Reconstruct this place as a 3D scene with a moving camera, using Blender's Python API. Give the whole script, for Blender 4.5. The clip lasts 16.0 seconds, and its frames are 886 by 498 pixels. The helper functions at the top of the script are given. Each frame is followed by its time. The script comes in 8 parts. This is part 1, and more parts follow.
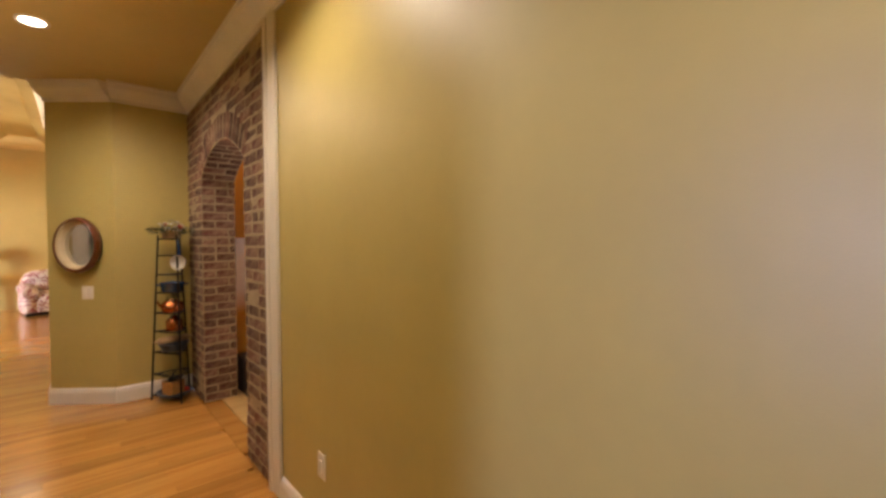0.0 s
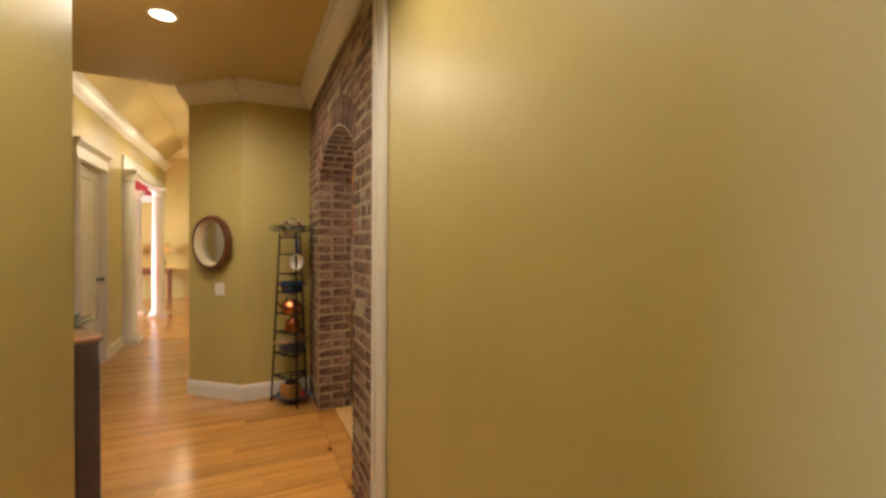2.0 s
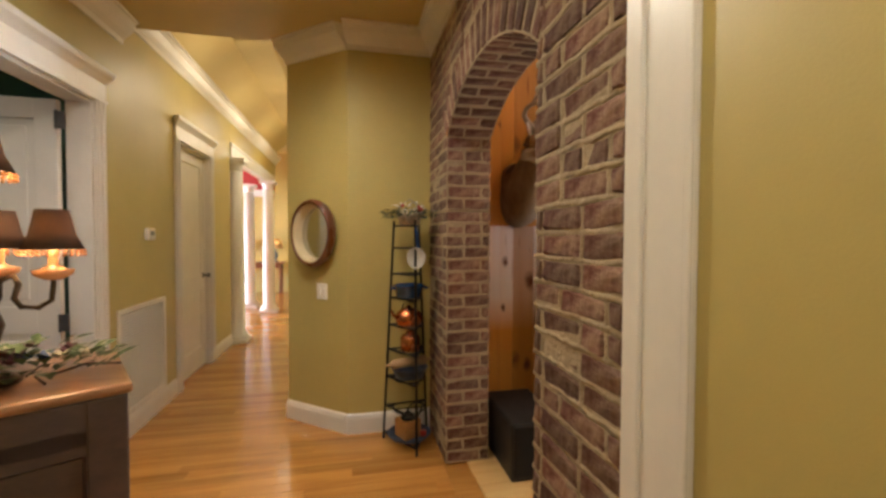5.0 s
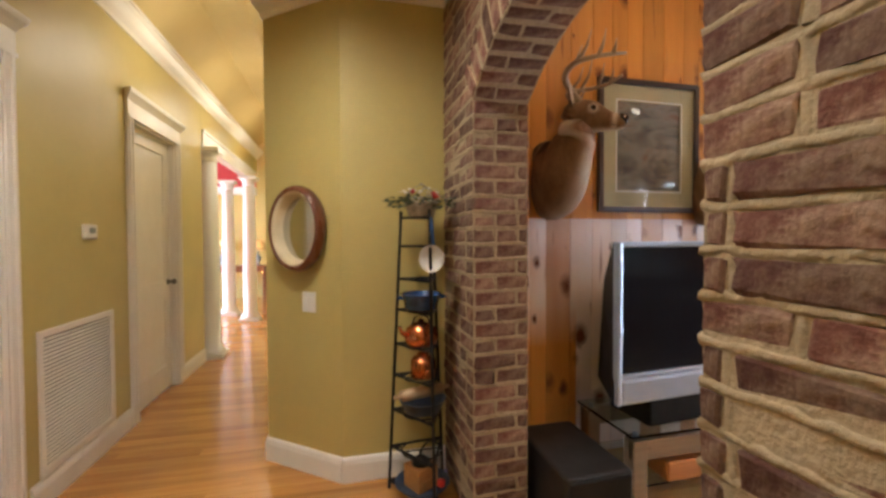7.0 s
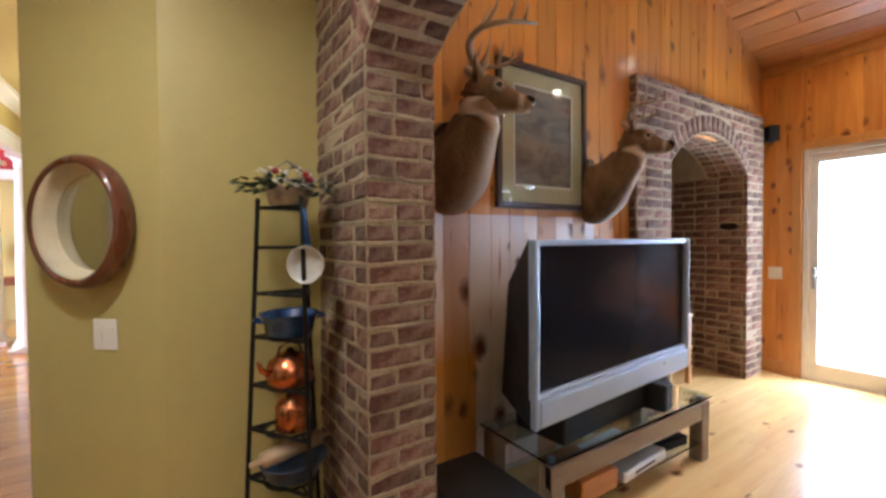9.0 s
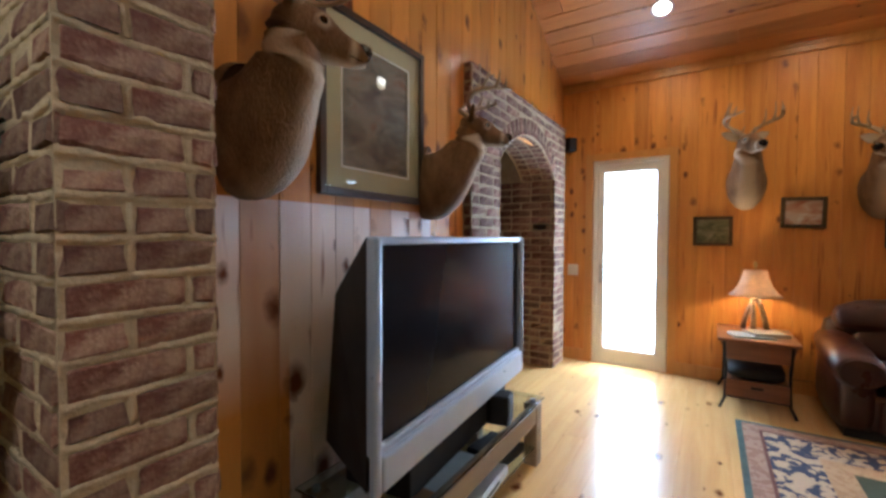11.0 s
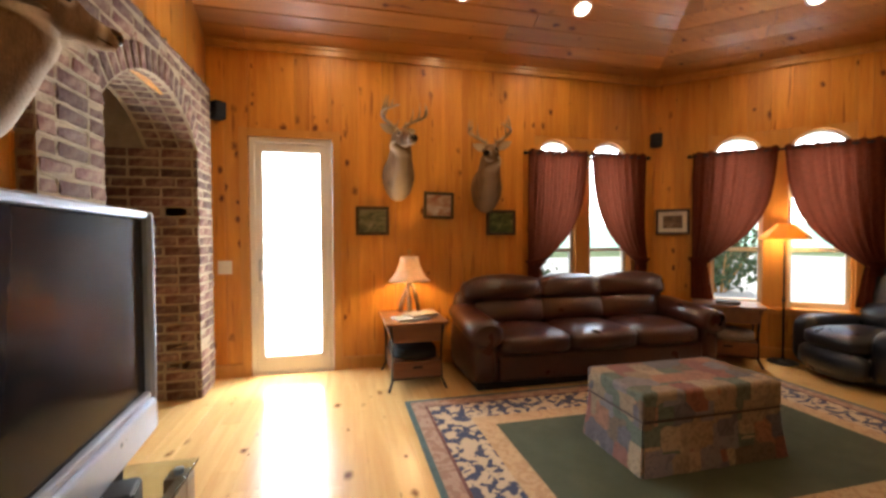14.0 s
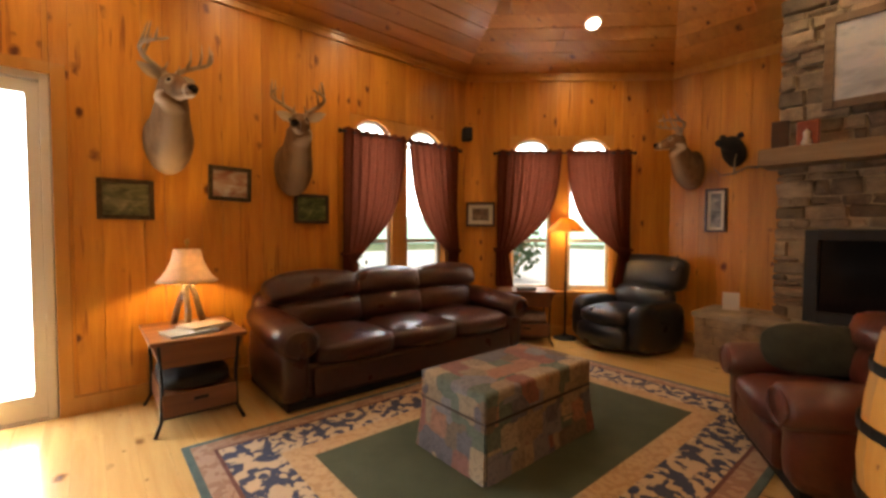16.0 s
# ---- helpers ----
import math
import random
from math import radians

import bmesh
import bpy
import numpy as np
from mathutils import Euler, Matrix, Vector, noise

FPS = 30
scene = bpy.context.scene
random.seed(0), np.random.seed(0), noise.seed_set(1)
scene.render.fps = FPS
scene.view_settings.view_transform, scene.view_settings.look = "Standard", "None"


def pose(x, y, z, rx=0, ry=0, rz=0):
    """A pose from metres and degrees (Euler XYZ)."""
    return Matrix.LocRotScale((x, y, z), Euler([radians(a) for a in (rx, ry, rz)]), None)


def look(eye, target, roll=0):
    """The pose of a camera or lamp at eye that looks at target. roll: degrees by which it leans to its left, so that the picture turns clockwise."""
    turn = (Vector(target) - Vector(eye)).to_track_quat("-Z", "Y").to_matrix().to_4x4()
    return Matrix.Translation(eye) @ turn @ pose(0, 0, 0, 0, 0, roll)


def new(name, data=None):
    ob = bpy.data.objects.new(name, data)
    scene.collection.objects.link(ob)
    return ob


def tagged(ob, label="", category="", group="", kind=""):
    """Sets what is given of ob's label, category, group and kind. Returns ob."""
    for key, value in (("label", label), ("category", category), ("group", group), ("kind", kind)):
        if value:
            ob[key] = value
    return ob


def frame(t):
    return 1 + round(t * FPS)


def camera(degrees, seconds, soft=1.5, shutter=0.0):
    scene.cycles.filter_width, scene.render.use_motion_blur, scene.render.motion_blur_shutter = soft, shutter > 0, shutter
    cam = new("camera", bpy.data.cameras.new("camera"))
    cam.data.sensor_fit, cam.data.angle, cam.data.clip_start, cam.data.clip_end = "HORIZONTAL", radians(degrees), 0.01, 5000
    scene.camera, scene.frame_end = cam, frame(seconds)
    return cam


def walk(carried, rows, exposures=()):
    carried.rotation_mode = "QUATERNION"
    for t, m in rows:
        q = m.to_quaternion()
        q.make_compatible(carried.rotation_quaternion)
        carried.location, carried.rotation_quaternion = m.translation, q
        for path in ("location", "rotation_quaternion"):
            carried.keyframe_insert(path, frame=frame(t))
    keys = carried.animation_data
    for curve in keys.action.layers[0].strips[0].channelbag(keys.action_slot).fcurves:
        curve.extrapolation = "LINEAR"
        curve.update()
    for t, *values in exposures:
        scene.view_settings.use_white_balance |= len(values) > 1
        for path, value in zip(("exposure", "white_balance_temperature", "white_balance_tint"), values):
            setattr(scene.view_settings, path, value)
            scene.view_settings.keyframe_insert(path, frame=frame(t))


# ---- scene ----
cam = camera(93.1, 16.0, 3.0)
PATH = [
    (0, (0.185, 0.587, 1.446), (1.5, 2.093, 1.405), -0.4),
    (0.5, (0.301, 0.699, 1.459), (1.49, 2.306, 1.416), -0.3),
    (1, (0.374, 0.843, 1.45), (1.454, 2.525, 1.413), 0.2),
    (1.5, (0.433, 1.005, 1.44), (1.405, 2.752, 1.409), 0.2),
    (2, (0.475, 1.171, 1.437), (1.324, 2.982, 1.408), 0.4),
    (2.5, (0.498, 1.342, 1.437), (1.232, 3.202, 1.404), 0.4),
    (3, (0.511, 1.527, 1.424), (1.16, 3.418, 1.391), 0.3),
    (3.5, (0.506, 1.738, 1.427), (1.094, 3.649, 1.383), 0.3),
    (4, (0.49, 1.923, 1.416), (1.015, 3.852, 1.375), 0.6),
    (4.5, (0.484, 2.13, 1.406), (0.944, 4.075, 1.354), 0.2),
    (5, (0.462, 2.332, 1.399), (0.89, 4.285, 1.343), 0.2),
    (5.2, (0.445, 2.414, 1.395), (0.867, 4.368, 1.34), 0.4),
    (7.3, (0.422, 3.037, 1.362), (0.941, 4.968, 1.312), -0.6),
    (7.5, (0.427, 3.085, 1.363), (1.004, 4.999, 1.303), -0.6),
    (8, (0.439, 3.222, 1.374), (1.192, 5.073, 1.293), -0.2),
    (8.2, (0.443, 3.268, 1.36), (1.267, 5.089, 1.29), -0.2),
    (10.3, (0.656, 3.743, 1.35), (2.124, 5.1, 1.294), 0.2),
    (10.5, (0.707, 3.762, 1.349), (2.234, 5.053, 1.299), 0.4),
    (11, (0.783, 3.883, 1.343), (2.468, 4.959, 1.288), 0.2),
    (11.5, (0.874, 3.945, 1.328), (2.67, 4.821, 1.252), -0.1),
    (12, (0.971, 3.985, 1.315), (2.861, 4.631, 1.221), -0.1),
    (12.5, (1.072, 4.073, 1.31), (3.033, 4.453, 1.201), -0.0),
    (13, (1.17, 4.128, 1.299), (3.165, 4.234, 1.204), 0.2),
    (13.5, (1.277, 4.157, 1.254), (3.269, 3.986, 1.195), 0.2),
    (14, (1.41, 4.153, 1.242), (3.354, 3.688, 1.191), -0.3),
    (14.5, (1.545, 4.13, 1.221), (3.403, 3.392, 1.166), -0.6),
    (15, (1.68, 4.117, 1.215), (3.432, 3.154, 1.142), -0.2),
    (15.5, (1.809, 4.113, 1.207), (3.455, 2.98, 1.124), 0.6),
    (16, (1.892, 4.068, 1.197), (3.421, 2.781, 1.119), 0.3),
]
walk(cam, [(t, look(eye, target, roll)) for t, eye, target, roll in PATH], ((0.0, 0.52, 7000, 19), (1.5, 0.56, 6700, 13), (3.0, 0.65, 6500, 10), (5.0, 0.54, 6300, 10), (8.0, 0.92, 5500, 10), (10.5, 0.40, 5000, 4), (11.5, 0.43, 5200, 5), (13.0, 0.6, 5850, 8), (16.0, 0.45, 7500, 13)))

# ---- light and sky ----
world = bpy.data.worlds.new("sky")
scene.world = world
world.use_nodes = True
_n, _l = world.node_tree.nodes, world.node_tree.links
_sky = _n.new("ShaderNodeTexSky")
_sky.sky_type, _sky.sun_disc = "NISHITA", False
_sky.sun_elevation, _sky.sun_rotation = radians(48), radians(200)
_n["Background"].inputs["Strength"].default_value = 0.15
_l.new(_sky.outputs[0], _n["Background"].inputs["Color"])
sun = new("sun", bpy.data.lights.new("sun", "SUN"))
sun.data.energy, sun.data.angle, sun.data.color = 4.5, radians(6), (1.0, 0.95, 0.88)
sun.matrix_world = look((0, 0, 20), (-6, 4, 0))


def area(name, x, y, z, tx, ty, tz, w, h, power, col=(0.86, 0.93, 1.0)):
    la = new(name, bpy.data.lights.new(name, "AREA"))
    la.data.shape, la.data.size, la.data.size_y, la.data.energy, la.data.color = "RECTANGLE", w, h, power, col
    la.matrix_world = look((x, y, z), (tx, ty, tz))
    return la


def bulb(name, x, y, z, power, col=(1.0, 0.62, 0.28), size=0.03):
    la = new(name, bpy.data.lights.new(name, "POINT"))
    la.data.energy, la.data.color, la.data.shadow_soft_size = power, col, size
    la.location = (x, y, z)
    return la


def spot(name, x, y, z, power, col=(1.0, 0.72, 0.42), deg=120):
    la = new(name, bpy.data.lights.new(name, "SPOT"))
    la.data.energy, la.data.color, la.data.shadow_soft_size = power, col, 0.06
    la.data.spot_size, la.data.spot_blend = radians(deg), 0.8
    la.location = (x, y, z)
    return la


HALL_CEILING = 2.86
# daylight through the glazed door, the two den windows and the side room
area("daylight_door", 5.58, 4.60, 1.10, 3.0, 4.60, 1.10, 0.50, 1.86, 48)
area("daylight_window", 5.64, 1.60, 1.80, 3.0, 1.60, 1.60, 1.25, 0.85, 58, (0.80, 0.90, 1.0))
area("daylight_window_bay", 4.735 + 0.10, -0.075 - 0.095, 1.80, 3.6, 0.97, 1.60, 1.25, 0.85, 58, (0.80, 0.90, 1.0))
area("daylight_side_room", -1.75, 0.70, 1.45, 1.03, 0.75, 1.55, 0.35, 1.0, 27, (0.46, 0.55, 1.0))
area("daylight_living_room", -6.3, 10.2, 1.5, 0.0, 10.2, 1.2, 2.0, 2.0, 400)
# first the recessed hall lamp; the other spots are unseen fill added for brightness
for _x, _y, _z, _p, _w in ((0.0, 4.32, HALL_CEILING, 62, 166), (0.48, 2.3, HALL_CEILING, 44, 144), (0.48, 0.2, HALL_CEILING, 32, 144), (-2.2, 4.2, HALL_CEILING, 28, 150)):
    spot("hall_lamp_and_fill", _x, _y, _z - 0.05, _p, (1.0, 0.89, 0.72), _w)
# unseen bulbs added to brighten the raised far hall
for _y in (6.7, 8.3, 9.9):
    bulb("far_hall_fill", -0.53, _y, 2.75, 7, (1.0, 0.84, 0.60), 0.2)

# ---- materials ----


def mat(name, col, rough=0.6, metal=0.0, var=0.12, scale=6.0, bump=0.0, bscale=60.0, col2=None, stretch=(1, 1, 1), rnd=0.0, spec=0.5, coat=0.0):
    m = bpy.data.materials.new(name)
    m.use_nodes = True
    N, L = m.node_tree.nodes, m.node_tree.links
    b = N["Principled BSDF"]
    b.inputs["Roughness"].default_value, b.inputs["Metallic"].default_value = rough, metal
    b.inputs["Specular IOR Level"].default_value = spec
    b.inputs["Coat Weight"].default_value = coat
    b.inputs["Coat Roughness"].default_value = 0.12
    tc = N.new("ShaderNodeTexCoord")
    mp = N.new("ShaderNodeMapping")
    mp.inputs["Scale"].default_value = stretch
    L.new(tc.outputs["Object"], mp.inputs["Vector"])
    n1 = N.new("ShaderNodeTexNoise")
    n1.inputs["Scale"].default_value, n1.inputs["Detail"].default_value = scale, 5
    n2 = N.new("ShaderNodeTexNoise")
    n2.inputs["Scale"].default_value, n2.inputs["Detail"].default_value = scale * 7, 3
    L.new(mp.outputs[0], n1.inputs["Vector"])
    L.new(mp.outputs[0], n2.inputs["Vector"])
    add = N.new("ShaderNodeMath")
    add.operation = "MULTIPLY_ADD"
    add.inputs[1].default_value = 0.35
    L.new(n2.outputs["Fac"], add.inputs[0])
    L.new(n1.outputs["Fac"], add.inputs[2])
    ramp = N.new("ShaderNodeMapRange")
    ramp.inputs["From Min"].default_value, ramp.inputs["From Max"].default_value = 0.45, 0.95
    L.new(add.outputs[0], ramp.inputs["Value"])
    mix = N.new("ShaderNodeMix")
    mix.data_type = "RGBA"
    c2 = col2 or tuple(max(0.0, c * (1 - 2.2 * var)) for c in col)
    mix.inputs["A"].default_value = (*col, 1)
    mix.inputs["B"].default_value = (*c2, 1)
    L.new(ramp.outputs[0], mix.inputs["Factor"])
    out = mix.outputs["Result"]
    if rnd:
        oi = N.new("ShaderNodeObjectInfo")
        hs = N.new("ShaderNodeHueSaturation")
        mr = N.new("ShaderNodeMapRange")
        mr.inputs["To Min"].default_value, mr.inputs["To Max"].default_value = 1 - rnd, 1 + rnd
        L.new(oi.outputs["Random"], mr.inputs["Value"])
        L.new(mr.outputs[0], hs.inputs["Value"])
        L.new(out, hs.inputs["Color"])
        out = hs.outputs["Color"]
    L.new(out, b.inputs["Base Color"])
    rr = N.new("ShaderNodeMapRange")
    rr.inputs["To Min"].default_value, rr.inputs["To Max"].default_value = max(0.02, rough - 0.08), min(1, rough + 0.1)
    L.new(n1.outputs["Fac"], rr.inputs["Value"])
    L.new(rr.outputs[0], b.inputs["Roughness"])
    if bump:
        n3 = N.new("ShaderNodeTexNoise")
        n3.inputs["Scale"].default_value, n3.inputs["Detail"].default_value = bscale, 4
        L.new(mp.outputs[0], n3.inputs["Vector"])
        bm_ = N.new("ShaderNodeBump")
        bm_.inputs["Strength"].default_value, bm_.inputs["Distance"].default_value = bump, 0.01
        L.new(n3.outputs["Fac"], bm_.inputs["Height"])
        L.new(bm_.outputs[0], b.inputs["Normal"])
    return m


def wood(name, light, dark, axis="z", rough=0.35, knots=0.0, island=False, pale=None, grain=1.0, coat=0.3, spread=0.18, streaks=0.0):
    """Sawn boards: long grain, darker year rings, knots, a tone of its own for each board."""
    m = bpy.data.materials.new(name)
    m.use_nodes = True
    N, L = m.node_tree.nodes, m.node_tree.links
    b = N["Principled BSDF"]
    b.inputs["Coat Weight"].default_value, b.inputs["Coat Roughness"].default_value = coat, 0.15

    def math_(op, a, c, d=None):
        q = N.new("ShaderNodeMath")
        q.operation = op
        for i, v in enumerate((a, c, d)):
            if v is None:
                continue
            if isinstance(v, (int, float)):
                q.inputs[i].default_value = v
            else:
                L.new(v, q.inputs[i])
        return q.outputs[0]
    geo = N.new("ShaderNodeNewGeometry")
    if island:
        rnd = geo.outputs["Random Per Island"]
    else:
        rnd = N.new("ShaderNodeObjectInfo").outputs["Random"]
    shift = N.new("ShaderNodeVectorMath")
    shift.operation = "MULTIPLY_ADD"
    comb = N.new("ShaderNodeCombineXYZ")
    for i in range(3):
        L.new(math_("MULTIPLY", rnd, (37.0, 53.0, 71.0)[i]), comb.inputs[i])
    L.new(geo.outputs["Position"], shift.inputs[0])
    shift.inputs[1].default_value = (1, 1, 1)
    L.new(comb.outputs[0], shift.inputs[2])
    mp = N.new("ShaderNodeMapping")
    mp.inputs["Scale"].default_value = {"x": (0.07, 1, 1), "y": (1, 0.07, 1), "z": (1, 1, 0.07)}[axis]
    L.new(shift.outputs[0], mp.inputs["Vector"])
    g1 = N.new("ShaderNodeTexNoise")
    g1.inputs["Scale"].default_value, g1.inputs["Detail"].default_value, g1.inputs["Distortion"].default_value = 14, 6, 0.6
    L.new(mp.outputs[0], g1.inputs["Vector"])
    g2 = N.new("ShaderNodeTexNoise")
    g2.inputs["Scale"].default_value, g2.inputs["Detail"].default_value = 110, 3
    L.new(mp.outputs[0], g2.inputs["Vector"])
    f = math_("MULTIPLY_ADD", g2.outputs["Fac"], 0.3 * grain, g1.outputs["Fac"])
    mr = N.new("ShaderNodeMapRange")
    mr.inputs["From Min"].default_value, mr.inputs["From Max"].default_value = 0.42, 0.42 + 0.62 / max(grain, 0.3)
    L.new(f, mr.inputs["Value"])
    mix = N.new("ShaderNodeMix")
    mix.data_type = "RGBA"
    mix.inputs["A"].default_value, mix.inputs["B"].default_value = (*light, 1), (*dark, 1)
    L.new(mr.outputs[0], mix.inputs["Factor"])
    col = mix.outputs["Result"]
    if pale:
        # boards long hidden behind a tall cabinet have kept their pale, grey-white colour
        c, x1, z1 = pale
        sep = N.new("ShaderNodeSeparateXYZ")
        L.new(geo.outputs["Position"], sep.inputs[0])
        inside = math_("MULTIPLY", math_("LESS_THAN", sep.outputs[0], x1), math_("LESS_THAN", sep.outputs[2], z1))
        # the pale colour gives way to amber towards the foot near the corner
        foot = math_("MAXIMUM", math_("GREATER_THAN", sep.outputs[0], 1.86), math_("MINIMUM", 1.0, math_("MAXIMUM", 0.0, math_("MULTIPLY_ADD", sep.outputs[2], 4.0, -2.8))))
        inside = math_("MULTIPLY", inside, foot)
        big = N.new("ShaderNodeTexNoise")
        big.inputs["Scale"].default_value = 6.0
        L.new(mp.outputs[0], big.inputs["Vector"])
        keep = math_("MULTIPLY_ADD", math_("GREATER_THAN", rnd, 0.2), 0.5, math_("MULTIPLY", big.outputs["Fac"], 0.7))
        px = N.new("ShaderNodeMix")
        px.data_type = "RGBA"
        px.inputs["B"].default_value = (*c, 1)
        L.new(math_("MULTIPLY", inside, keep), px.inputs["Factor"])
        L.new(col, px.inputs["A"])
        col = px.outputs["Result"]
    if knots:
        kp = N.new("ShaderNodeMapping")
        kp.inputs["Scale"].default_value = {"x": (0.6, 1, 1), "y": (1, 0.6, 1), "z": (1, 1, 0.6)}[axis]
        # a little warp, so that no two knots have one outline
        wn = N.new("ShaderNodeTexNoise")
        wn.inputs["Scale"].default_value, wn.inputs["Detail"].default_value = 22.0, 2
        L.new(shift.outputs[0], wn.inputs["Vector"])
        warp = N.new("ShaderNodeVectorMath")
        warp.operation = "MULTIPLY_ADD"
        L.new(wn.outputs["Color"], warp.inputs[0])
        warp.inputs[1].default_value = (0.035, 0.035, 0.035)
        L.new(shift.outputs[0], warp.inputs[2])
        L.new(warp.outputs[0], kp.inputs["Vector"])
        vo = N.new("ShaderNodeTexVoronoi")
        vo.inputs["Scale"].default_value, vo.inputs["Randomness"].default_value = 8.5, 1.0
        L.new(kp.outputs[0], vo.inputs["Vector"])
        sepc = N.new("ShaderNodeSeparateColor")
        L.new(vo.outputs["Color"], sepc.inputs[0])
        size = math_("MULTIPLY", math_("POWER", sepc.outputs[0], 2.3), 0.21 * knots)
        kf = N.new("ShaderNodeMapRange")
        kf.inputs["From Min"].default_value, kf.inputs["From Max"].default_value = 1.45, 0.5
        L.new(math_("DIVIDE", vo.outputs["Distance"], math_("MAXIMUM", size, 0.001)), kf.inputs["Value"])
        kx = N.new("ShaderNodeMix")
        kx.data_type = "RGBA"
        kx.inputs["B"].default_value = (dark[0] * 0.26, dark[1] * 0.17, dark[2] * 0.16, 1)
        L.new(kf.outputs[0], kx.inputs["Factor"])
        L.new(col, kx.inputs["A"])
        col = kx.outputs["Result"]
    if streaks:
        sp = N.new("ShaderNodeMapping")
        sp.inputs["Scale"].default_value = {"x": (0.09, 1, 1), "y": (1, 0.09, 1), "z": (1, 1, 0.09)}[axis]
        L.new(shift.outputs[0], sp.inputs["Vector"])
        sn = N.new("ShaderNodeTexNoise")
        sn.inputs["Scale"].default_value, sn.inputs["Detail"].default_value = 20.0, 2
        L.new(sp.outputs[0], sn.inputs["Vector"])
        sr = N.new("ShaderNodeMapRange")
        sr.inputs["From Min"].default_value, sr.inputs["From Max"].default_value, sr.inputs["To Max"].default_value = 0.66, 0.74, streaks
        L.new(sn.outputs["Fac"], sr.inputs["Value"])
        sx_ = N.new("ShaderNodeMix")
        sx_.data_type = "RGBA"
        sx_.inputs["B"].default_value = (dark[0] * 0.5, dark[1] * 0.38, dark[2] * 0.4, 1)
        L.new(sr.outputs[0], sx_.inputs["Factor"])
        L.new(col, sx_.inputs["A"])
        col = sx_.outputs["Result"]
    hs = N.new("ShaderNodeHueSaturation")
    rv = N.new("ShaderNodeMapRange")
    rv.inputs["To Min"].default_value, rv.inputs["To Max"].default_value = 1 - spread, 1 + spread
    L.new(rnd, rv.inputs["Value"])
    L.new(rv.outputs[0], hs.inputs["Value"])
    L.new(col, hs.inputs["Color"])
    L.new(hs.outputs["Color"], b.inputs["Base Color"])
    rr = N.new("ShaderNodeMapRange")
    rr.inputs["To Min"].default_value, rr.inputs["To Max"].default_value = rough - 0.06, rough + 0.12
    L.new(g1.outputs["Fac"], rr.inputs["Value"])
    L.new(rr.outputs[0], b.inputs["Roughness"])
    bp = N.new("ShaderNodeBump")
    bp.inputs["Strength"].default_value, bp.inputs["Distance"].default_value = 0.12, 0.004
    L.new(f, bp.inputs["Height"])
    L.new(bp.outputs[0], b.inputs["Normal"])
    return m


def glow(name, col, strength, base=None):
    m = bpy.data.materials.new(name)
    m.use_nodes = True
    b = m.node_tree.nodes["Principled BSDF"]
    b.inputs["Base Color"].default_value = (*(base or col), 1)
    b.inputs["Emission Color"].default_value, b.inputs["Emission Strength"].default_value = (*col, 1), strength
    return m


def glass(name, tint=(0.95, 0.98, 0.98)):
    m = bpy.data.materials.new(name)
    m.use_nodes = True
    b = m.node_tree.nodes["Principled BSDF"]
    b.inputs["Base Color"].default_value = (*tint, 1)
    b.inputs["Roughness"].default_value, b.inputs["Transmission Weight"].default_value, b.inputs["IOR"].default_value = 0.02, 1.0, 1.3
    return m


def cloth_light(name, col, trans=0.5):
    """Thin fabric that lets some light through."""
    m = mat(name, col, 0.9, 0, 0.15, 30, 0.2, 300)
    N, L = m.node_tree.nodes, m.node_tree.links
    tr = N.new("ShaderNodeBsdfTranslucent")
    tr.inputs["Color"].default_value = (*col, 1)
    ms = N.new("ShaderNodeMixShader")
    ms.inputs[0].default_value = trans
    L.new(N["Principled BSDF"].outputs[0], ms.inputs[1])
    L.new(tr.outputs[0], ms.inputs[2])
    L.new(ms.outputs[0], N["Material Output"].inputs["Surface"])
    return m


M_YELLOW = mat("yellow_wall_paint", (0.52, 0.42, 0.14), 0.42, 0, 0.05, 2.5, 0.06, 180)
M_YELLOW.node_tree.nodes["Principled BSDF"].inputs["Coat Weight"].default_value = 0.6
M_YELLOW.node_tree.nodes["Principled BSDF"].inputs["Coat Roughness"].default_value = 0.52
M_CEIL = mat("ceiling_paint", (0.60, 0.47, 0.20), 0.7, 0, 0.04, 2.0, 0.05, 150)
M_WHITE = mat("white_trim_paint", (0.78, 0.74, 0.68), 0.35, 0, 0.04, 5, 0.03, 90)
M_GREEN = mat("green_wall_paint", (0.06, 0.16, 0.11), 0.6, 0, 0.06, 3)
M_RED = mat("red_wall_paint", (0.42, 0.03, 0.035), 0.6, 0, 0.06, 3)
M_OAK = wood("oak_floor", (0.62, 0.31, 0.075), (0.36, 0.145, 0.030), "x", 0.2, 0.0, False, None, 1.1, 0.5, 0.17)
M_PINE_W = wood("pine_wall_boards", (0.67, 0.30, 0.042), (0.44, 0.14, 0.014), "z", 0.4, 1.15, False, None, 1.1, 0.25, 0.13, 0.75)
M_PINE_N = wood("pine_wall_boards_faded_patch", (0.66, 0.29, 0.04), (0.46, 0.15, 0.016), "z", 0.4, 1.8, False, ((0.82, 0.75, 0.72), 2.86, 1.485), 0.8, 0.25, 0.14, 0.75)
M_PINE_C = wood("pine_ceiling_boards", (0.50, 0.20, 0.034), (0.30, 0.095, 0.016), "y", 0.42, 1.0, True, None, 0.8, 0.2, 0.2, 0.8)
M_PINE_F = wood("pine_floor_boards", (0.74, 0.50, 0.21), (0.54, 0.30, 0.10), "x", 0.2, 1.05, False, None, 0.9, 0.5, 0.09)
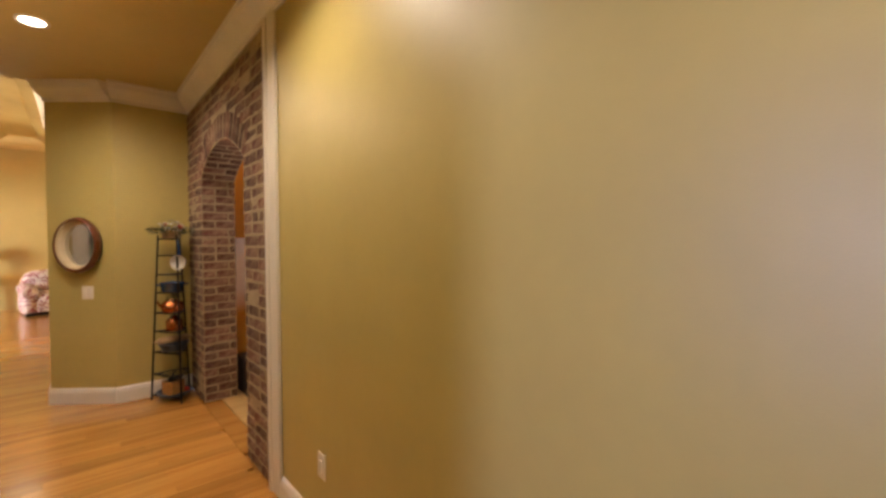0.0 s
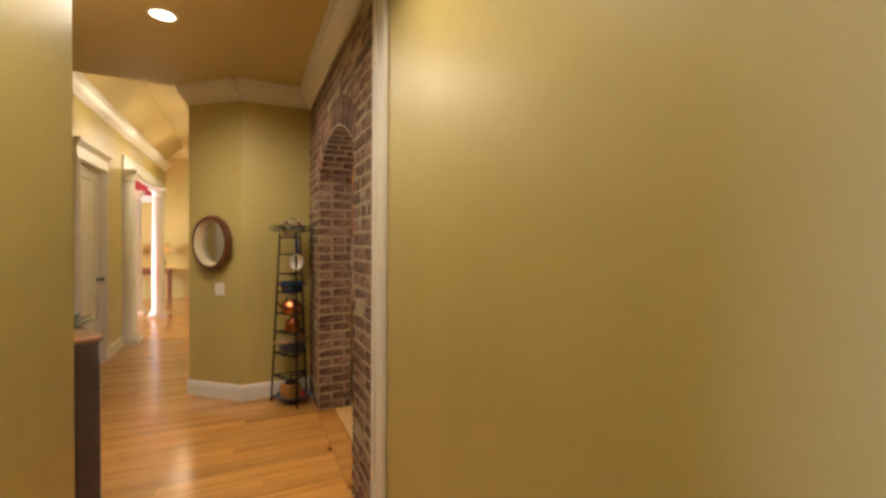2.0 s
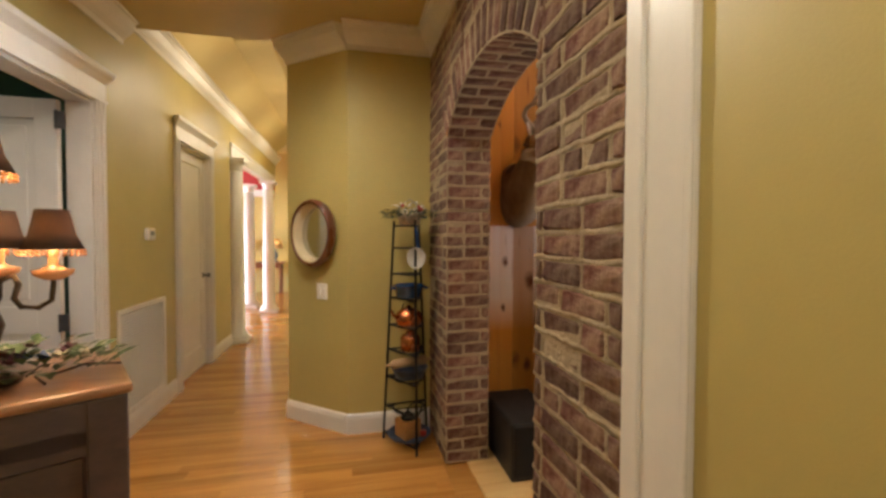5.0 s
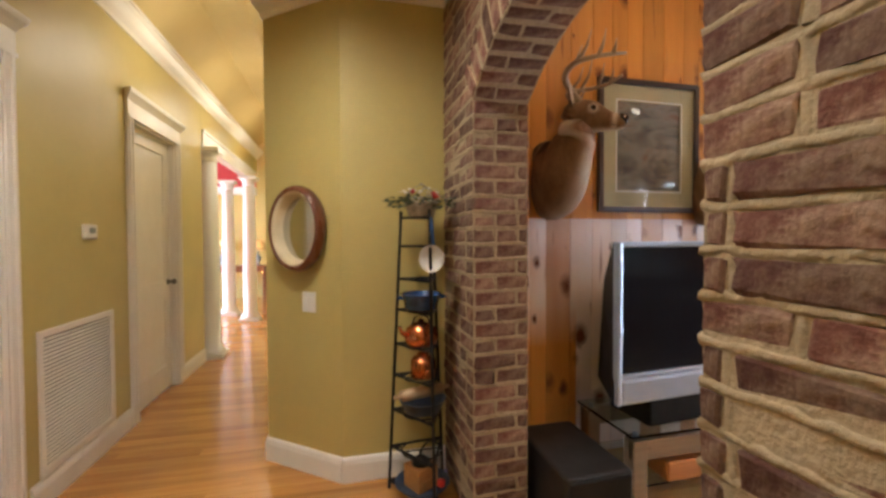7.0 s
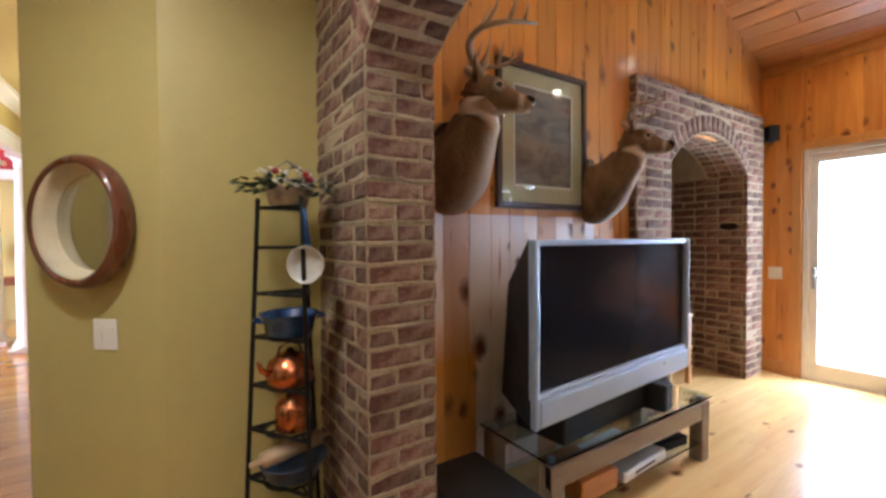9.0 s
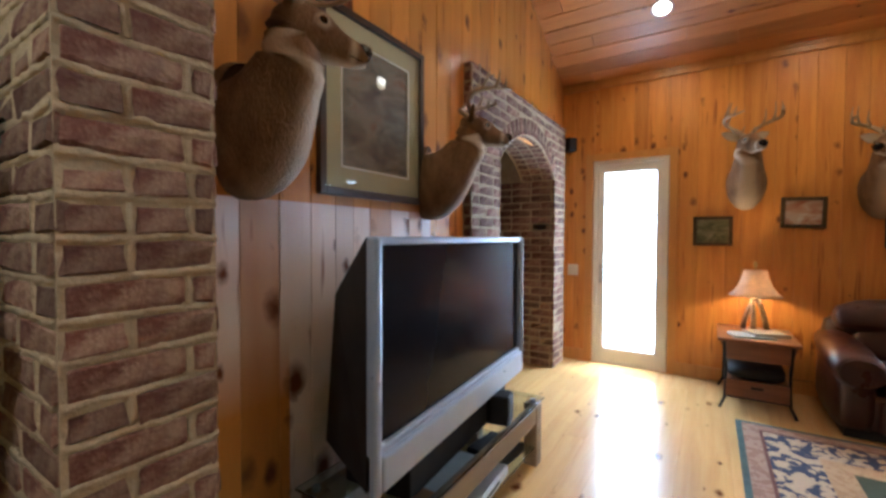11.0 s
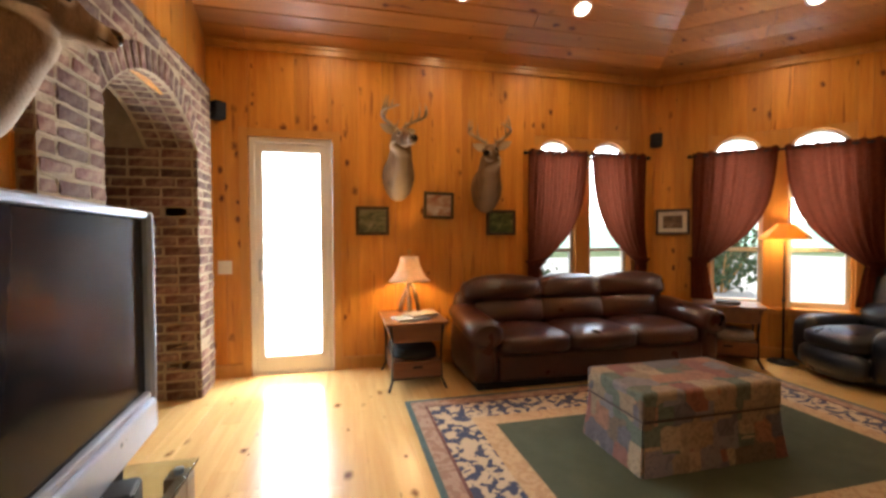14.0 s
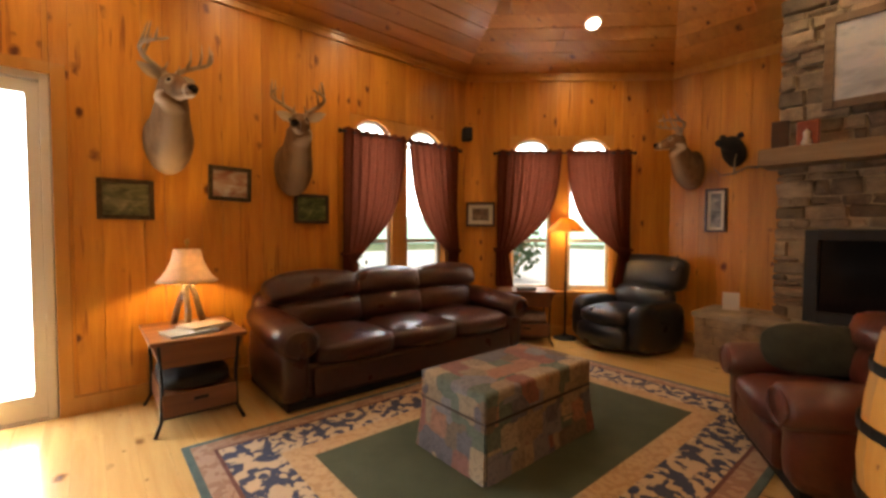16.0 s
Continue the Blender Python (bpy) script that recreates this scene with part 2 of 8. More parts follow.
M_PINE_T = wood("pine_trim", (0.60, 0.29, 0.06), (0.40, 0.15, 0.025), "z", 0.38, 0.4, False, None, 0.8, 0.3, 0.08)
M_BRICK = mat("old_brick", (0.108, 0.038, 0.027), 0.92, 0, 0.2, 19, 1.0, 38, (0.255, 0.165, 0.112), (1, 1, 1), 0.42)
_mr = M_BRICK.node_tree.nodes["Map Range"]
_mr.inputs["From Min"].default_value, _mr.inputs["From Max"].default_value = 0.56, 0.86
M_MORTAR = mat("sandy_mortar", (0.42, 0.325, 0.205), 0.95, 0, 0.14, 14, 0.9, 50)
M_DARKIN = mat("dark_void", (0.02, 0.018, 0.015), 0.9)
M_GLASS = glass("window_glass")

# ---- helpers for meshes ----


def part(name, bm, material, parent=None, label="", smooth=False):
    me = bpy.data.meshes.new(name)
    bm.normal_update()
    bm.to_mesh(me)
    bm.free()
    if material:
        me.materials.append(material)
    if smooth:
        for p in me.polygons:
            p.use_smooth = True
    ob = new(name, me)
    if parent:
        ob.parent = parent
    if label:
        ob["label"] = label
    return ob


def base(name, x, y, z, rz=0.0, label="", category="", group="", kind=""):
    e = new(name)
    e.empty_display_size = 0.1
    e.matrix_world = pose(x, y, z, 0, 0, rz)
    return tagged(e, label, category, group, kind)


def box(bm, x0, y0, z0, x1, y1, z1, bev=0.0, m=None, seg=2):
    vs = [bm.verts.new((x, y, z)) for x in (x0, x1) for y in (y0, y1) for z in (z0, z1)]
    fs = [bm.faces.new([vs[i] for i in q]) for q in ((0, 1, 3, 2), (4, 6, 7, 5), (0, 4, 5, 1), (2, 3, 7, 6), (0, 2, 6, 4), (1, 5, 7, 3))]
    bmesh.ops.recalc_face_normals(bm, faces=fs)
    if bev:
        es = list({e for f in fs for e in f.edges})
        r = bmesh.ops.bevel(bm, geom=es, offset=bev, segments=seg, profile=0.5, affect="EDGES", clamp_overlap=True)
        vs = list({v for f in r["faces"] for v in f.verts} | {v for v in vs if v.is_valid})
    if m is not None:
        bmesh.ops.transform(bm, matrix=m, verts=[v for v in vs if v.is_valid])
    return vs


def B(*a, **k):
    bm = bmesh.new()
    box(bm, *a, **k)
    return bm


def lathe(bm, prof, seg=20, m=None):
    """Turns a profile of (radius, height) about z."""
    rings = []
    for r, z in prof:
        rings.append([bm.verts.new((r * math.cos(2 * math.pi * i / seg), r * math.sin(2 * math.pi * i / seg), z)) for i in range(seg)])
    for a, b in zip(rings, rings[1:]):
        for i in range(seg):
            bm.faces.new((a[i], a[(i + 1) % seg], b[(i + 1) % seg], b[i]))
    hoop = min(prof[0][0], prof[-1][0]) > 0.04 and math.dist(prof[0], prof[-1]) < 0.065
    if hoop:   # a closed ring has no caps
        for i in range(seg):
            bm.faces.new((rings[-1][i], rings[-1][(i + 1) % seg], rings[0][(i + 1) % seg], rings[0][i]))
    if prof[0][0] > 1e-4 and not hoop:
        bm.faces.new(rings[0][::-1])
    if prof[-1][0] > 1e-4 and not hoop:
        bm.faces.new(rings[-1])
    vs = [v for r in rings for v in r]
    if m is not None:
        bmesh.ops.transform(bm, matrix=m, verts=vs)
    return vs


def tube(bm, pts, r, seg=8, r2=None):
    """A round bar along points, tapering from r to r2."""
    pts = [Vector(p) for p in pts]
    r2 = r if r2 is None else r2
    rings = []
    up = None
    for i, p in enumerate(pts):
        d = (pts[min(i + 1, len(pts) - 1)] - pts[max(i - 1, 0)]).normalized()
        if up is None or abs(up.dot(d)) > 0.98:
            up = Vector((0, 0, 1)) if abs(d.z) < 0.9 else Vector((1, 0, 0))
        a = d.cross(up).normalized()
        b = d.cross(a)
        up = b.cross(d) * -1 if False else up
        rr = r + (r2 - r) * i / max(1, len(pts) - 1)
        rings.append([bm.verts.new(p + a * rr * math.cos(2 * math.pi * k / seg) + b * rr * math.sin(2 * math.pi * k / seg)) for k in range(seg)])
    for a, b in zip(rings, rings[1:]):
        for k in range(seg):
            bm.faces.new((a[k], a[(k + 1) % seg], b[(k + 1) % seg], b[k]))
    bm.faces.new(rings[0][::-1])
    bm.faces.new(rings[-1])
    bmesh.ops.recalc_face_normals(bm, faces=bm.faces[:])


def prism(bm, poly, h, m=None):
    """A polygon in x and z, drawn out along y from 0 to h."""
    a = [bm.verts.new((x, 0, z)) for x, z in poly]
    b = [bm.verts.new((x, h, z)) for x, z in poly]
    bm.faces.new(a)
    bm.faces.new(b[::-1])
    k = len(poly)
    for i in range(k):
        bm.faces.new((a[i], b[i], b[(i + 1) % k], a[(i + 1) % k]))
    bmesh.ops.recalc_face_normals(bm, faces=bm.faces[:])
    if m is not None:
        bmesh.ops.transform(bm, matrix=m, verts=a + b)


def cushion(bm, x0, y0, z0, x1, y1, z1, puff=0.04, n=6, m=None, edge=0.35):
    """A stuffed block: bevelled, swollen in the middle of each side."""
    b2 = bmesh.new()
    box(b2, -0.5, -0.5, -0.5, 0.5, 0.5, 0.5)
    bmesh.ops.subdivide_edges(b2, edges=b2.edges[:], cuts=n, use_grid_fill=True)
    sx, sy, sz = x1 - x0, y1 - y0, z1 - z0
    new_v = {}
    for v in b2.verts:
        c = v.co * 2
        r = 1 - 0.08 * ((abs(c.x) ** 6) * (abs(c.y) ** 6) + (abs(c.y) ** 6) * (abs(c.z) ** 6) + (abs(c.x) ** 6) * (abs(c.z) ** 6)) / 1.0
        fx = (1 - c.y ** 2) * (1 - c.z ** 2)
        fy = (1 - c.x ** 2) * (1 - c.z ** 2)
        fz = (1 - c.x ** 2) * (1 - c.y ** 2)
        q = Vector((c.x * r * sx / 2 + math.copysign(puff, c.x) * fx * (abs(c.x) > 0.99), c.y * r * sy / 2 + math.copysign(puff, c.y) * fy * (abs(c.y) > 0.99), c.z * r * sz / 2 + math.copysign(puff, c.z) * fz * (abs(c.z) > 0.99)))
        q += Vector(((x0 + x1) / 2, (y0 + y1) / 2, (z0 + z1) / 2))
        q += Vector((noise.noise(q * 7) * 0.006, noise.noise(q * 7 + Vector((5, 0, 0))) * 0.006, noise.noise(q * 7 + Vector((0, 5, 0))) * 0.006))
        new_v[v] = bm.verts.new(m @ q if m is not None else q)
    for f in b2.faces:
        bm.faces.new([new_v[v] for v in f.verts])
    b2.free()


# ---- the plan ----
BX, BX2 = 1.03, 1.305      # brick wall between hall and den: hall face, den face
ARY0, ARY1 = 3.555, 4.825   # its archway
BRY0, BRY1 = 3.11, 5.37    # its brickwork
HW = -1.06                 # hall's west wall
HC = 2.86                  # hall's ceiling
NY, EX = 5.30, 5.49        # den's north and east wall
C1, C2 = (-0.01, 5.735), (0.44, 5.357)
SE0, SE1 = (5.49, 0.72), (3.90, -1.00)
SY = -1.00
DH = 3.00                  # den's eaves


def wall(name, x0, y0, x1, y1, z0, z1, t, material, openings=(), label=""):
    """A wall along a line, t thick to the left of its way; openings (s0, s1, z0, z1) go through it."""
    L_ = math.hypot(x1 - x0, y1 - y0)
    bm = bmesh.new()
    ss = sorted({0.0, L_, *[q for o in openings for q in o[:2]]})
    zs = sorted({z0, z1, *[q for o in openings for q in o[2:]]})

    def solid(i, j):
        if i < 0 or j < 0 or i >= len(ss) - 1 or j >= len(zs) - 1:
            return False
        s, z = (ss[i] + ss[i + 1]) / 2, (zs[j] + zs[j + 1]) / 2
        return not any(o[0] < s < o[1] and o[2] < z < o[3] for o in openings)

    def quad(*p):
        bm.faces.new([bm.verts.new(q) for q in p])
    for i in range(len(ss) - 1):
        for j in range(len(zs) - 1):
            if not solid(i, j):
                continue
            a, b, c, d = ss[i], ss[i + 1], zs[j], zs[j + 1]
            quad((a, 0, c), (b, 0, c), (b, 0, d), (a, 0, d))
            quad((a, t, c), (a, t, d), (b, t, d), (b, t, c))
            if not solid(i - 1, j):
                quad((a, 0, c), (a, 0, d), (a, t, d), (a, t, c))
            if not solid(i + 1, j):
                quad((b, 0, c), (b, t, c), (b, t, d), (b, 0, d))
            if not solid(i, j - 1):
                quad((a, 0, c), (a, t, c), (b, t, c), (b, 0, c))
            if not solid(i, j + 1):
                quad((a, 0, d), (b, 0, d), (b, t, d), (a, t, d))
    bmesh.ops.remove_doubles(bm, verts=bm.verts[:], dist=1e-5)
    bmesh.ops.recalc_face_normals(bm, faces=bm.faces[:])
    ob = part(name, bm, material)
    ob.matrix_world = Matrix.Translation((x0, y0, 0)) @ Matrix.Rotation(math.atan2(y1 - y0, x1 - x0), 4, "Z")
    return tagged(ob, label or "smooth painted plaster wall of the house", "wall", "", "structure")


def strip(name, prof, x0, y0, x1, y1, material, label, category, z=0.0, mitre=(0, 0)):
    """A moulding: profile (out, up) along a line, out to the right of its way; mitre lengthens or shortens its ends with out."""
    L_ = math.hypot(x1 - x0, y1 - y0)
    bm = bmesh.new()
    a = [bm.verts.new((-mitre[0] * o, -o, u)) for o, u in prof]
    b = [bm.verts.new((L_ + mitre[1] * o, -o, u)) for o, u in prof]
    k = len(prof)
    for i in range(k):
        bm.faces.new((a[i], a[(i + 1) % k], b[(i + 1) % k], b[i]))
    bm.faces.new(a[::-1])
    bm.faces.new(b)
    bmesh.ops.recalc_face_normals(bm, faces=bm.faces[:])
    ob = part(name, bm, material)
    ob.matrix_world = Matrix.Translation((x0, y0, z)) @ Matrix.Rotation(math.atan2(y1 - y0, x1 - x0), 4, "Z")
    return tagged(ob, label, category, "", "structure")


CROWN = [(0, 0), (0.012, 0), (0.018, 0.03), (0.05, 0.06), (0.085, 0.10), (0.095, 0.14), (0.11, 0.145), (0.11, 0.16), (0, 0.16)]
SKIRT = [(0, 0), (0.018, 0), (0.018, 0.10), (0.012, 0.125), (0.006, 0.135), (0, 0.14)]
# hall: the walls' rooms lie to the right of each way
wall("wall_hall_east", BX, BRY0, BX, -1.6, 0, HC, 0.12, M_YELLOW, (), "olive-yellow painted plaster wall with a soft sheen")
wall("wall_corridor_west", -0.07, -1.6, -0.07, 3.04, 0, HC, 0.12, M_YELLOW, ((1.75, 2.74, 0.0, 2.3),), "olive-yellow painted plaster wall beside the corridor")
wall("wall_alcove_south", -0.19, 2.92, HW - 0.12, 2.92, 0, HC, -0.12, M_YELLOW)
wall("wall_hall_west", HW, 2.92, HW, 8.22, 0, 3.6, 0.12, M_YELLOW, ((1.50, 2.36, 0.0, 2.22), (3.64, 4.48, 0.0, 2.26)), "olive-yellow painted wall with two doorways")
wall("wall_chamfer", C1[0], C1[1], C2[0], C2[1], 0, 3.6, 0.12, M_YELLOW, (), "angled olive-yellow wall between hall and archway")
wall("wall_nook", C2[0], C2[1], BX, C2[1], 0, 3.6, 0.12, M_YELLOW, (), "olive-yellow wall behind the pot rack")
wall("wall_hall_inner", C1[0], 9.0, C1[0], C1[1], 0, 3.6, 0.12, M_YELLOW, (), "olive-yellow wall along the far hall")
wall("wall_behind", BX + 0.12, -1.6, -3.0, -1.6, 0, HC, -0.12, M_YELLOW)

def slab(name, poly, z0, z1, material, label, category):
    bm = bmesh.new()
    a = [bm.verts.new((x, y, z0)) for x, y in poly]
    b = [bm.verts.new((x, y, z1)) for x, y in poly]
    bm.faces.new(a)
    bm.faces.new(b)
    for i in range(len(poly)):
        j = (i + 1) % len(poly)
        bm.faces.new((a[i], a[j], b[j], b[i]))
    bmesh.ops.recalc_face_normals(bm, faces=bm.faces[:])
    return tagged(part(name, bm, material), label, category, "", "structure")


floor_hall = slab("floor_hall", [(-6.5, -1.7), (1.17, -1.7), (1.17, 14.2), (-6.5, 14.2)], -0.12, -0.016, M_OAK, "glossy honey-coloured oak strip floor", "floor")
floor_den = slab("floor_den", [(1.17, -1.5), (5.75, -1.5), (5.75, 6.25), (1.17, 6.25)], -0.12, -0.016, M_PINE_F, "glossy knotty pine plank floor", "floor")
slab("ceiling_hall", [(HW - 0.12, -1.7), (1.2, -1.7), (1.2, 5.72), (HW - 0.12, 5.72)], HC, HC + 0.12, M_CEIL, "flat hall ceiling in warm cream paint", "ceiling")
# the raised ceiling slopes up from both crown mouldings
FCR = 2.87
bm = bmesh.new()
_pr = [(HW - 0.12, FCR + 0.13), (-0.72, 3.42), (-0.34, 3.42), (C1[0] + 0.12, FCR + 0.13), (C1[0] + 0.12, 3.6), (HW - 0.12, 3.6)]
_a, _b = [bm.verts.new((x, 5.72, z)) for x, z in _pr], [bm.verts.new((x, 11.6, z)) for x, z in _pr]
for i in range(6):
    bm.faces.new((_a[i], _a[(i + 1) % 6], _b[(i + 1) % 6], _b[i]))
bm.faces.new(_a[::-1])
bm.faces.new(_b)
bmesh.ops.recalc_face_normals(bm, faces=bm.faces[:])
tagged(part("ceiling_far_hall", bm, M_CEIL), "raised vaulted hall ceiling in warm cream paint", "ceiling", "", "structure")
slab("ceiling_drop", [(HW, 5.62), (C1[0] + 0.02, 5.62), (C1[0] + 0.02, 5.72), (HW, 5.72)], HC + 0.12, 3.5, M_CEIL, "painted upright face where the ceiling rises", "ceiling")

# living room past the columns
wall("wall_living_north", -6.4, 13.6, 1.1, 13.6, 0, 3.6, 0.12, M_YELLOW, (), "pale yellow living room wall")
wall("wall_living_east", 1.0, 14.0, 1.0, 8.9, 0, 3.6, 0.12, M_YELLOW)
wall("wall_living_west", -6.4, 8.1, -6.4, 14.0, 0, 3.6, 0.12, M_YELLOW, ((1.0, 3.2, 0.3, 2.5),))
wall("wall_dining_south", HW - 0.12, 8.2, -6.5, 8.2, 0, 3.6, -0.12, M_RED, (), "deep red painted dining room wall")
wall("wall_living_step", 0.0, 9.0, 1.12, 9.0, 0, 3.6, 0.12, M_YELLOW)
slab("ceiling_living", [(-6.5, 8.0), (HW - 0.13, 8.0), (HW - 0.13, 11.6), (C1[0] + 0.13, 11.6), (C1[0] + 0.13, 8.9), (1.2, 8.9), (1.2, 14.0), (-6.5, 14.0)], 3.5, 3.6, M_CEIL, "high living room ceiling", "ceiling")
# rooms behind the doorways
wall("wall_green_room_north", HW - 0.12, 5.6, -3.0, 5.6, 0, HC, -0.1, M_GREEN, (), "dark green painted wall of the side room")
wall("wall_green_room_west", -3.0, 2.9, -3.0, 5.7, 0, HC, 0.1, M_GREEN)
slab("ceiling_green_room", [(-3.1, 2.9), (HW - 0.12, 2.9), (HW - 0.12, 5.8), (-3.1, 5.8)], HC, HC + 0.1, M_CEIL, "side room ceiling", "ceiling")
wall("wall_side_room_west", -3.0, -1.7, -3.0, 2.9, 0, HC, 0.1, M_YELLOW, ((1.6, 3.3, 0.5, 2.3),))
slab("ceiling_side_room", [(-3.1, -1.7), (HW - 0.12, -1.7), (HW - 0.12, 2.9), (-3.1, 2.9)], HC, HC + 0.1, M_CEIL, "side room ceiling", "ceiling")

# mouldings of the hall
for q in ((BX, 5.37, BX, -1.6, (-1, 0)), (-0.07, -1.6, -0.07, 3.04, (0, 1)), (HW, 3.04, HW, 5.62, (0, 0)), (C1[0], C1[1], C2[0], C2[1], (0.4, -0.35)), (C2[0], C2[1], BX, C2[1], (0.35, -1))):
    strip("crown_moulding", CROWN, *q[:4], M_WHITE, "white crown moulding under the ceiling", "moulding", HC - 0.16, q[4])
strip("crown_moulding", CROWN, HW, 5.62, HW, 11.6, M_WHITE, "white crown moulding of the raised hall", "moulding", FCR)
strip("crown_moulding", CROWN, C1[0], 9.0, C1[0], C1[1], M_WHITE, "white crown moulding of the raised hall", "moulding", FCR)
for q in ((BX, 2.923, BX, -1.6, (0, 0)), (-0.07, 1.35, -0.07, 3.04, (0, 1)), (HW, 5.43, HW, 6.45, (0, 0)), (HW, 7.51, HW, 8.2, (0, 0)), (C1[0], C1[1], C2[0], C2[1], (0.4, -0.35)), (C2[0], C2[1], BX, C2[1], (0.35, -0.5)), (C1[0], 9.0, C1[0], C1[1], (0, 0.4))):
    strip("baseboard", SKIRT, *q[:4], M_WHITE, "white moulded baseboard", "baseboard", 0.0, q[4])

# white casing where the brick begins
bm = bmesh.new()
box(bm, BX - 0.014, 2.925, 0, BX, 3.085, HC - 0.15, 0.004)
box(bm, BX - 0.024, 3.045, 0, BX - 0.012, 3.094, HC - 0.15, 0.004)
box(bm, BX - 0.020, 2.925, 0, BX - 0.012, 2.942, HC - 0.15, 0.004)
tagged(part("trim_brick_edge", bm, M_WHITE), "white fluted wooden casing beside the brick", "trim", "", "structure")

# den: the shell outside the boards
DEN = [(BX2, NY), (EX, NY), (EX, SE0[1]), SE1, (BX2, SY)]
N_OPEN = (3.70, 5.02)


def den_wall(name, a, b, openings, label):
    return wall(name, *a, *b, 0, 4.6 if "north" in name else DH + 0.05, 0.14, M_PINE_T, openings, label)


WIN_Z = (0.53, 2.31)
E0 = NY + 0.02
EW = (NY - 2.18, NY - 1.03)          # window pair on the east wall, along it from the north
SW = (0.53, 1.70)                    # window pair on the angled wall
DOOR_S = (NY - 4.965, NY - 4.24)     # glazed door
SEL = math.hypot(SE1[0] - SE0[0], SE1[1] - SE0[1])
den_wall("wall_den_north", (BX2, NY + 0.02), (EX + 0.16, NY + 0.02), ((N_OPEN[0] - BX2, N_OPEN[1] - BX2, 0.0, 2.25),), "knotty amber pine board wall with a brick niche")
den_wall("wall_den_east", (EX + 0.02, NY + 0.02), (EX + 0.02, SE0[1] - 0.06), ((DOOR_S[0] + 0.02, DOOR_S[1] + 0.02, 0.0, 2.175), (EW[0] + 0.02, EW[1] + 0.02, *WIN_Z)), "knotty amber pine board wall with a glazed door and windows")
den_wall("wall_den_bay", (SE0[0] + 0.0147, SE0[1] - 0.0136), (SE1[0] + 0.0147, SE1[1] - 0.0136), ((SW[0], SW[1], *WIN_Z),), "angled knotty pine board wall with a pair of windows")
den_wall("wall_den_south", (SE1[0] + 0.06, SY - 0.02), (BX2 - 0.14, SY - 0.02), (), "knotty amber pine board wall beside the stone fireplace")
wall("wall_den_west", BX2, SY - 0.15, BX2, BRY0, 0, 4.6, 0.12, M_PINE_T, (), "pine board wall of the den")

# ---- den: ceiling, windows, door, niche, fireplace ----
def clip(poly, n, d):
    """The part of a polygon on which n . p <= d."""
    out = []
    for i, p in enumerate(poly):
        q = poly[(i + 1) % len(poly)]
        a, b = n[0] * p[0] + n[1] * p[1] - d, n[0] * q[0] + n[1] * q[1] - d
        if a <= 0:
            out.append(p)
        if a * b < 0:
            f = a / (a - b)
            out.append((p[0] + f * (q[0] - p[0]), p[1] + f * (q[1] - p[1])))
    return out


SLOPE, TOP = 0.5, 1.5
NSE = ((SE1[1] - SE0[1]) / -SEL, (SE1[0] - SE0[0]) / SEL)
EAVES = [((1, 0), EX), (NSE, NSE[0] * SE0[0] + NSE[1] * SE0[1]), ((0, -1), -SY), ((-1, 0), -BX2)]
PLAN = [(BX2, NY + 0.05), (EX, NY + 0.05), (EX, SE0[1]), SE1, (BX2, SY)]
bm = bmesh.new()
BOARD = 0.135
rg = random.Random(5)
for i, (n, d) in enumerate(EAVES):
    face = list(PLAN)
    for j, (n2, d2) in enumerate(EAVES):
        if j != i:   # nearer to this eave than to that one
            face = clip(face, (n2[0] - n[0], n2[1] - n[1]), d2 - d)
    k = 0
    while True:
        a, b = k * BOARD, min((k + 1) * BOARD, TOP)
        st = clip(clip(face, n, d - a - 0.004), (-n[0], -n[1]), -(d - b + 0.004))
        if len(st) > 2:
            tn = (-n[1], n[0])
            lo, hi = min(p[0] * tn[0] + p[1] * tn[1] for p in st), max(p[0] * tn[0] + p[1] * tn[1] for p in st)
            cuts = [lo]
            while cuts[-1] < hi:
                cuts.append(cuts[-1] + rg.uniform(1.1, 2.6))
            for u, v in zip(cuts, cuts[1:]):
                pc = clip(clip(st, tn, v - 0.002), (-tn[0], -tn[1]), -u - 0.002)
                if len(pc) > 2:
                    dz = rg.uniform(0, 0.004)
                    lower = [bm.verts.new((x, y, DH + SLOPE * (d - n[0] * x - n[1] * y) + dz)) for x, y in pc]
                    upper = [bm.verts.new((x, y, DH + SLOPE * (d - n[0] * x - n[1] * y) + 0.03)) for x, y in pc]
                    bm.faces.new(lower[::-1])
                    for q in range(len(pc)):
                        bm.faces.new((lower[q], lower[(q + 1) % len(pc)], upper[(q + 1) % len(pc)], upper[q]))
        k += 1
        if k * BOARD >= TOP:
            break
    bmesh.ops.recalc_face_normals(bm, faces=bm.faces[:])
tagged(part("ceiling_den", bm, M_PINE_C), "sloping knotty pine plank ceiling", "ceiling", "", "structure")
# a plain deck above the boards
bm = bmesh.new()
deck = [(BX2 - 0.2, NY + 0.3, DH + 0.02), (EX + 0.3, NY + 0.3, DH + 0.02), (EX + 0.3, SE0[1] - 0.1, DH + 0.02), (SE1[0] + 0.1, SY - 0.3, DH + 0.02), (BX2 - 0.2, SY - 0.3, DH + 0.02)]
hi = [(BX2 + 1.7, NY + 0.3, DH + 0.9), (EX - 1.6, NY + 0.3, DH + 0.9), (EX - 1.7, 1.7, DH + 0.9), (3.3, 0.8, DH + 0.9), (BX2 + 1.7, 0.8, DH + 0.9)]
lv, hv = [bm.verts.new((x, y, z + 0.06)) for x, y, z in deck], [bm.verts.new((x, y, z)) for x, y, z in hi]
for i in range(5):
    bm.faces.new((lv[i], lv[(i + 1) % 5], hv[(i + 1) % 5], hv[i]))
bm.faces.new(hv)
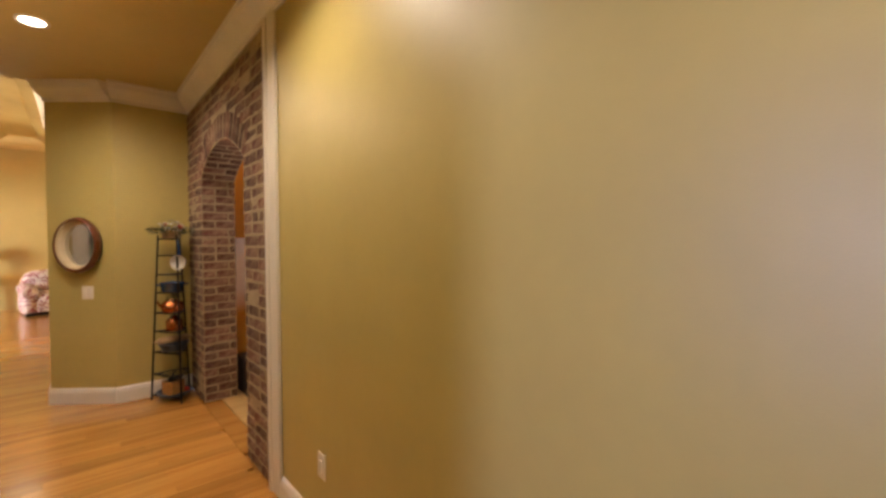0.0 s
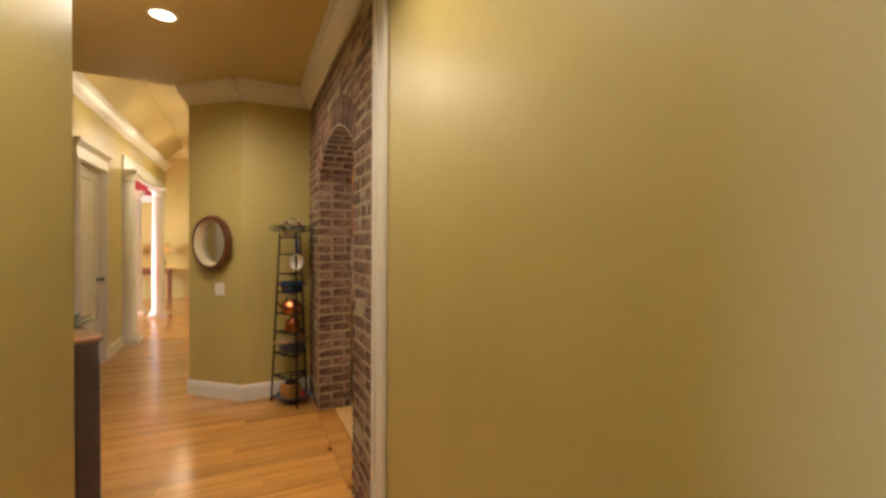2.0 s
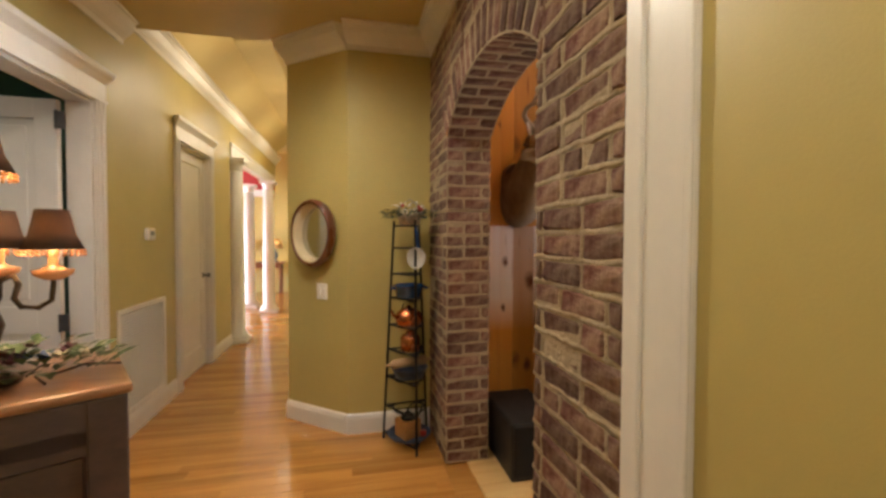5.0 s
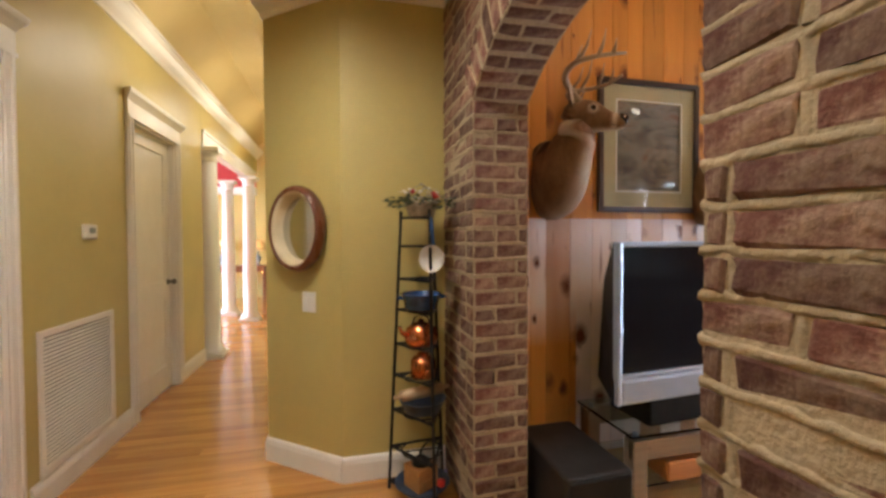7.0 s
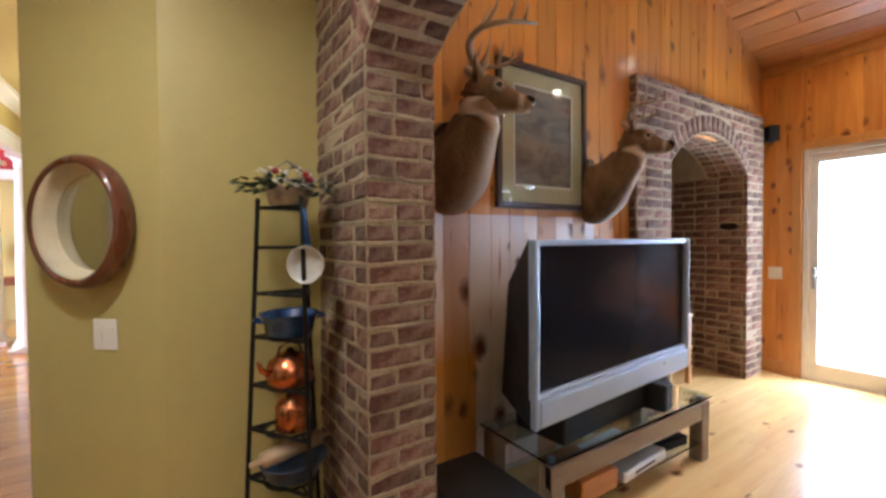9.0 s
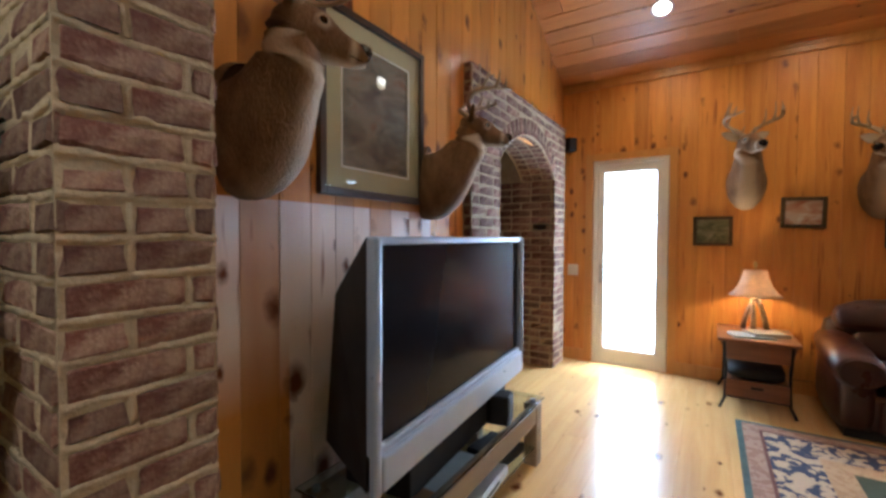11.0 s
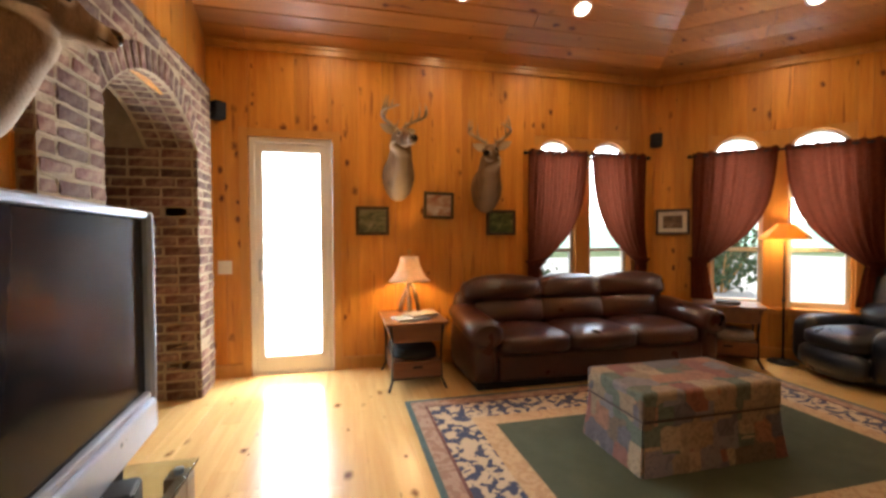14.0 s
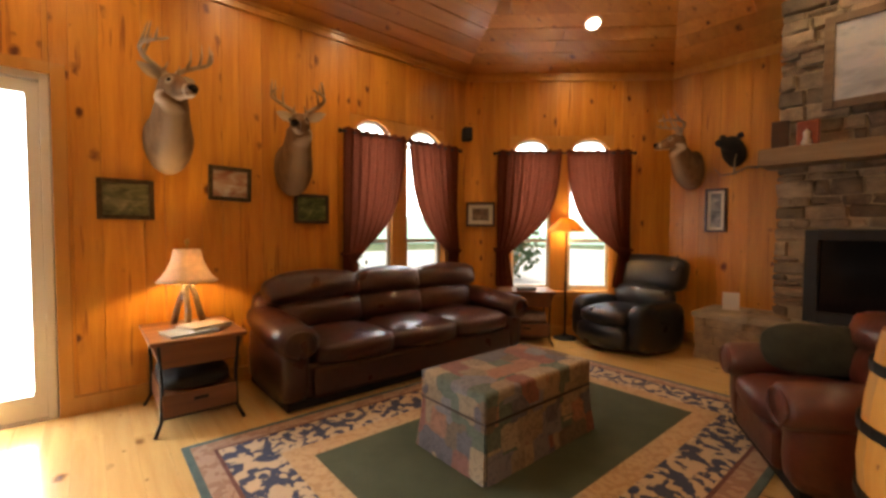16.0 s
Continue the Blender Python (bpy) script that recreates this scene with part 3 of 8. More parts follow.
tagged(part("ceiling_deck", bm, M_PINE_T), "dark roof deck above the ceiling boards", "ceiling", "", "structure")
# the band of trim under the eaves
for a, b in (((EX, NY), (EX, SE0[1])), (SE0, SE1), ((SE1[0], SY), (BX2, SY))):
    strip("trim_eaves", [(0, 0), (0.022, 0), (0.022, 0.05), (0.035, 0.055), (0.035, 0.075), (0, 0.075)], *a, *b, M_PINE_T, "pine trim board under the sloping ceiling", "trim", DH - 0.07)
    strip("baseboard", [(0, 0), (0.02, 0), (0.02, 0.11), (0.014, 0.12), (0, 0.12)], *a, *b, M_PINE_T, "stained pine baseboard", "baseboard") if a[0] != EX or b[0] != EX else None
for a, b in ((NY, 4.965 + 0.06), (4.24 - 0.06, SE0[1])):
    strip("baseboard", [(0, 0), (0.02, 0), (0.02, 0.11), (0.014, 0.12), (0, 0.12)], EX, a, EX, b, M_PINE_T, "stained pine baseboard", "baseboard")
M_EAST = Matrix(((0, 1, 0, EX), (-1, 0, 0, NY), (0, 0, 1, 0), (0, 0, 0, 1)))
_d = ((SE1[0] - SE0[0]) / SEL, (SE1[1] - SE0[1]) / SEL)
M_BAY = Matrix(((_d[0], -_d[1], 0, SE0[0]), (_d[1], _d[0], 0, SE0[1]), (0, 0, 1, 0), (0, 0, 0, 1)))
M_NORTH = Matrix(((1, 0, 0, BX2), (0, 1, 0, NY), (0, 0, 1, 0), (0, 0, 0, 1)))
M_SOUTH = Matrix(((-1, 0, 0, SE1[0]), (0, -1, 0, SY), (0, 0, 1, 0), (0, 0, 0, 1)))


def frame_box(bm, x0, z0, x1, z1, w, y0, y1, bev=0.003):
    """Four bars round an opening, seen from the front: x and z; w wide."""
    box(bm, x0, y0, z0, x0 + w, y1, z1, bev)
    box(bm, x1 - w, y0, z0, x1, y1, z1, bev)
    box(bm, x0 + w, y0, z0, x1 - w, y1, z0 + w, bev)
    box(bm, x0 + w, y0, z1 - w, x1 - w, y1, z1, bev)


def arc(cx, cz, r, a0, a1, n):
    return [(cx + r * math.cos(radians(a0 + (a1 - a0) * i / n)), cz + r * math.sin(radians(a0 + (a1 - a0) * i / n))) for i in range(n + 1)]


def window_pair(name, M, s0, s1, units, label):
    w = new(name)
    w.matrix_world = M
    tagged(w, label, "window", "", "structure")
    zb, zt = WIN_Z
    bm = bmesh.new()
    xs = [s0] + [q for u in units for q in u] + [s1]
    for a, b in zip(xs[::2], xs[1::2]):
        box(bm, a + 0.001, 0.004, zb + 0.001, b - 0.001, 0.12, zt - 0.001, 0.003)
    part("window_frame", bm, M_PINE_T, w, "pine window posts and mullion")
    bm = bmesh.new()
    box(bm, s0 - 0.07, -0.018, zb - 0.07, s0 + 0.002, 0.002, zt - 0.16, 0.003)
    box(bm, s1 - 0.002, -0.018, zb - 0.07, s1 + 0.07, 0.002, zt - 0.16, 0.003)
    box(bm, s0, -0.018, zb - 0.07, s1, 0.002, zb + 0.002, 0.003)
    part("window_casing", bm, M_PINE_T, w, "pine window casing")
    part("window_sill", B(s0 - 0.1, -0.06, zb - 0.03, s1 + 0.1, 0.01, zb, bev=0.006), M_PINE_T, w)
    for a, b in units:
        c, r = (a + b) / 2, (b - a) / 2
        rise = 0.19
        zs = zt - 0.02 - rise
        R = (r * r + rise * rise) / (2 * rise)
        half = math.degrees(math.asin(r / R))
        bm = bmesh.new()
        top = arc(c, zs + rise - R, R, 90 + half, 90 - half, 14)
        prism(bm, [(a, zt)] + [(a, zs)] + top[1:-1] + [(b, zs), (b, zt)], 0.11, Matrix.Translation((0, 0.006, 0)))
        part("arched_head", bm, M_PINE_T, w, "pine board cut to an arch over the window")
        bm = bmesh.new()
        inner = arc(c, zs + rise - R, R - 0.03, 90 - half, 90 + half, 14)
        prism(bm, top + inner, 0.035, Matrix.Translation((0, 0.045, 0)))
        box(bm, a, 0.045, zb, a + 0.035, 0.08, zs + 0.01)
        box(bm, b - 0.035, 0.045, zb, b, 0.08, zs + 0.01)
        box(bm, a + 0.03, 0.045, zb, b - 0.03, 0.08, zb + 0.06)
        box(bm, a + 0.03, 0.040, 1.09, b - 0.03, 0.084, 1.13)
        box(bm, a + 0.03, 0.045, zs - 0.02, b - 0.03, 0.08, zs + 0.012)
        part("sash", bm, M_WHITE, w, "white window sash")
        bm = bmesh.new()
        box(bm, a + 0.01, 0.06, zb + 0.03, b - 0.01, 0.064, zt - 0.03)
        g = part("pane", bm, M_GLASS, w)
        g.visible_shadow = False
    return w


window_pair("window_1", M_EAST, EW[0], EW[1], ((NY - 2.16, NY - 1.71), (NY - 1.53, NY - 1.05)), "pair of arched sash windows with pine casing")
window_pair("window_2", M_BAY, SW[0], SW[1], ((0.55, 1.0), (1.2, 1.68)), "pair of arched sash windows with pine casing in the angled wall")

# glazed door
door = new("door_1")
door.matrix_world = M_EAST
tagged(door, "closed white door with one tall bright glass pane", "door", "", "structure")
a, b = DOOR_S
bm = bmesh.new()
frame_box(bm, a + 0.004, -0.03, b - 0.004, 2.165, 0.045, 0.0, 0.12)
part("door_frame", bm, M_WHITE, door, "white door frame")
bm = bmesh.new()
box(bm, a + 0.05, 0.02, 0.015, a + 0.115, 0.065, 2.115, 0.004)
box(bm, b - 0.115, 0.02, 0.015, b - 0.05, 0.065, 2.115, 0.004)
box(bm, a + 0.113, 0.02, 0.015, b - 0.113, 0.065, 0.165, 0.004)
box(bm, a + 0.113, 0.02, 2.035, b - 0.113, 0.065, 2.115, 0.004)
part("door_leaf", bm, M_WHITE, door)
g = part("pane", B(a + 0.11, 0.04, 0.16, b - 0.11, 0.046, 2.04), M_GLASS, door)
g.visible_shadow = False
bm = bmesh.new()
box(bm, a + 0.068, 0.008, 0.86, a + 0.098, 0.022, 1.06, 0.006)
tube(bm, [(a + 0.083, 0.01, 0.98), (a + 0.083, -0.035, 0.98), (a + 0.16, -0.04, 0.975)], 0.008)
part("door_handle", bm, mat("brushed_nickel", (0.55, 0.53, 0.5), 0.35, 1.0), door, "brushed metal lever handle")
bm = bmesh.new()
frame_box(bm, a - 0.075, -0.1, b + 0.075, 2.235, 0.072, -0.02, 0.002)
bmesh.ops.delete(bm, geom=[v for v in bm.verts if v.co.z < -0.02], context="VERTS") if False else None
part("door_casing", bm, M_PINE_T, door, "pine door casing")

# stone fireplace on the south wall
M_STONE = mat("stacked_stone", (0.15, 0.11, 0.075), 0.92, 0, 0.25, 9, 1.0, 26, (0.36, 0.27, 0.17), (1, 1, 1), 0.5)
M_SOOT = mat("soot_black", (0.012, 0.012, 0.013), 0.6, 0, 0.1, 8, 0.2, 60)
FX0, FX1, FY = BX2 + 0.01, 2.857, -0.6
fp = base("fireplace", (FX0 + FX1) / 2, -0.8, 0, 0, "stacked brown stone fireplace with a rough timber mantel", "fireplace", "", "structure")
fp.matrix_world = Matrix.Identity(4)
bm = bmesh.new()
box(bm, FX0, SY + 0.004, 0, FX1 - 0.04, FY - 0.04, 3.25)
part("chimney_core", bm, M_MORTAR, fp, "sandy mortar between the stones")
rs = random.Random(11)


def stone(x0, x1, z0, z1, y0, depth, r):
    bm = bmesh.new()
    vs = box(bm, x0, y0 - depth, z0, x1, y0, z1, 0.014, None, 1)
    for v in bm.verts:
        v.co += Vector((r.uniform(-0.010, 0.010), r.uniform(-0.014, 0.012), r.uniform(-0.007, 0.007)))
    return bm


z = 0.46
while z < 3.2:
    h = rs.choice((0.045, 0.06, 0.08, 0.11, 0.14))
    x = FX0 - rs.uniform(0, 0.15)
    while x < FX1 - 0.02:
        w = min(rs.uniform(0.09, 0.30), FX1 - x)
        if FX1 - x - w < 0.1:
            w = FX1 - x
        if not (1.50 < x + w / 2 < 2.66 and 0.4 < z + h / 2 < 1.22) and x > 1.9:
            part("stone", stone(x + 0.004, x + w - 0.004, z + 0.004, z + h - 0.004, FY + rs.uniform(-0.03, 0.025), 0.1, rs), M_STONE, fp)
        x += w
    z += h
bm = bmesh.new()
frame_box(bm, 1.50, 0.46, 2.64, 1.24, 0.09, FY - 0.05, FY + 0.03, 0.006)
part("firebox_frame", bm, M_SOOT, fp, "black steel firebox surround")
part("firebox", B(1.58, FY - 0.045, 0.5, 2.56, FY - 0.035, 1.16), mat("firebox_glass", (0.006, 0.006, 0.007), 0.12), fp, "dark glass firebox doors")
bm = bmesh.new()
for k in range(9):
    box(bm, FX0 + 0.236 * k, SY + 0.004, 0.40, FX0 + 0.236 * k + 0.23, -0.36 + rs.uniform(-0.015, 0.01), 0.455 + rs.uniform(-0.003, 0.004), 0.008)
part("hearth_slab", bm, mat("hearth_flagstone", (0.36, 0.29, 0.2), 0.6, 0, 0.2, 6, 0.4, 40), fp, "buff flagstone hearth top")
bm = bmesh.new()
for row in range(5):
    x = FX0
    while x < 3.40:
        w = min(rs.uniform(0.15, 0.36), 3.42 - x)
        box(bm, x, SY + 0.004, 0.08 * row, x + w - 0.005, -0.40 + rs.uniform(-0.02, 0.015), 0.08 * row + 0.076, 0.006, None, 1)
        x += w
part("hearth_base", bm, M_STONE, fp)
bm = bmesh.new()
box(bm, FX0 + 0.02, FY - 0.02, 1.775, 2.93, -0.30, 1.915, 0.015)
bmesh.ops.subdivide_edges(bm, edges=bm.edges[:], cuts=3, use_grid_fill=True)
for v in bm.verts:
    v.co += Vector((0, noise.noise(v.co * 4) * 0.02, noise.noise(v.co * 5 + Vector((3, 0, 0))) * 0.018))
mantel = part("mantel", bm, wood("mantel_timber", (0.30, 0.19, 0.09), (0.16, 0.09, 0.04), "x", 0.6, 0.8, False, None, 1.0, 0.0, 0.05), fp, "rough-hewn timber mantel")

# brick niche in the north wall: shell and floor
wall("wall_niche_back", 3.4, 6.05, 5.4, 6.05, 0, 2.6, 0.1, M_MORTAR, (), "old brick back wall of the niche")
wall("wall_niche_side", N_OPEN[0] - 0.02, NY + 0.16, N_OPEN[0] - 0.02, 6.05, 0, 2.6, 0.1, M_MORTAR, (), "old brick side wall of the niche")
wall("wall_niche_jamb", N_OPEN[1] + 0.02, 6.05, N_OPEN[1] + 0.02, NY + 0.16, 0, 2.6, 0.1, M_MORTAR, (), "old brick side wall of the niche")
slab("ceiling_niche", [(3.4, NY + 0.16), (5.4, NY + 0.16), (5.4, 6.15), (3.4, 6.15)], 2.5, 2.6, M_MORTAR, "brick niche ceiling", "ceiling")

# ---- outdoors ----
# added backdrop beyond the lawn, glowing in sky and tree colours to whiten windows
m_backdrop = bpy.data.materials.new("glowing_backdrop")
m_backdrop.use_nodes = True
_N, _L = m_backdrop.node_tree.nodes, m_backdrop.node_tree.links
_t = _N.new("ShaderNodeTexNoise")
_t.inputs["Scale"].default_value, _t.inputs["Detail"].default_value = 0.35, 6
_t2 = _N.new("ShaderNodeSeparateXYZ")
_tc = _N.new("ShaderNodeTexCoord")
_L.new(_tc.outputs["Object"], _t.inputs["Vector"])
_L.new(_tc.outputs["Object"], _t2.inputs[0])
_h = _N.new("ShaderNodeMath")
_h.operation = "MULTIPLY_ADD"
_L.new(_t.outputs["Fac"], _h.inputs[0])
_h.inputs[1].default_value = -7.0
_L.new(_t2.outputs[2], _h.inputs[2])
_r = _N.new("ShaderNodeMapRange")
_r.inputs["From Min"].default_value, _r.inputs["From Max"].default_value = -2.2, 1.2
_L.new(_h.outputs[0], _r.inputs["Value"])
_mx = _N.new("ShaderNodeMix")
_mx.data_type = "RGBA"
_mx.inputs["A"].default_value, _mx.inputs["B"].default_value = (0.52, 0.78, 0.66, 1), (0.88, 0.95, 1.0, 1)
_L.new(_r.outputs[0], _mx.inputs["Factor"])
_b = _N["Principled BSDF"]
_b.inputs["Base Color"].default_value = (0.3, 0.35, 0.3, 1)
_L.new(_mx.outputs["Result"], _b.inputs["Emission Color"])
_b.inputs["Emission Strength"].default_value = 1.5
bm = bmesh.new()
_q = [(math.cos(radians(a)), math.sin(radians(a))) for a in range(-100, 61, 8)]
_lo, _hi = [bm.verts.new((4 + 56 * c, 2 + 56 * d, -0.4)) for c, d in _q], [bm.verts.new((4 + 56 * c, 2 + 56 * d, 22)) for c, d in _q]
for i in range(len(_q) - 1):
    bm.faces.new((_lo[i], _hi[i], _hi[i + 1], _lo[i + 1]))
tagged(part("backdrop", bm, m_backdrop), "added glowing backdrop in sky and far tree colours beyond the lawn", "backdrop", "", "structure")
M_LAWN = mat("lawn", (0.14, 0.19, 0.07), 0.95, 0, 0.3, 0.6, 0.5, 30)
slab("ground", [(-400, -400), (400, -400), (400, 400), (-400, 400)], -0.4, -0.3, M_LAWN, "green lawn round the house", "lawn")
# pale ground added so the outdoors reads white and bounces sun inside
slab("bounce_ground", [(5.70, 7.0), (5.70, 0.5), (4.1, -1.3), (3.0, -1.6), (3.0, -26.0), (26.0, -26.0), (26.0, 7.0)], -0.3, -0.06, mat("pale_bounce_ground", (0.62, 0.60, 0.56), 0.9, 0, 0.08, 3, 0.2, 40), "pale ground added outside to brighten the view and bounce light", "patio")


def shrub(x, y, s, seed):
    r = random.Random(seed)
    t = base("shrub", x, y, -0.3, 0, "leafy green shrub on the lawn", "shrub", "shrubs outside")
    bm = bmesh.new()
    for i in range(5):
        a = i * 1.26
        tube(bm, [(0, 0, 0), (0.15 * s * math.cos(a), 0.15 * s * math.sin(a), 0.4 * s), (0.45 * s * math.cos(a), 0.45 * s * math.sin(a), 0.95 * s)], 0.025 * s, 6, 0.008)
    part("stem", bm, M_PINE_T, t, "brown woody stems")
    bm = bmesh.new()
    for i in range(900):
        d = Vector((r.gauss(0, 1), r.gauss(0, 1), r.gauss(0, 1))).normalized() * (r.random() ** 0.4)
        p = Vector((d.x * 0.75 * s, d.y * 0.75 * s, 0.85 * s + d.z * 0.7 * s)) * (1 + 0.2 * noise.noise(d * 2 + Vector((seed, 0, 0))))
        u = Vector((r.gauss(0, 1), r.gauss(0, 1), r.gauss(0, 1))).normalized() * 0.07 * s
        v = u.orthogonal().normalized() * 0.03 * s
        bm.faces.new([bm.verts.new(q) for q in (p - u, p + v, p + u, p - v)])
    part("leaves", bm, mat("shrub_leaf", (0.07, 0.13, 0.04), 0.6, 0, 0.3, 3), t)


for x, y, s, k in ((8.6, 3.2, 1.0, 1), (9.4, 0.6, 0.9, 2), (10.6, -5.6, 0.9, 3), (9.5, -4.5, 1.3, 4)):
    shrub(x, y, s, k)

# ---- den furniture ----
def skin(name, col, rough=0.32, bump=0.25):
    return mat(name, col, rough, 0, 0.25, 5, bump, 26, None, (1, 1, 1), 0, 0.5, 0.15)


M_LEATHER = skin("brown_leather", (0.062, 0.017, 0.011), 0.29, 0.12)
M_LEATHER_K = skin("black_leather", (0.011, 0.012, 0.016), 0.29, 0.12)
M_LEATHER_R = skin("oxblood_leather", (0.11, 0.022, 0.012), 0.34)
M_IRON = mat("black_iron", (0.015, 0.014, 0.013), 0.5, 0.6, 0.1, 10, 0.15, 80)
M_WALNUT = wood("stained_oak", (0.20, 0.075, 0.025), (0.10, 0.032, 0.011), "y", 0.35, 0.0, False, None, 1.0, 0.3, 0.06)
M_BLACKP = mat("black_plastic", (0.010, 0.010, 0.011), 0.6, 0, 0.1, 8, 0, 60, None, (1, 1, 1), 0, 0.25)
M_SILVER = mat("silver_plastic", (0.36, 0.43, 0.56), 0.3, 0.4, 0.05, 6)


def sofa(name, x, y, rz, w, seats, material, label, group=""):
    """Front towards -y; w wide; three cushions with a lower and an upper back pillow each."""
    s = base(name, x, y, 0.012, rz, label, "sofa" if seats > 1 else "armchair", group)
    aw = 0.25
    part("frame", B(-w / 2 + 0.04, -0.40, 0.05, w / 2 - 0.04, 0.42, 0.30, bev=0.03), material, s)
    part("front_panel", B(-w / 2 + aw - 0.02, -0.44, 0.06, w / 2 - aw + 0.02, -0.38, 0.27, bev=0.025), material, s)
    part("plinth", B(-w / 2 + 0.06, -0.40, 0.0, w / 2 - 0.06, 0.40, 0.06), M_BLACKP, s, "dark plinth")
    bm = bmesh.new()
    cushion(bm, -w / 2 + 0.08, 0.24, 0.25, w / 2 - 0.08, 0.46, 0.76, 0.02, 5)
    part("back_frame", bm, material, s, "", True)
    sw = (w - 2 * aw) / seats
    for i in range(seats):
        a = -w / 2 + aw + i * sw
        bm = bmesh.new()
        cushion(bm, a + 0.004, -0.46, 0.26, a + sw - 0.004, 0.20, 0.43, 0.035, 6)
        part("seat_cushion", bm, material, s, "", True)
        lean = Matrix.Translation((0, 0.16, 0.42)) @ Matrix.Rotation(radians(-14), 4, "X")
        bm = bmesh.new()
        cushion(bm, a + 0.006, -0.09, -0.02, a + sw - 0.006, 0.10, 0.24, 0.05, 6, lean)
        part("lumbar_pillow", bm, material, s, "", True)
        bm = bmesh.new()
        e0, e1 = (0.10 if i == 0 else 0), (0.10 if i == seats - 1 else 0)
        cushion(bm, a - e0, -0.11, 0.20, a + sw + e1, 0.15, 0.425, 0.045, 8, lean)
        part("head_pillow", bm, material, s, "", True)
    for sx in (-1, 1):
        c = sx * (w / 2 - aw / 2)
        bm = bmesh.new()
        cushion(bm, c - aw / 2 + 0.03, -0.42, 0.02, c + aw / 2 - 0.03, 0.40, 0.48, 0.015, 5)
        arm = part("armrest", bm, material, s, "", True)
        bm = bmesh.new()
        rings = []
        for k, (yy, r, zz) in enumerate(((-0.47, 0.105, 0.45), (-0.45, 0.138, 0.455), (-0.2, 0.145, 0.475), (0.1, 0.14, 0.50), (0.36, 0.11, 0.52), (0.42, 0.07, 0.52))):
            rings.append([bm.verts.new((c + r * 1.0 * math.cos(q * math.pi / 9), yy, zz + 0.8 * r * math.sin(q * math.pi / 9))) for q in range(18)])
        for r0, r1 in zip(rings, rings[1:]):
            for q in range(18):
                bm.faces.new((r0[q], r0[(q + 1) % 18], r1[(q + 1) % 18], r1[q]))
        bm.faces.new(rings[0])
        bm.faces.new(rings[-1][::-1])
        bmesh.ops.recalc_face_normals(bm, faces=bm.faces[:])
        part("arm_roll", bm, material, arm, "padded rolled arm top", True)
        bm = bmesh.new()
        tube(bm, [(c + 0.107 * math.cos(q * math.pi / 10), -0.473, 0.45 + 0.086 * math.sin(q * math.pi / 10)) for q in range(21)], 0.008, 6)
        part("piping", bm, material, arm, "leather piping round the arm front")
    return s


sofa("sofa", 5.005, 1.945, -90, 2.44, 3, M_LEATHER, "dark brown leather three-seat sofa with puffy back pillows")


def recliner(x, y, rz):
    s = base("recliner", x, y, 0.0, rz, "black leather recliner with a pillow back", "recliner")
    bm = bmesh.new()
    cushion(bm, -0.36, -0.36, 0.03, 0.36, 0.34, 0.30, 0.01, 5)
    part("body", bm, M_LEATHER_K, s, "", True)
    bm = bmesh.new()
    cushion(bm, -0.27, -0.45, 0.27, 0.27, 0.18, 0.43, 0.04)
    part("seat_cushion", bm, M_LEATHER_K, s, "", True)
    bm = bmesh.new()
    cushion(bm, -0.27, -0.46, 0.07, 0.27, -0.36, 0.28, 0.035)
    part("footrest", bm, M_LEATHER_K, s, "folded padded footrest", True)
    lean = Matrix.Translation((0, 0.20, 0.40)) @ Matrix.Rotation(radians(-17), 4, "X")
    for z0, z1, w, pf in ((-0.02, 0.25, 0.31, 0.055), (0.22, 0.57, 0.405, 0.02)):
        bm = bmesh.new()
        cushion(bm, -w, -0.09, z0, w, 0.10, z1, pf, 6, lean, 0.2)
        part("back_pillow", bm, M_LEATHER_K, s, "", True)
    for sx in (-1, 1):
        bm = bmesh.new()
        cushion(bm, sx * 0.36 - 0.10, -0.36, 0.05, sx * 0.36 + 0.09, 0.30, 0.50, 0.02)
        part("armrest", bm, M_LEATHER_K, s, "", True)
    bm = bmesh.new()
    tube(bm, [(0.45, -0.05, 0.30), (0.50, -0.05, 0.32), (0.50, -0.16, 0.36)], 0.012)
    part("lever", bm, M_IRON, s, "dark recliner lever")
    return s


recliner(4.02, -0.30, 168)


def armchair(x, y, rz):
    s = sofa("armchair", x, y, rz, 1.02, 1, M_LEATHER_R, "worn oxblood leather armchair with rolled arms")
    return s


_ac = armchair(2.16, 1.13, 121)
_ac.scale = (0.98, 0.95, 0.9)
M_PILLOW = mat("olive_cloth", (0.045, 0.043, 0.025), 0.9, 0, 0.2, 14, 0.3, 200)
pl = base("throw_pillow", 2.29, 1.0, 0.415, 208, "dark olive throw pillow on the armchair", "pillow")
bm = bmesh.new()
cushion(bm, -0.24, -0.05, 0.0, 0.24, 0.04, 0.24, 0.03, 6, Matrix.Translation((0, 0.02, 0.02)) @ Matrix.Rotation(radians(-24), 4, "X"))
part("cover", bm, M_PILLOW, pl, "", True)

# oak keg
keg = base("keg", 1.77, 2.00, 0, 0, "varnished oak keg with dark iron hoops", "barrel")
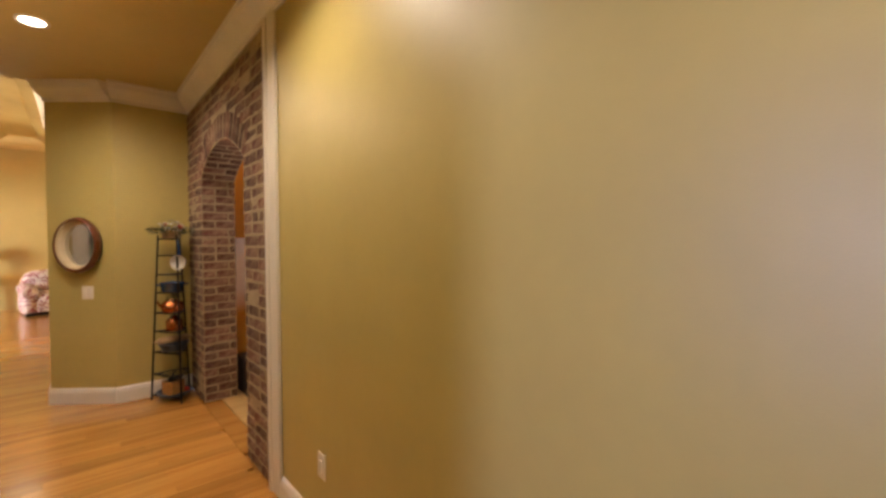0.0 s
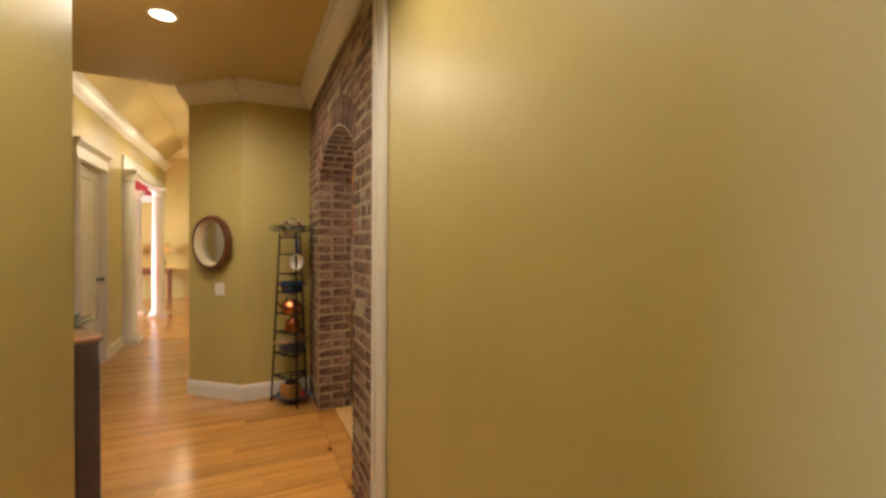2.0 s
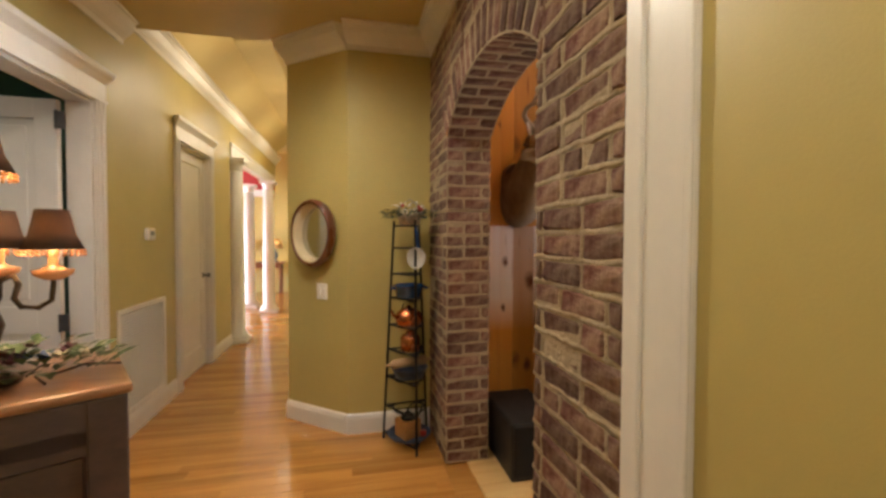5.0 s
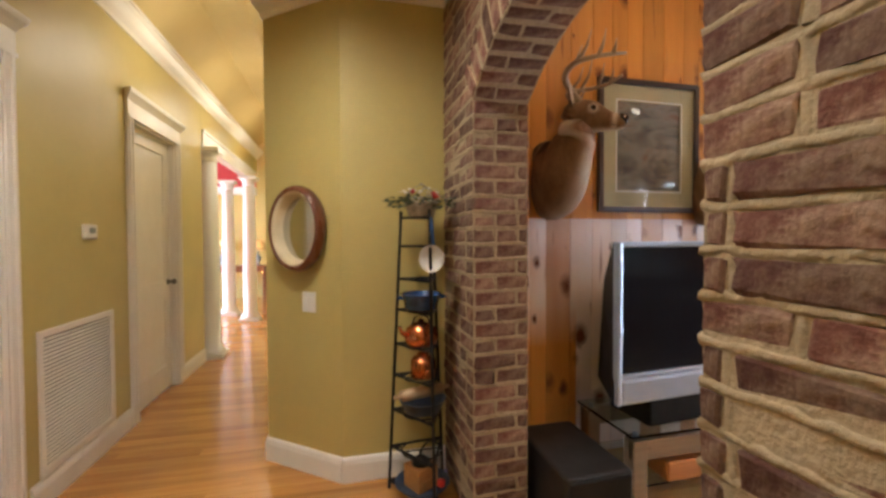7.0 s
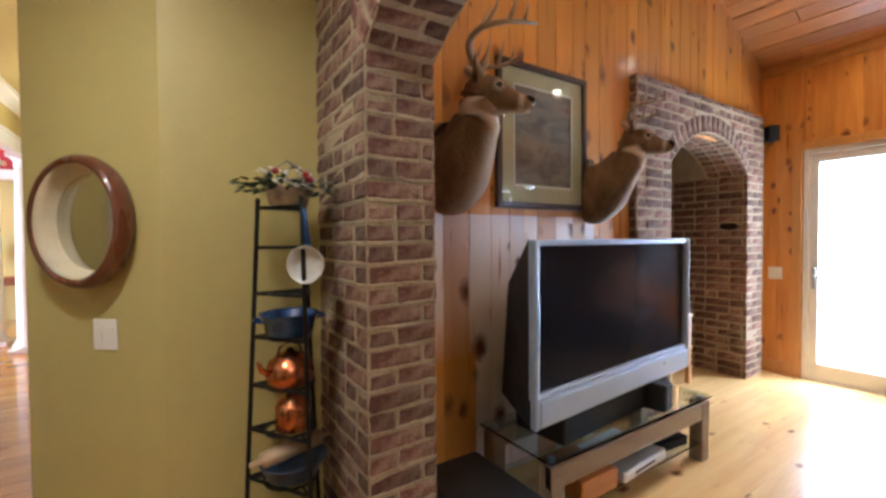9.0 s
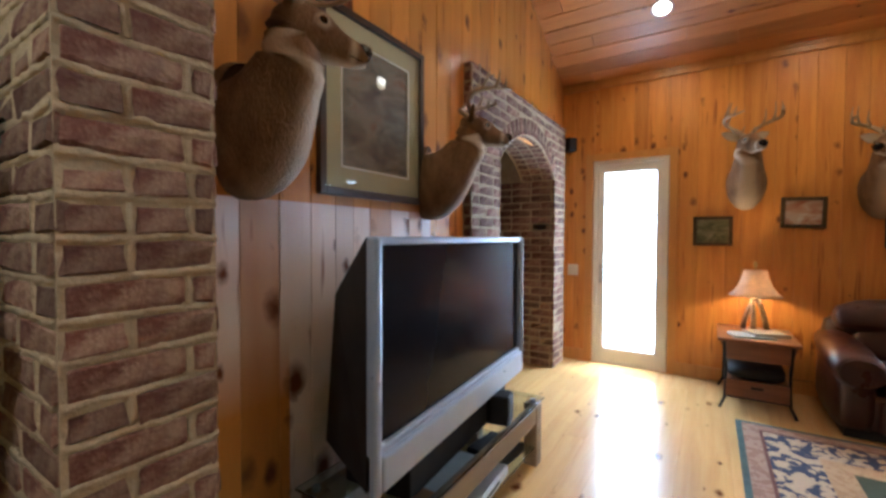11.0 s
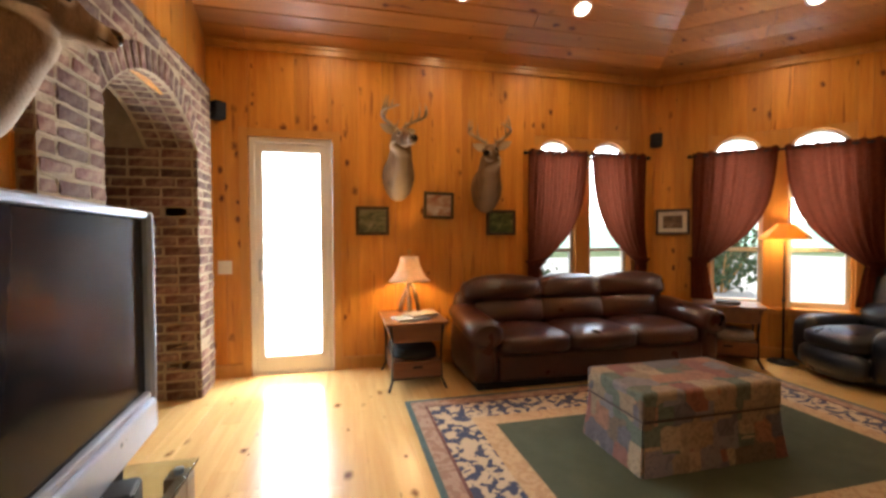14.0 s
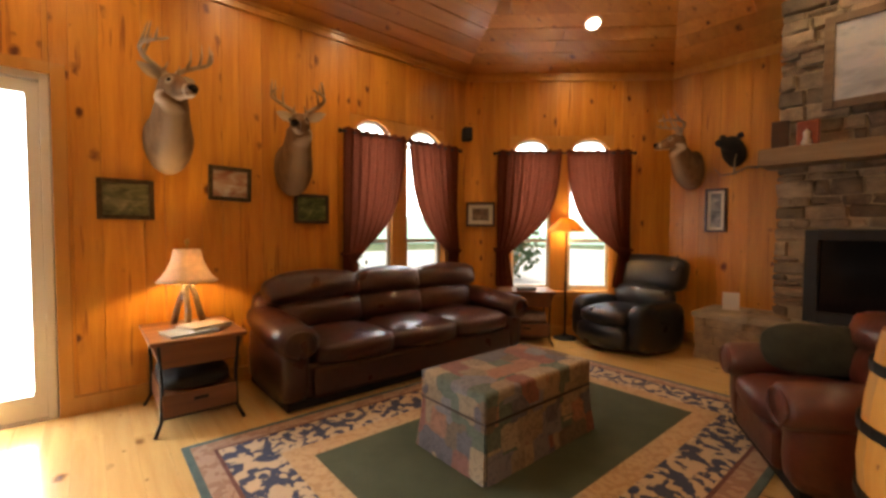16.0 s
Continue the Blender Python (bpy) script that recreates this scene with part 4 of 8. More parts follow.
for k in range(20):
    a = 2 * math.pi * k / 20
    bm = bmesh.new()
    prof = [(0.245, 0.0), (0.28, 0.22), (0.295, 0.44), (0.28, 0.66), (0.245, 0.88)]
    vs = []
    for r, z in prof:
        vs.append([bm.verts.new((rr * math.cos(a + da), rr * math.sin(a + da), z)) for rr, da in ((r, -0.155), (r, 0.155), (r - 0.02, 0.155), (r - 0.02, -0.155))])
    for p, q in zip(vs, vs[1:]):
        for i in range(4):
            bm.faces.new((p[i], p[(i + 1) % 4], q[(i + 1) % 4], q[i]))
    bm.faces.new(vs[0][::-1])
    bm.faces.new(vs[-1])
    bmesh.ops.recalc_face_normals(bm, faces=bm.faces[:])
    part("stave", bm, M_PINE_T, keg)
bm = bmesh.new()
lathe(bm, [(0.0, 0.85), (0.24, 0.85), (0.24, 0.87), (0.0, 0.87)], 28)
part("lid", bm, M_PINE_T, keg)
for z, r in ((0.12, 0.272), (0.33, 0.296), (0.56, 0.296), (0.76, 0.27)):
    bm = bmesh.new()
    lathe(bm, [(r - 0.004, z - 0.018), (r + 0.003, z - 0.018), (r + 0.003, z + 0.018), (r - 0.004, z + 0.018)], 32)
    part("hoop", bm, M_IRON, keg, "dark iron hoop")

# ottoman with a skirt, patchwork cloth


def patchwork(name):
    m = mat(name, (0.3, 0.22, 0.15), 0.9, 0, 0.2, 20, 0.25, 220)
    N, L = m.node_tree.nodes, m.node_tree.links
    b = N["Principled BSDF"]
    tc = N.new("ShaderNodeTexCoord")
    vo = N.new("ShaderNodeTexVoronoi")
    vo.distance, vo.inputs["Scale"].default_value, vo.inputs["Randomness"].default_value = "CHEBYCHEV", 8.0, 0.75
    L.new(tc.outputs["Object"], vo.inputs["Vector"])
    sep = N.new("ShaderNodeSeparateColor")
    L.new(vo.outputs["Color"], sep.inputs[0])
    cr = N.new("ShaderNodeValToRGB")
    cr.color_ramp.interpolation = "CONSTANT"
    cols = [(0.24, 0.17, 0.11), (0.10, 0.09, 0.10), (0.20, 0.08, 0.06), (0.30, 0.22, 0.14), (0.09, 0.11, 0.08), (0.17, 0.15, 0.16), (0.27, 0.13, 0.08), (0.13, 0.09, 0.06)]
    el = cr.color_ramp.elements
    while len(el) < len(cols):
        el.new(0.5)
    for i, c in enumerate(cols):
        el[i].position = i / len(cols)
        el[i].color = (*c, 1)
    L.new(sep.outputs[0], cr.inputs[0])
    nz = N.new("ShaderNodeTexNoise")
    nz.inputs["Scale"].default_value, nz.inputs["Detail"].default_value, nz.inputs["Distortion"].default_value = 16, 3, 2.5
    L.new(tc.outputs["Object"], nz.inputs["Vector"])
    th = N.new("ShaderNodeMapRange")
    th.inputs["From Min"].default_value, th.inputs["From Max"].default_value, th.inputs["To Max"].default_value = 0.5, 0.58, 0.55
    L.new(nz.outputs["Fac"], th.inputs["Value"])
    mx = N.new("ShaderNodeMix")
    mx.data_type = "RGBA"
    L.new(th.outputs[0], mx.inputs["Factor"])
    L.new(cr.outputs["Color"], mx.inputs["A"])
    hs = N.new("ShaderNodeHueSaturation")
    hs.inputs["Value"].default_value = 0.5
    L.new(cr.outputs["Color"], hs.inputs["Color"])
    L.new(hs.outputs["Color"], mx.inputs["B"])
    L.new(mx.outputs["Result"], b.inputs["Base Color"])
    return m


M_PATCH = patchwork("patchwork_cloth")
ot = base("ottoman", 3.49, 2.215, 0.012, 0, "square ottoman in faded patchwork upholstery on the rug", "ottoman")
bm = bmesh.new()
box(bm, -0.255, -0.455, 0.275, 0.255, 0.455, 0.425, 0.022, None, 3)
part("top_cushion", bm, M_PATCH, ot)
bm = bmesh.new()
tube(bm, [(sx * 0.247, sy * 0.447, 0.275) for sx, sy in ((-1, -1), (1, -1), (1, 1), (-1, 1), (-1, -1))], 0.007, 6)
part("welt", bm, mat("dark_piping", (0.05, 0.03, 0.025), 0.9), ot, "dark piping under the cushion")
part("body", B(-0.235, -0.435, 0.0, 0.235, 0.435, 0.28), M_PATCH, ot)
for ax, s, l in (("x", -1, 0.24), ("x", 1, 0.24), ("y", -1, 0.44), ("y", 1, 0.44)):
    bm = bmesh.new()
    n = 14
    o = 0.44 if ax == "x" else 0.24
    grid = []
    for i in range(n + 1):
        t = -l + 2 * l * i / n
        col = []
        for z, fl in ((0.27, 0.002), (0.15, 0.012), (0.002, 0.032)):
            off = s * (o + fl + 0.003 * math.sin(i * 2.1) * (0.3 - z) * 3)
            f = 1 + fl * 0.8 / l
            col.append(bm.verts.new((t * f, off, z) if ax == "x" else (off, t * f, z)))
        grid.append(col)
    for p, q in zip(grid, grid[1:]):
        for k in range(2):
            bm.faces.new((p[k], p[k + 1], q[k + 1], q[k]))
    sk = part("skirt_panel", bm, M_PATCH, ot)
    md = sk.modifiers.new("thick", "SOLIDIFY")
    md.thickness = 0.008

# the rug


def rug_band(name, ground, ink, scale, lo):
    m = mat(name, ground, 0.95, 0, 0.18, 10, 0.4, 260)
    N, L = m.node_tree.nodes, m.node_tree.links
    tc = N.new("ShaderNodeTexCoord")
    nz = N.new("ShaderNodeTexNoise")
    nz.inputs["Scale"].default_value, nz.inputs["Detail"].default_value, nz.inputs["Distortion"].default_value = scale, 1.5, 1.6
    L.new(tc.outputs["Object"], nz.inputs["Vector"])
    vo = N.new("ShaderNodeTexVoronoi")
    vo.inputs["Scale"].default_value, vo.inputs["Randomness"].default_value = scale * 0.42, 0.5
    L.new(tc.outputs["Object"], vo.inputs["Vector"])
    wv = N.new("ShaderNodeMath")
    wv.operation = "SINE"
    ml = N.new("ShaderNodeMath")
    ml.operation = "MULTIPLY"
    ml.inputs[1].default_value = 17.0
    L.new(vo.outputs["Distance"], ml.inputs[0])
    L.new(ml.outputs[0], wv.inputs[0])
    ad = N.new("ShaderNodeMath")
    ad.operation = "MULTIPLY_ADD"
    ad.inputs[1].default_value = 0.11
    L.new(wv.outputs[0], ad.inputs[0])
    L.new(nz.outputs["Fac"], ad.inputs[2])
    th = N.new("ShaderNodeMapRange")
    th.inputs["From Min"].default_value, th.inputs["From Max"].default_value = lo, lo + 0.03
    L.new(ad.outputs[0], th.inputs["Value"])
    mx = N.new("ShaderNodeMix")
    mx.data_type = "RGBA"
    mx.inputs["A"].default_value, mx.inputs["B"].default_value = (*ground, 1), (*ink, 1)
    L.new(th.outputs[0], mx.inputs["Factor"])
    L.new(mx.outputs["Result"], N["Principled BSDF"].inputs["Base Color"])
    return m


RX0, RX1, RY0, RY1 = 2.39, 4.53, 0.50, 3.71
rug = base("rug", (RX0 + RX1) / 2, (RY0 + RY1) / 2, 0.0, 0, "large oriental rug with a green field and floral borders", "rug")
hx, hy = (RX1 - RX0) / 2, (RY1 - RY0) / 2
rings = [(0.0, "edging", mat("rug_edge", (0.07, 0.12, 0.12), 0.95, 0, 0.15, 12, 0.4, 260)), (0.035, "outer_band", rug_band("rug_outer", (0.36, 0.24, 0.17), (0.28, 0.16, 0.11), 14, 0.5)), (0.13, "guard_stripe", mat("rug_guard", (0.16, 0.06, 0.05), 0.95, 0, 0.2, 12, 0.4, 260)), (0.15, "floral_border", rug_band("rug_floral", (0.50, 0.38, 0.25), (0.04, 0.05, 0.10), 12, 0.49)), (0.40, "inner_band", rug_band("rug_inner", (0.48, 0.33, 0.18), (0.40, 0.25, 0.13), 20, 0.52)), (0.53, "field", mat("rug_field", (0.066, 0.082, 0.048), 0.95, 0, 0.12, 5, 0.4, 300))]
for i, (o, nm_, m_) in enumerate(rings):
    bm = bmesh.new()
    z1 = 0.012
    if i == len(rings) - 1:
        box(bm, -hx + o, -hy + o, 0.0, hx - o, hy - o, z1)
    else:
        p = rings[i + 1][0]
        loops = [[bm.verts.new((sx * (hx - d), sy * (hy - d), z)) for sx, sy in ((-1, -1), (1, -1), (1, 1), (-1, 1))] for d, z in ((o, 0), (o, z1), (p, z1), (p, 0))]
        for la, lb in zip(loops, loops[1:] + loops[:1]):
            for k in range(4):
                bm.faces.new((la[k], la[(k + 1) % 4], lb[(k + 1) % 4], lb[k]))
    part(nm_, bm, m_, rug)


# end tables
def end_table(x, y, rz, w, d, h, label, basket):
    t = base("end_table", x, y, 0, rz, label, "table", "end tables")
    part("tabletop", B(-w / 2 - 0.03, -d / 2 - 0.03, h - 0.025, w / 2 + 0.03, d / 2 + 0.03, h, bev=0.006), M_WALNUT, t)
    bm = bmesh.new()
    prism(bm, [(-w / 2 - 0.015, h - 0.025), (w / 2 + 0.015, h - 0.025), (w / 2 - 0.03, h - 0.17), (-w / 2 + 0.03, h - 0.17)], d * 0.94, Matrix.Translation((0, -d * 0.47, 0)))
    part("apron", bm, M_WALNUT, t)
    for sx in (-1, 1):
        for sy in (-1, 1):
            bm = bmesh.new()
            tube(bm, [(sx * (w / 2 - 0.015), sy * (d / 2 - 0.02), h - 0.03), (sx * (w / 2 - 0.03), sy * (d / 2 - 0.03), 0.3), (sx * (w / 2 - 0.025), sy * (d / 2 - 0.025), 0.08), (sx * (w / 2 + 0.01), sy * (d / 2 + 0.01), 0.0)], 0.011, 8)
            part("leg", bm, M_IRON, t, "curved black iron leg")
    dr = part("drawer_box", B(-w / 2 + 0.03, -d / 2 + 0.01, 0.10, w / 2 - 0.03, d / 2 - 0.01, 0.235, bev=0.005), M_WALNUT, t)
    bm = bmesh.new()
    box(bm, -0.04, -d / 2 + 0.002, 0.175, 0.04, -d / 2 + 0.012, 0.195, 0.004)
    part("handle", bm, M_IRON, dr, "dark slot handle")
    for sy in (-1, 1):
        bm = bmesh.new()
        tube(bm, [(-w / 2 + 0.03, sy * (d / 2 - 0.03), 0.09), (w / 2 - 0.03, sy * (d / 2 - 0.03), 0.09)], 0.008, 6)
        part("stretcher", bm, M_IRON, t)
    bm = bmesh.new()
    cushion(bm, -w / 2 + 0.04, -d / 2 + 0.02, 0.236, w / 2 - 0.05, d / 2 - 0.05, 0.33, 0.01, 3)
    part("basket", bm, basket[0], t, basket[1], True)
    return t


end_table(5.07, 3.565, -90, 0.46, 0.60, 0.56, "stained oak end table with curved iron legs", (M_BLACKP, "black lidded basket on the lower shelf"))
end_table(4.83, 0.41, -133, 0.53, 0.38, 0.58, "stained oak end table under the bay window", (mat("grey_cloth", (0.30, 0.24, 0.22), 0.9, 0, 0.2, 20, 0.3, 150), "folded grey cloth on the lower shelf"))

M_PAPER = mat("paper", (0.72, 0.68, 0.6), 0.8, 0, 0.05, 10)


def book(name, x, y, z, rz, w, d, h, col, label):
    b = base(name, x, y, z, rz, label, "book")
    part("pages", B(-w / 2 + 0.005, -d / 2 + 0.004, 0.002, w / 2 - 0.004, d / 2 - 0.004, h - 0.002), M_PAPER, b)
    part("cover", B(-w / 2, -d / 2, h - 0.003, w / 2, d / 2, h, bev=0.001), mat("book_cover", col, 0.4, 0, 0.2, 30), b)
    part("spine", B(-w / 2 - 0.002, -d / 2, 0, -w / 2 + 0.004, d / 2, h), mat("book_spine", col, 0.4), b)
    return b


book("magazine", 4.93, 3.60, 0.561, 12, 0.21, 0.28, 0.012, (0.30, 0.38, 0.45), "pale blue magazine on the end table")
book("book", 5.02, 3.50, 0.561, 24, 0.20, 0.26, 0.022, (0.55, 0.50, 0.42), "cream covered book on the end table")
book("magazine", 5.01, 3.50, 0.584, 18, 0.19, 0.24, 0.008, (0.50, 0.45, 0.36), "thin cream magazine lying on a book")
book("book", 4.80, 0.44, 0.581, -40, 0.16, 0.2, 0.03, (0.10, 0.08, 0.07), "dark book on the small end table")

# antler lamp
M_ANTLER = mat("antler", (0.42, 0.29, 0.16), 0.55, 0, 0.3, 14, 0.3, 60)
M_SHADE = cloth_light("lamp_shade_cloth", (0.80, 0.62, 0.44), 0.36)
lamp = base("table_lamp", 5.22, 3.56, 0.56, 0, "lit table lamp with an antler base and cream bell shade", "lamp")
bm = bmesh.new()
for k in range(3):
    a = 0.4 + 2.09 * k
    tube(bm, [(0.02 * math.cos(a), 0.02 * math.sin(a), 0.27), (0.045 * math.cos(a + 0.3), 0.045 * math.sin(a + 0.3), 0.2), (0.075 * math.cos(a + 0.5), 0.075 * math.sin(a + 0.5), 0.1), (0.10 * math.cos(a + 0.5), 0.10 * math.sin(a + 0.5), 0.0)], 0.017, 8, 0.022)
    tube(bm, [(0.03 * math.cos(a), 0.03 * math.sin(a), 0.26), (0.08 * math.cos(a + 0.8), 0.08 * math.sin(a + 0.8), 0.28), (0.10 * math.cos(a + 1), 0.10 * math.sin(a + 1), 0.31)], 0.010, 6, 0.003)
part("antler_base", bm, M_ANTLER, lamp, "twined deer antler base", True)
bm = bmesh.new()
lathe(bm, [(0.19, 0.295), (0.158, 0.325), (0.122, 0.38), (0.098, 0.44), (0.082, 0.515), (0.080, 0.515), (0.096, 0.44), (0.120, 0.38), (0.156, 0.325), (0.188, 0.296)], 28)
part("shade", bm, M_SHADE, lamp, "cream bell-shaped fabric shade", True)
bm = bmesh.new()
lathe(bm, [(0.006, 0.26), (0.006, 0.54), (0.012, 0.55), (0.016, 0.57), (0.0, 0.59)], 12)
part("finial", bm, mat("brass", (0.5, 0.33, 0.1), 0.3, 1.0), lamp, "brass stem and finial")
bm = bmesh.new()
lathe(bm, [(0.0, 0.34), (0.02, 0.35), (0.028, 0.38), (0.02, 0.42), (0.0, 0.43)], 14)
bulb_ob = part("light_bulb", bm, glow("bulb_glow", (1.0, 0.72, 0.38), 20.0), lamp, "glowing light bulb", True)
bulb_ob.visible_shadow = False
bulb("table_lamp_light", 5.22, 3.56, 0.95, 13.0)

# floor lamp
fl = base("floor_lamp", 4.63, -0.06, 0, 0, "lit black floor lamp with a mica amber shade", "lamp")
bm = bmesh.new()
lathe(bm, [(0.13, 0.0), (0.13, 0.012), (0.11, 0.02), (0.03, 0.035), (0.011, 0.06), (0.011, 0.6), (0.016, 0.61), (0.016, 0.64), (0.010, 0.65), (0.010, 1.2)], 20)
part("stand", bm, M_IRON, fl, "black iron pole and foot", True)
bm = bmesh.new()
lathe(bm, [(0.215, 1.215), (0.20, 1.24), (0.075, 1.36), (0.07, 1.37), (0.068, 1.365), (0.195, 1.236), (0.212, 1.214)], 8)
part("shade", bm, cloth_light("mica_shade", (0.85, 0.5, 0.13), 0.6), fl, "amber mica shade")
bm = bmesh.new()
lathe(bm, [(0.0, 1.22), (0.025, 1.24), (0.03, 1.27), (0.0, 1.31)], 12)
bb = part("light_bulb", bm, glow("bulb_glow_b", (1.0, 0.7, 0.32), 16.0), fl, "glowing light bulb", True)
bb.visible_shadow = False
bulb("floor_lamp_light", 4.63, -0.06, 1.27, 8.0)

# television and its stand
tv = base("television", 2.465, 4.815, 0.389, 4.3, "large silver rear-projection television with a dark screen", "television")
TW = 1.455
bm = bmesh.new()
frame_box(bm, -TW / 2, 0.268, TW / 2, 0.956, 0.026, -0.02, 0.015, 0.008)
part("bezel", bm, M_SILVER, tv, "silver bezel", False)
for x0, x1, y0 in ((-TW / 2 - 0.008, -TW / 2 + 0.022, -0.036), (TW / 2 - 0.022, TW / 2 + 0.006, -0.03)):
    part("side_trim", B(x0, y0, 0.146, x1, 0.0, 0.956, bev=0.012), M_SILVER, tv, "rounded silver side trim")
part("speaker_bar", B(-TW / 2 + 0.024, -0.035, 0.150, TW / 2 - 0.024, 0.05, 0.270, bev=0.012), M_SILVER, tv, "silver speaker bar under the screen")
m_screen = mat("dark_screen", (0.012, 0.013, 0.018), 0.12, 0, 0.05, 3, 0, 60, None, (1, 1, 1), 0, 0.10)
part("screen", B(-TW / 2 + 0.03, 0.0, 0.295, TW / 2 - 0.03, 0.03, 0.925), m_screen, tv, "dark glossy screen")
bm = bmesh.new()
prism(bm, [(-TW / 2 + 0.0, 0.0), (TW / 2 - 0.0, 0.0), (TW / 2 - 0.2, 0.36), (TW / 2 - 0.42, 0.42), (-TW / 2 + 0.42, 0.42), (-TW / 2 + 0.2, 0.36)], 0.80, Matrix.Translation((0, 0.012, 0.955)) @ Matrix.Rotation(radians(-90), 4, "X"))
for v in bm.verts:
    if v.co.y > 0.2 and v.co.z > 0.5:
        v.co.z -= 0.22
        v.co.y -= 0.05
part("back_housing", bm, M_BLACKP, tv, "tapered black back housing")
part("pedestal", B(-0.5, -0.0, 0.0, 0.5, 0.3, 0.16, bev=0.01), M_BLACKP, tv, "black pedestal")
st = base("tv_stand", 2.51, 4.955, 0, 0, "low wood television stand with glass shelves", "stand")
SWD, SDP = 1.41, 0.49
M_GREYW = wood("grey_oak", (0.27, 0.20, 0.13), (0.15, 0.10, 0.065), "x", 0.4, 0.6, False, None, 1.0, 0.3, 0.05)
M_SGLASS = glass("shelf_glass", (0.80, 0.90, 0.90))
part("glass_top", B(-SWD / 2, -SDP / 2, 0.377, SWD / 2, SDP / 2, 0.389, bev=0.003), M_SGLASS, st, "clear glass top")
for sy in (-1, 1):
    part("rail", B(-SWD / 2 + 0.02, sy * (SDP / 2 - 0.035) - 0.02, 0.255, SWD / 2 - 0.02, sy * (SDP / 2 - 0.035) + 0.02, 0.355, bev=0.004), M_GREYW, st)
    for sx in (-1, 1):
        part("leg", B(sx * (SWD / 2 - 0.06) - 0.04, sy * (SDP / 2 - 0.05) - 0.04, 0.0, sx * (SWD / 2 - 0.06) + 0.04, sy * (SDP / 2 - 0.05) + 0.04, 0.358, bev=0.004), M_GREYW, st)
        bm = bmesh.new()
        lathe(bm, [(0.016, 0.356), (0.016, 0.379)], 14, Matrix.Translation((sx * (SWD / 2 - 0.06), sy * (SDP / 2 - 0.05), 0)))
        part("standoff", bm, M_SILVER, st, "metal standoff under the glass")
part("lower_shelf", B(-SWD / 2 + 0.08, -SDP / 2 + 0.02, 0.115, SWD / 2 - 0.08, SDP / 2 - 0.02, 0.125, bev=0.002), M_SGLASS, st, "lower glass shelf")


def slab_box(name, x, y, z, rz, w, d, h, material, label, category, front=None, bev=0.008):
    t = base(name, x, y, z, rz, label, category)
    part("case", B(-w / 2, -d / 2, 0, w / 2, d / 2, h, bev=bev), material, t)
    if front:
        part("front_panel", B(-w / 2 + 0.01, -d / 2 - 0.004, 0.006, w / 2 - 0.01, -d / 2 + 0.004, h - 0.006, bev=0.002), front, t)
    return t


M_SILV2 = mat("silver_metal_case", (0.60, 0.62, 0.64), 0.35, 0.6, 0.05, 8)
v1 = slab_box("disc_player", 2.54, 4.89, 0.126, 4, 0.42, 0.32, 0.05, M_SILV2, "silver disc player on the lower shelf", "player", M_SILV2)
part("slot", B(-0.12, -0.166, 0.022, 0.08, -0.162, 0.034), M_BLACKP, v1, "black disc slot")
slab_box("media_box", 2.90, 4.88, 0.126, -6, 0.26, 0.22, 0.055, M_BLACKP, "small black media box on the lower shelf", "box", M_BLACKP)
slab_box("wooden_box", 2.16, 4.86, 0.126, 0, 0.26, 0.28, 0.10, wood("orange_pine", (0.48, 0.2, 0.05), (0.3, 0.1, 0.025), "x", 0.4), "small orange wooden box on the lower shelf", "box")
cs = slab_box("centre_speaker", 2.76, 4.80, 0.389, 10, 0.11, 0.13, 0.15, M_BLACKP, "small black satellite speaker on the stand", "speaker", M_BLACKP)
rc = slab_box("receiver", 2.93, 4.99, 0.389, 5, 0.22, 0.2, 0.045, M_SILV2, "small silver box on the stand", "box", M_SILV2)
sb = base("subwoofer", 1.515, 4.80, 0, 0, "black box subwoofer on the floor beside the brick", "speaker")
part("cabinet", B(-0.165, -0.26, 0.0, 0.165, 0.27, 0.34, bev=0.015), mat("black_ash", (0.014, 0.013, 0.013), 0.5, 0, 0.2, 6, 0.2, 80), sb)
part("grille", B(-0.15, -0.268, 0.03, 0.15, -0.258, 0.32, bev=0.004), M_BLACKP, sb, "black cloth grille")
bm = bmesh.new()
lathe(bm, [(0.045, 0), (0.05, 0.004), (0.05, 0.012), (0.04, 0.014), (0.03, 0.006), (0.0, 0.006)], 18, Matrix.Translation((0.168, -0.15, 0.09)) @ Matrix.Rotation(radians(90), 4, "Y"))
part("port", bm, M_BLACKP, sb, "round bass port")


# framed pictures
def scene_mat(name, cols, scale=5.0):
    m = mat(name, cols[0], 0.5, 0, 0.1, 8)
    N, L = m.node_tree.nodes, m.node_tree.links
    tc = N.new("ShaderNodeTexCoord")
    mp = N.new("ShaderNodeMapping")
    mp.inputs["Scale"].default_value = (1.0, 1.0, 2.2)
    L.new(tc.outputs["Object"], mp.inputs["Vector"])
    nz = N.new("ShaderNodeTexNoise")
    nz.inputs["Scale"].default_value, nz.inputs["Detail"].default_value, nz.inputs["Distortion"].default_value = scale, 6, 0.8
    L.new(mp.outputs[0], nz.inputs["Vector"])
    cr = N.new("ShaderNodeValToRGB")
    el = cr.color_ramp.elements
    while len(el) < len(cols):
        el.new(0.5)
    for i, c in enumerate(cols):
        el[i].position = 0.3 + 0.4 * i / max(1, len(cols) - 1)
        el[i].color = (*c, 1)
    L.new(nz.outputs["Fac"], cr.inputs[0])
    L.new(cr.outputs["Color"], N["Principled BSDF"].inputs["Base Color"])
    return m


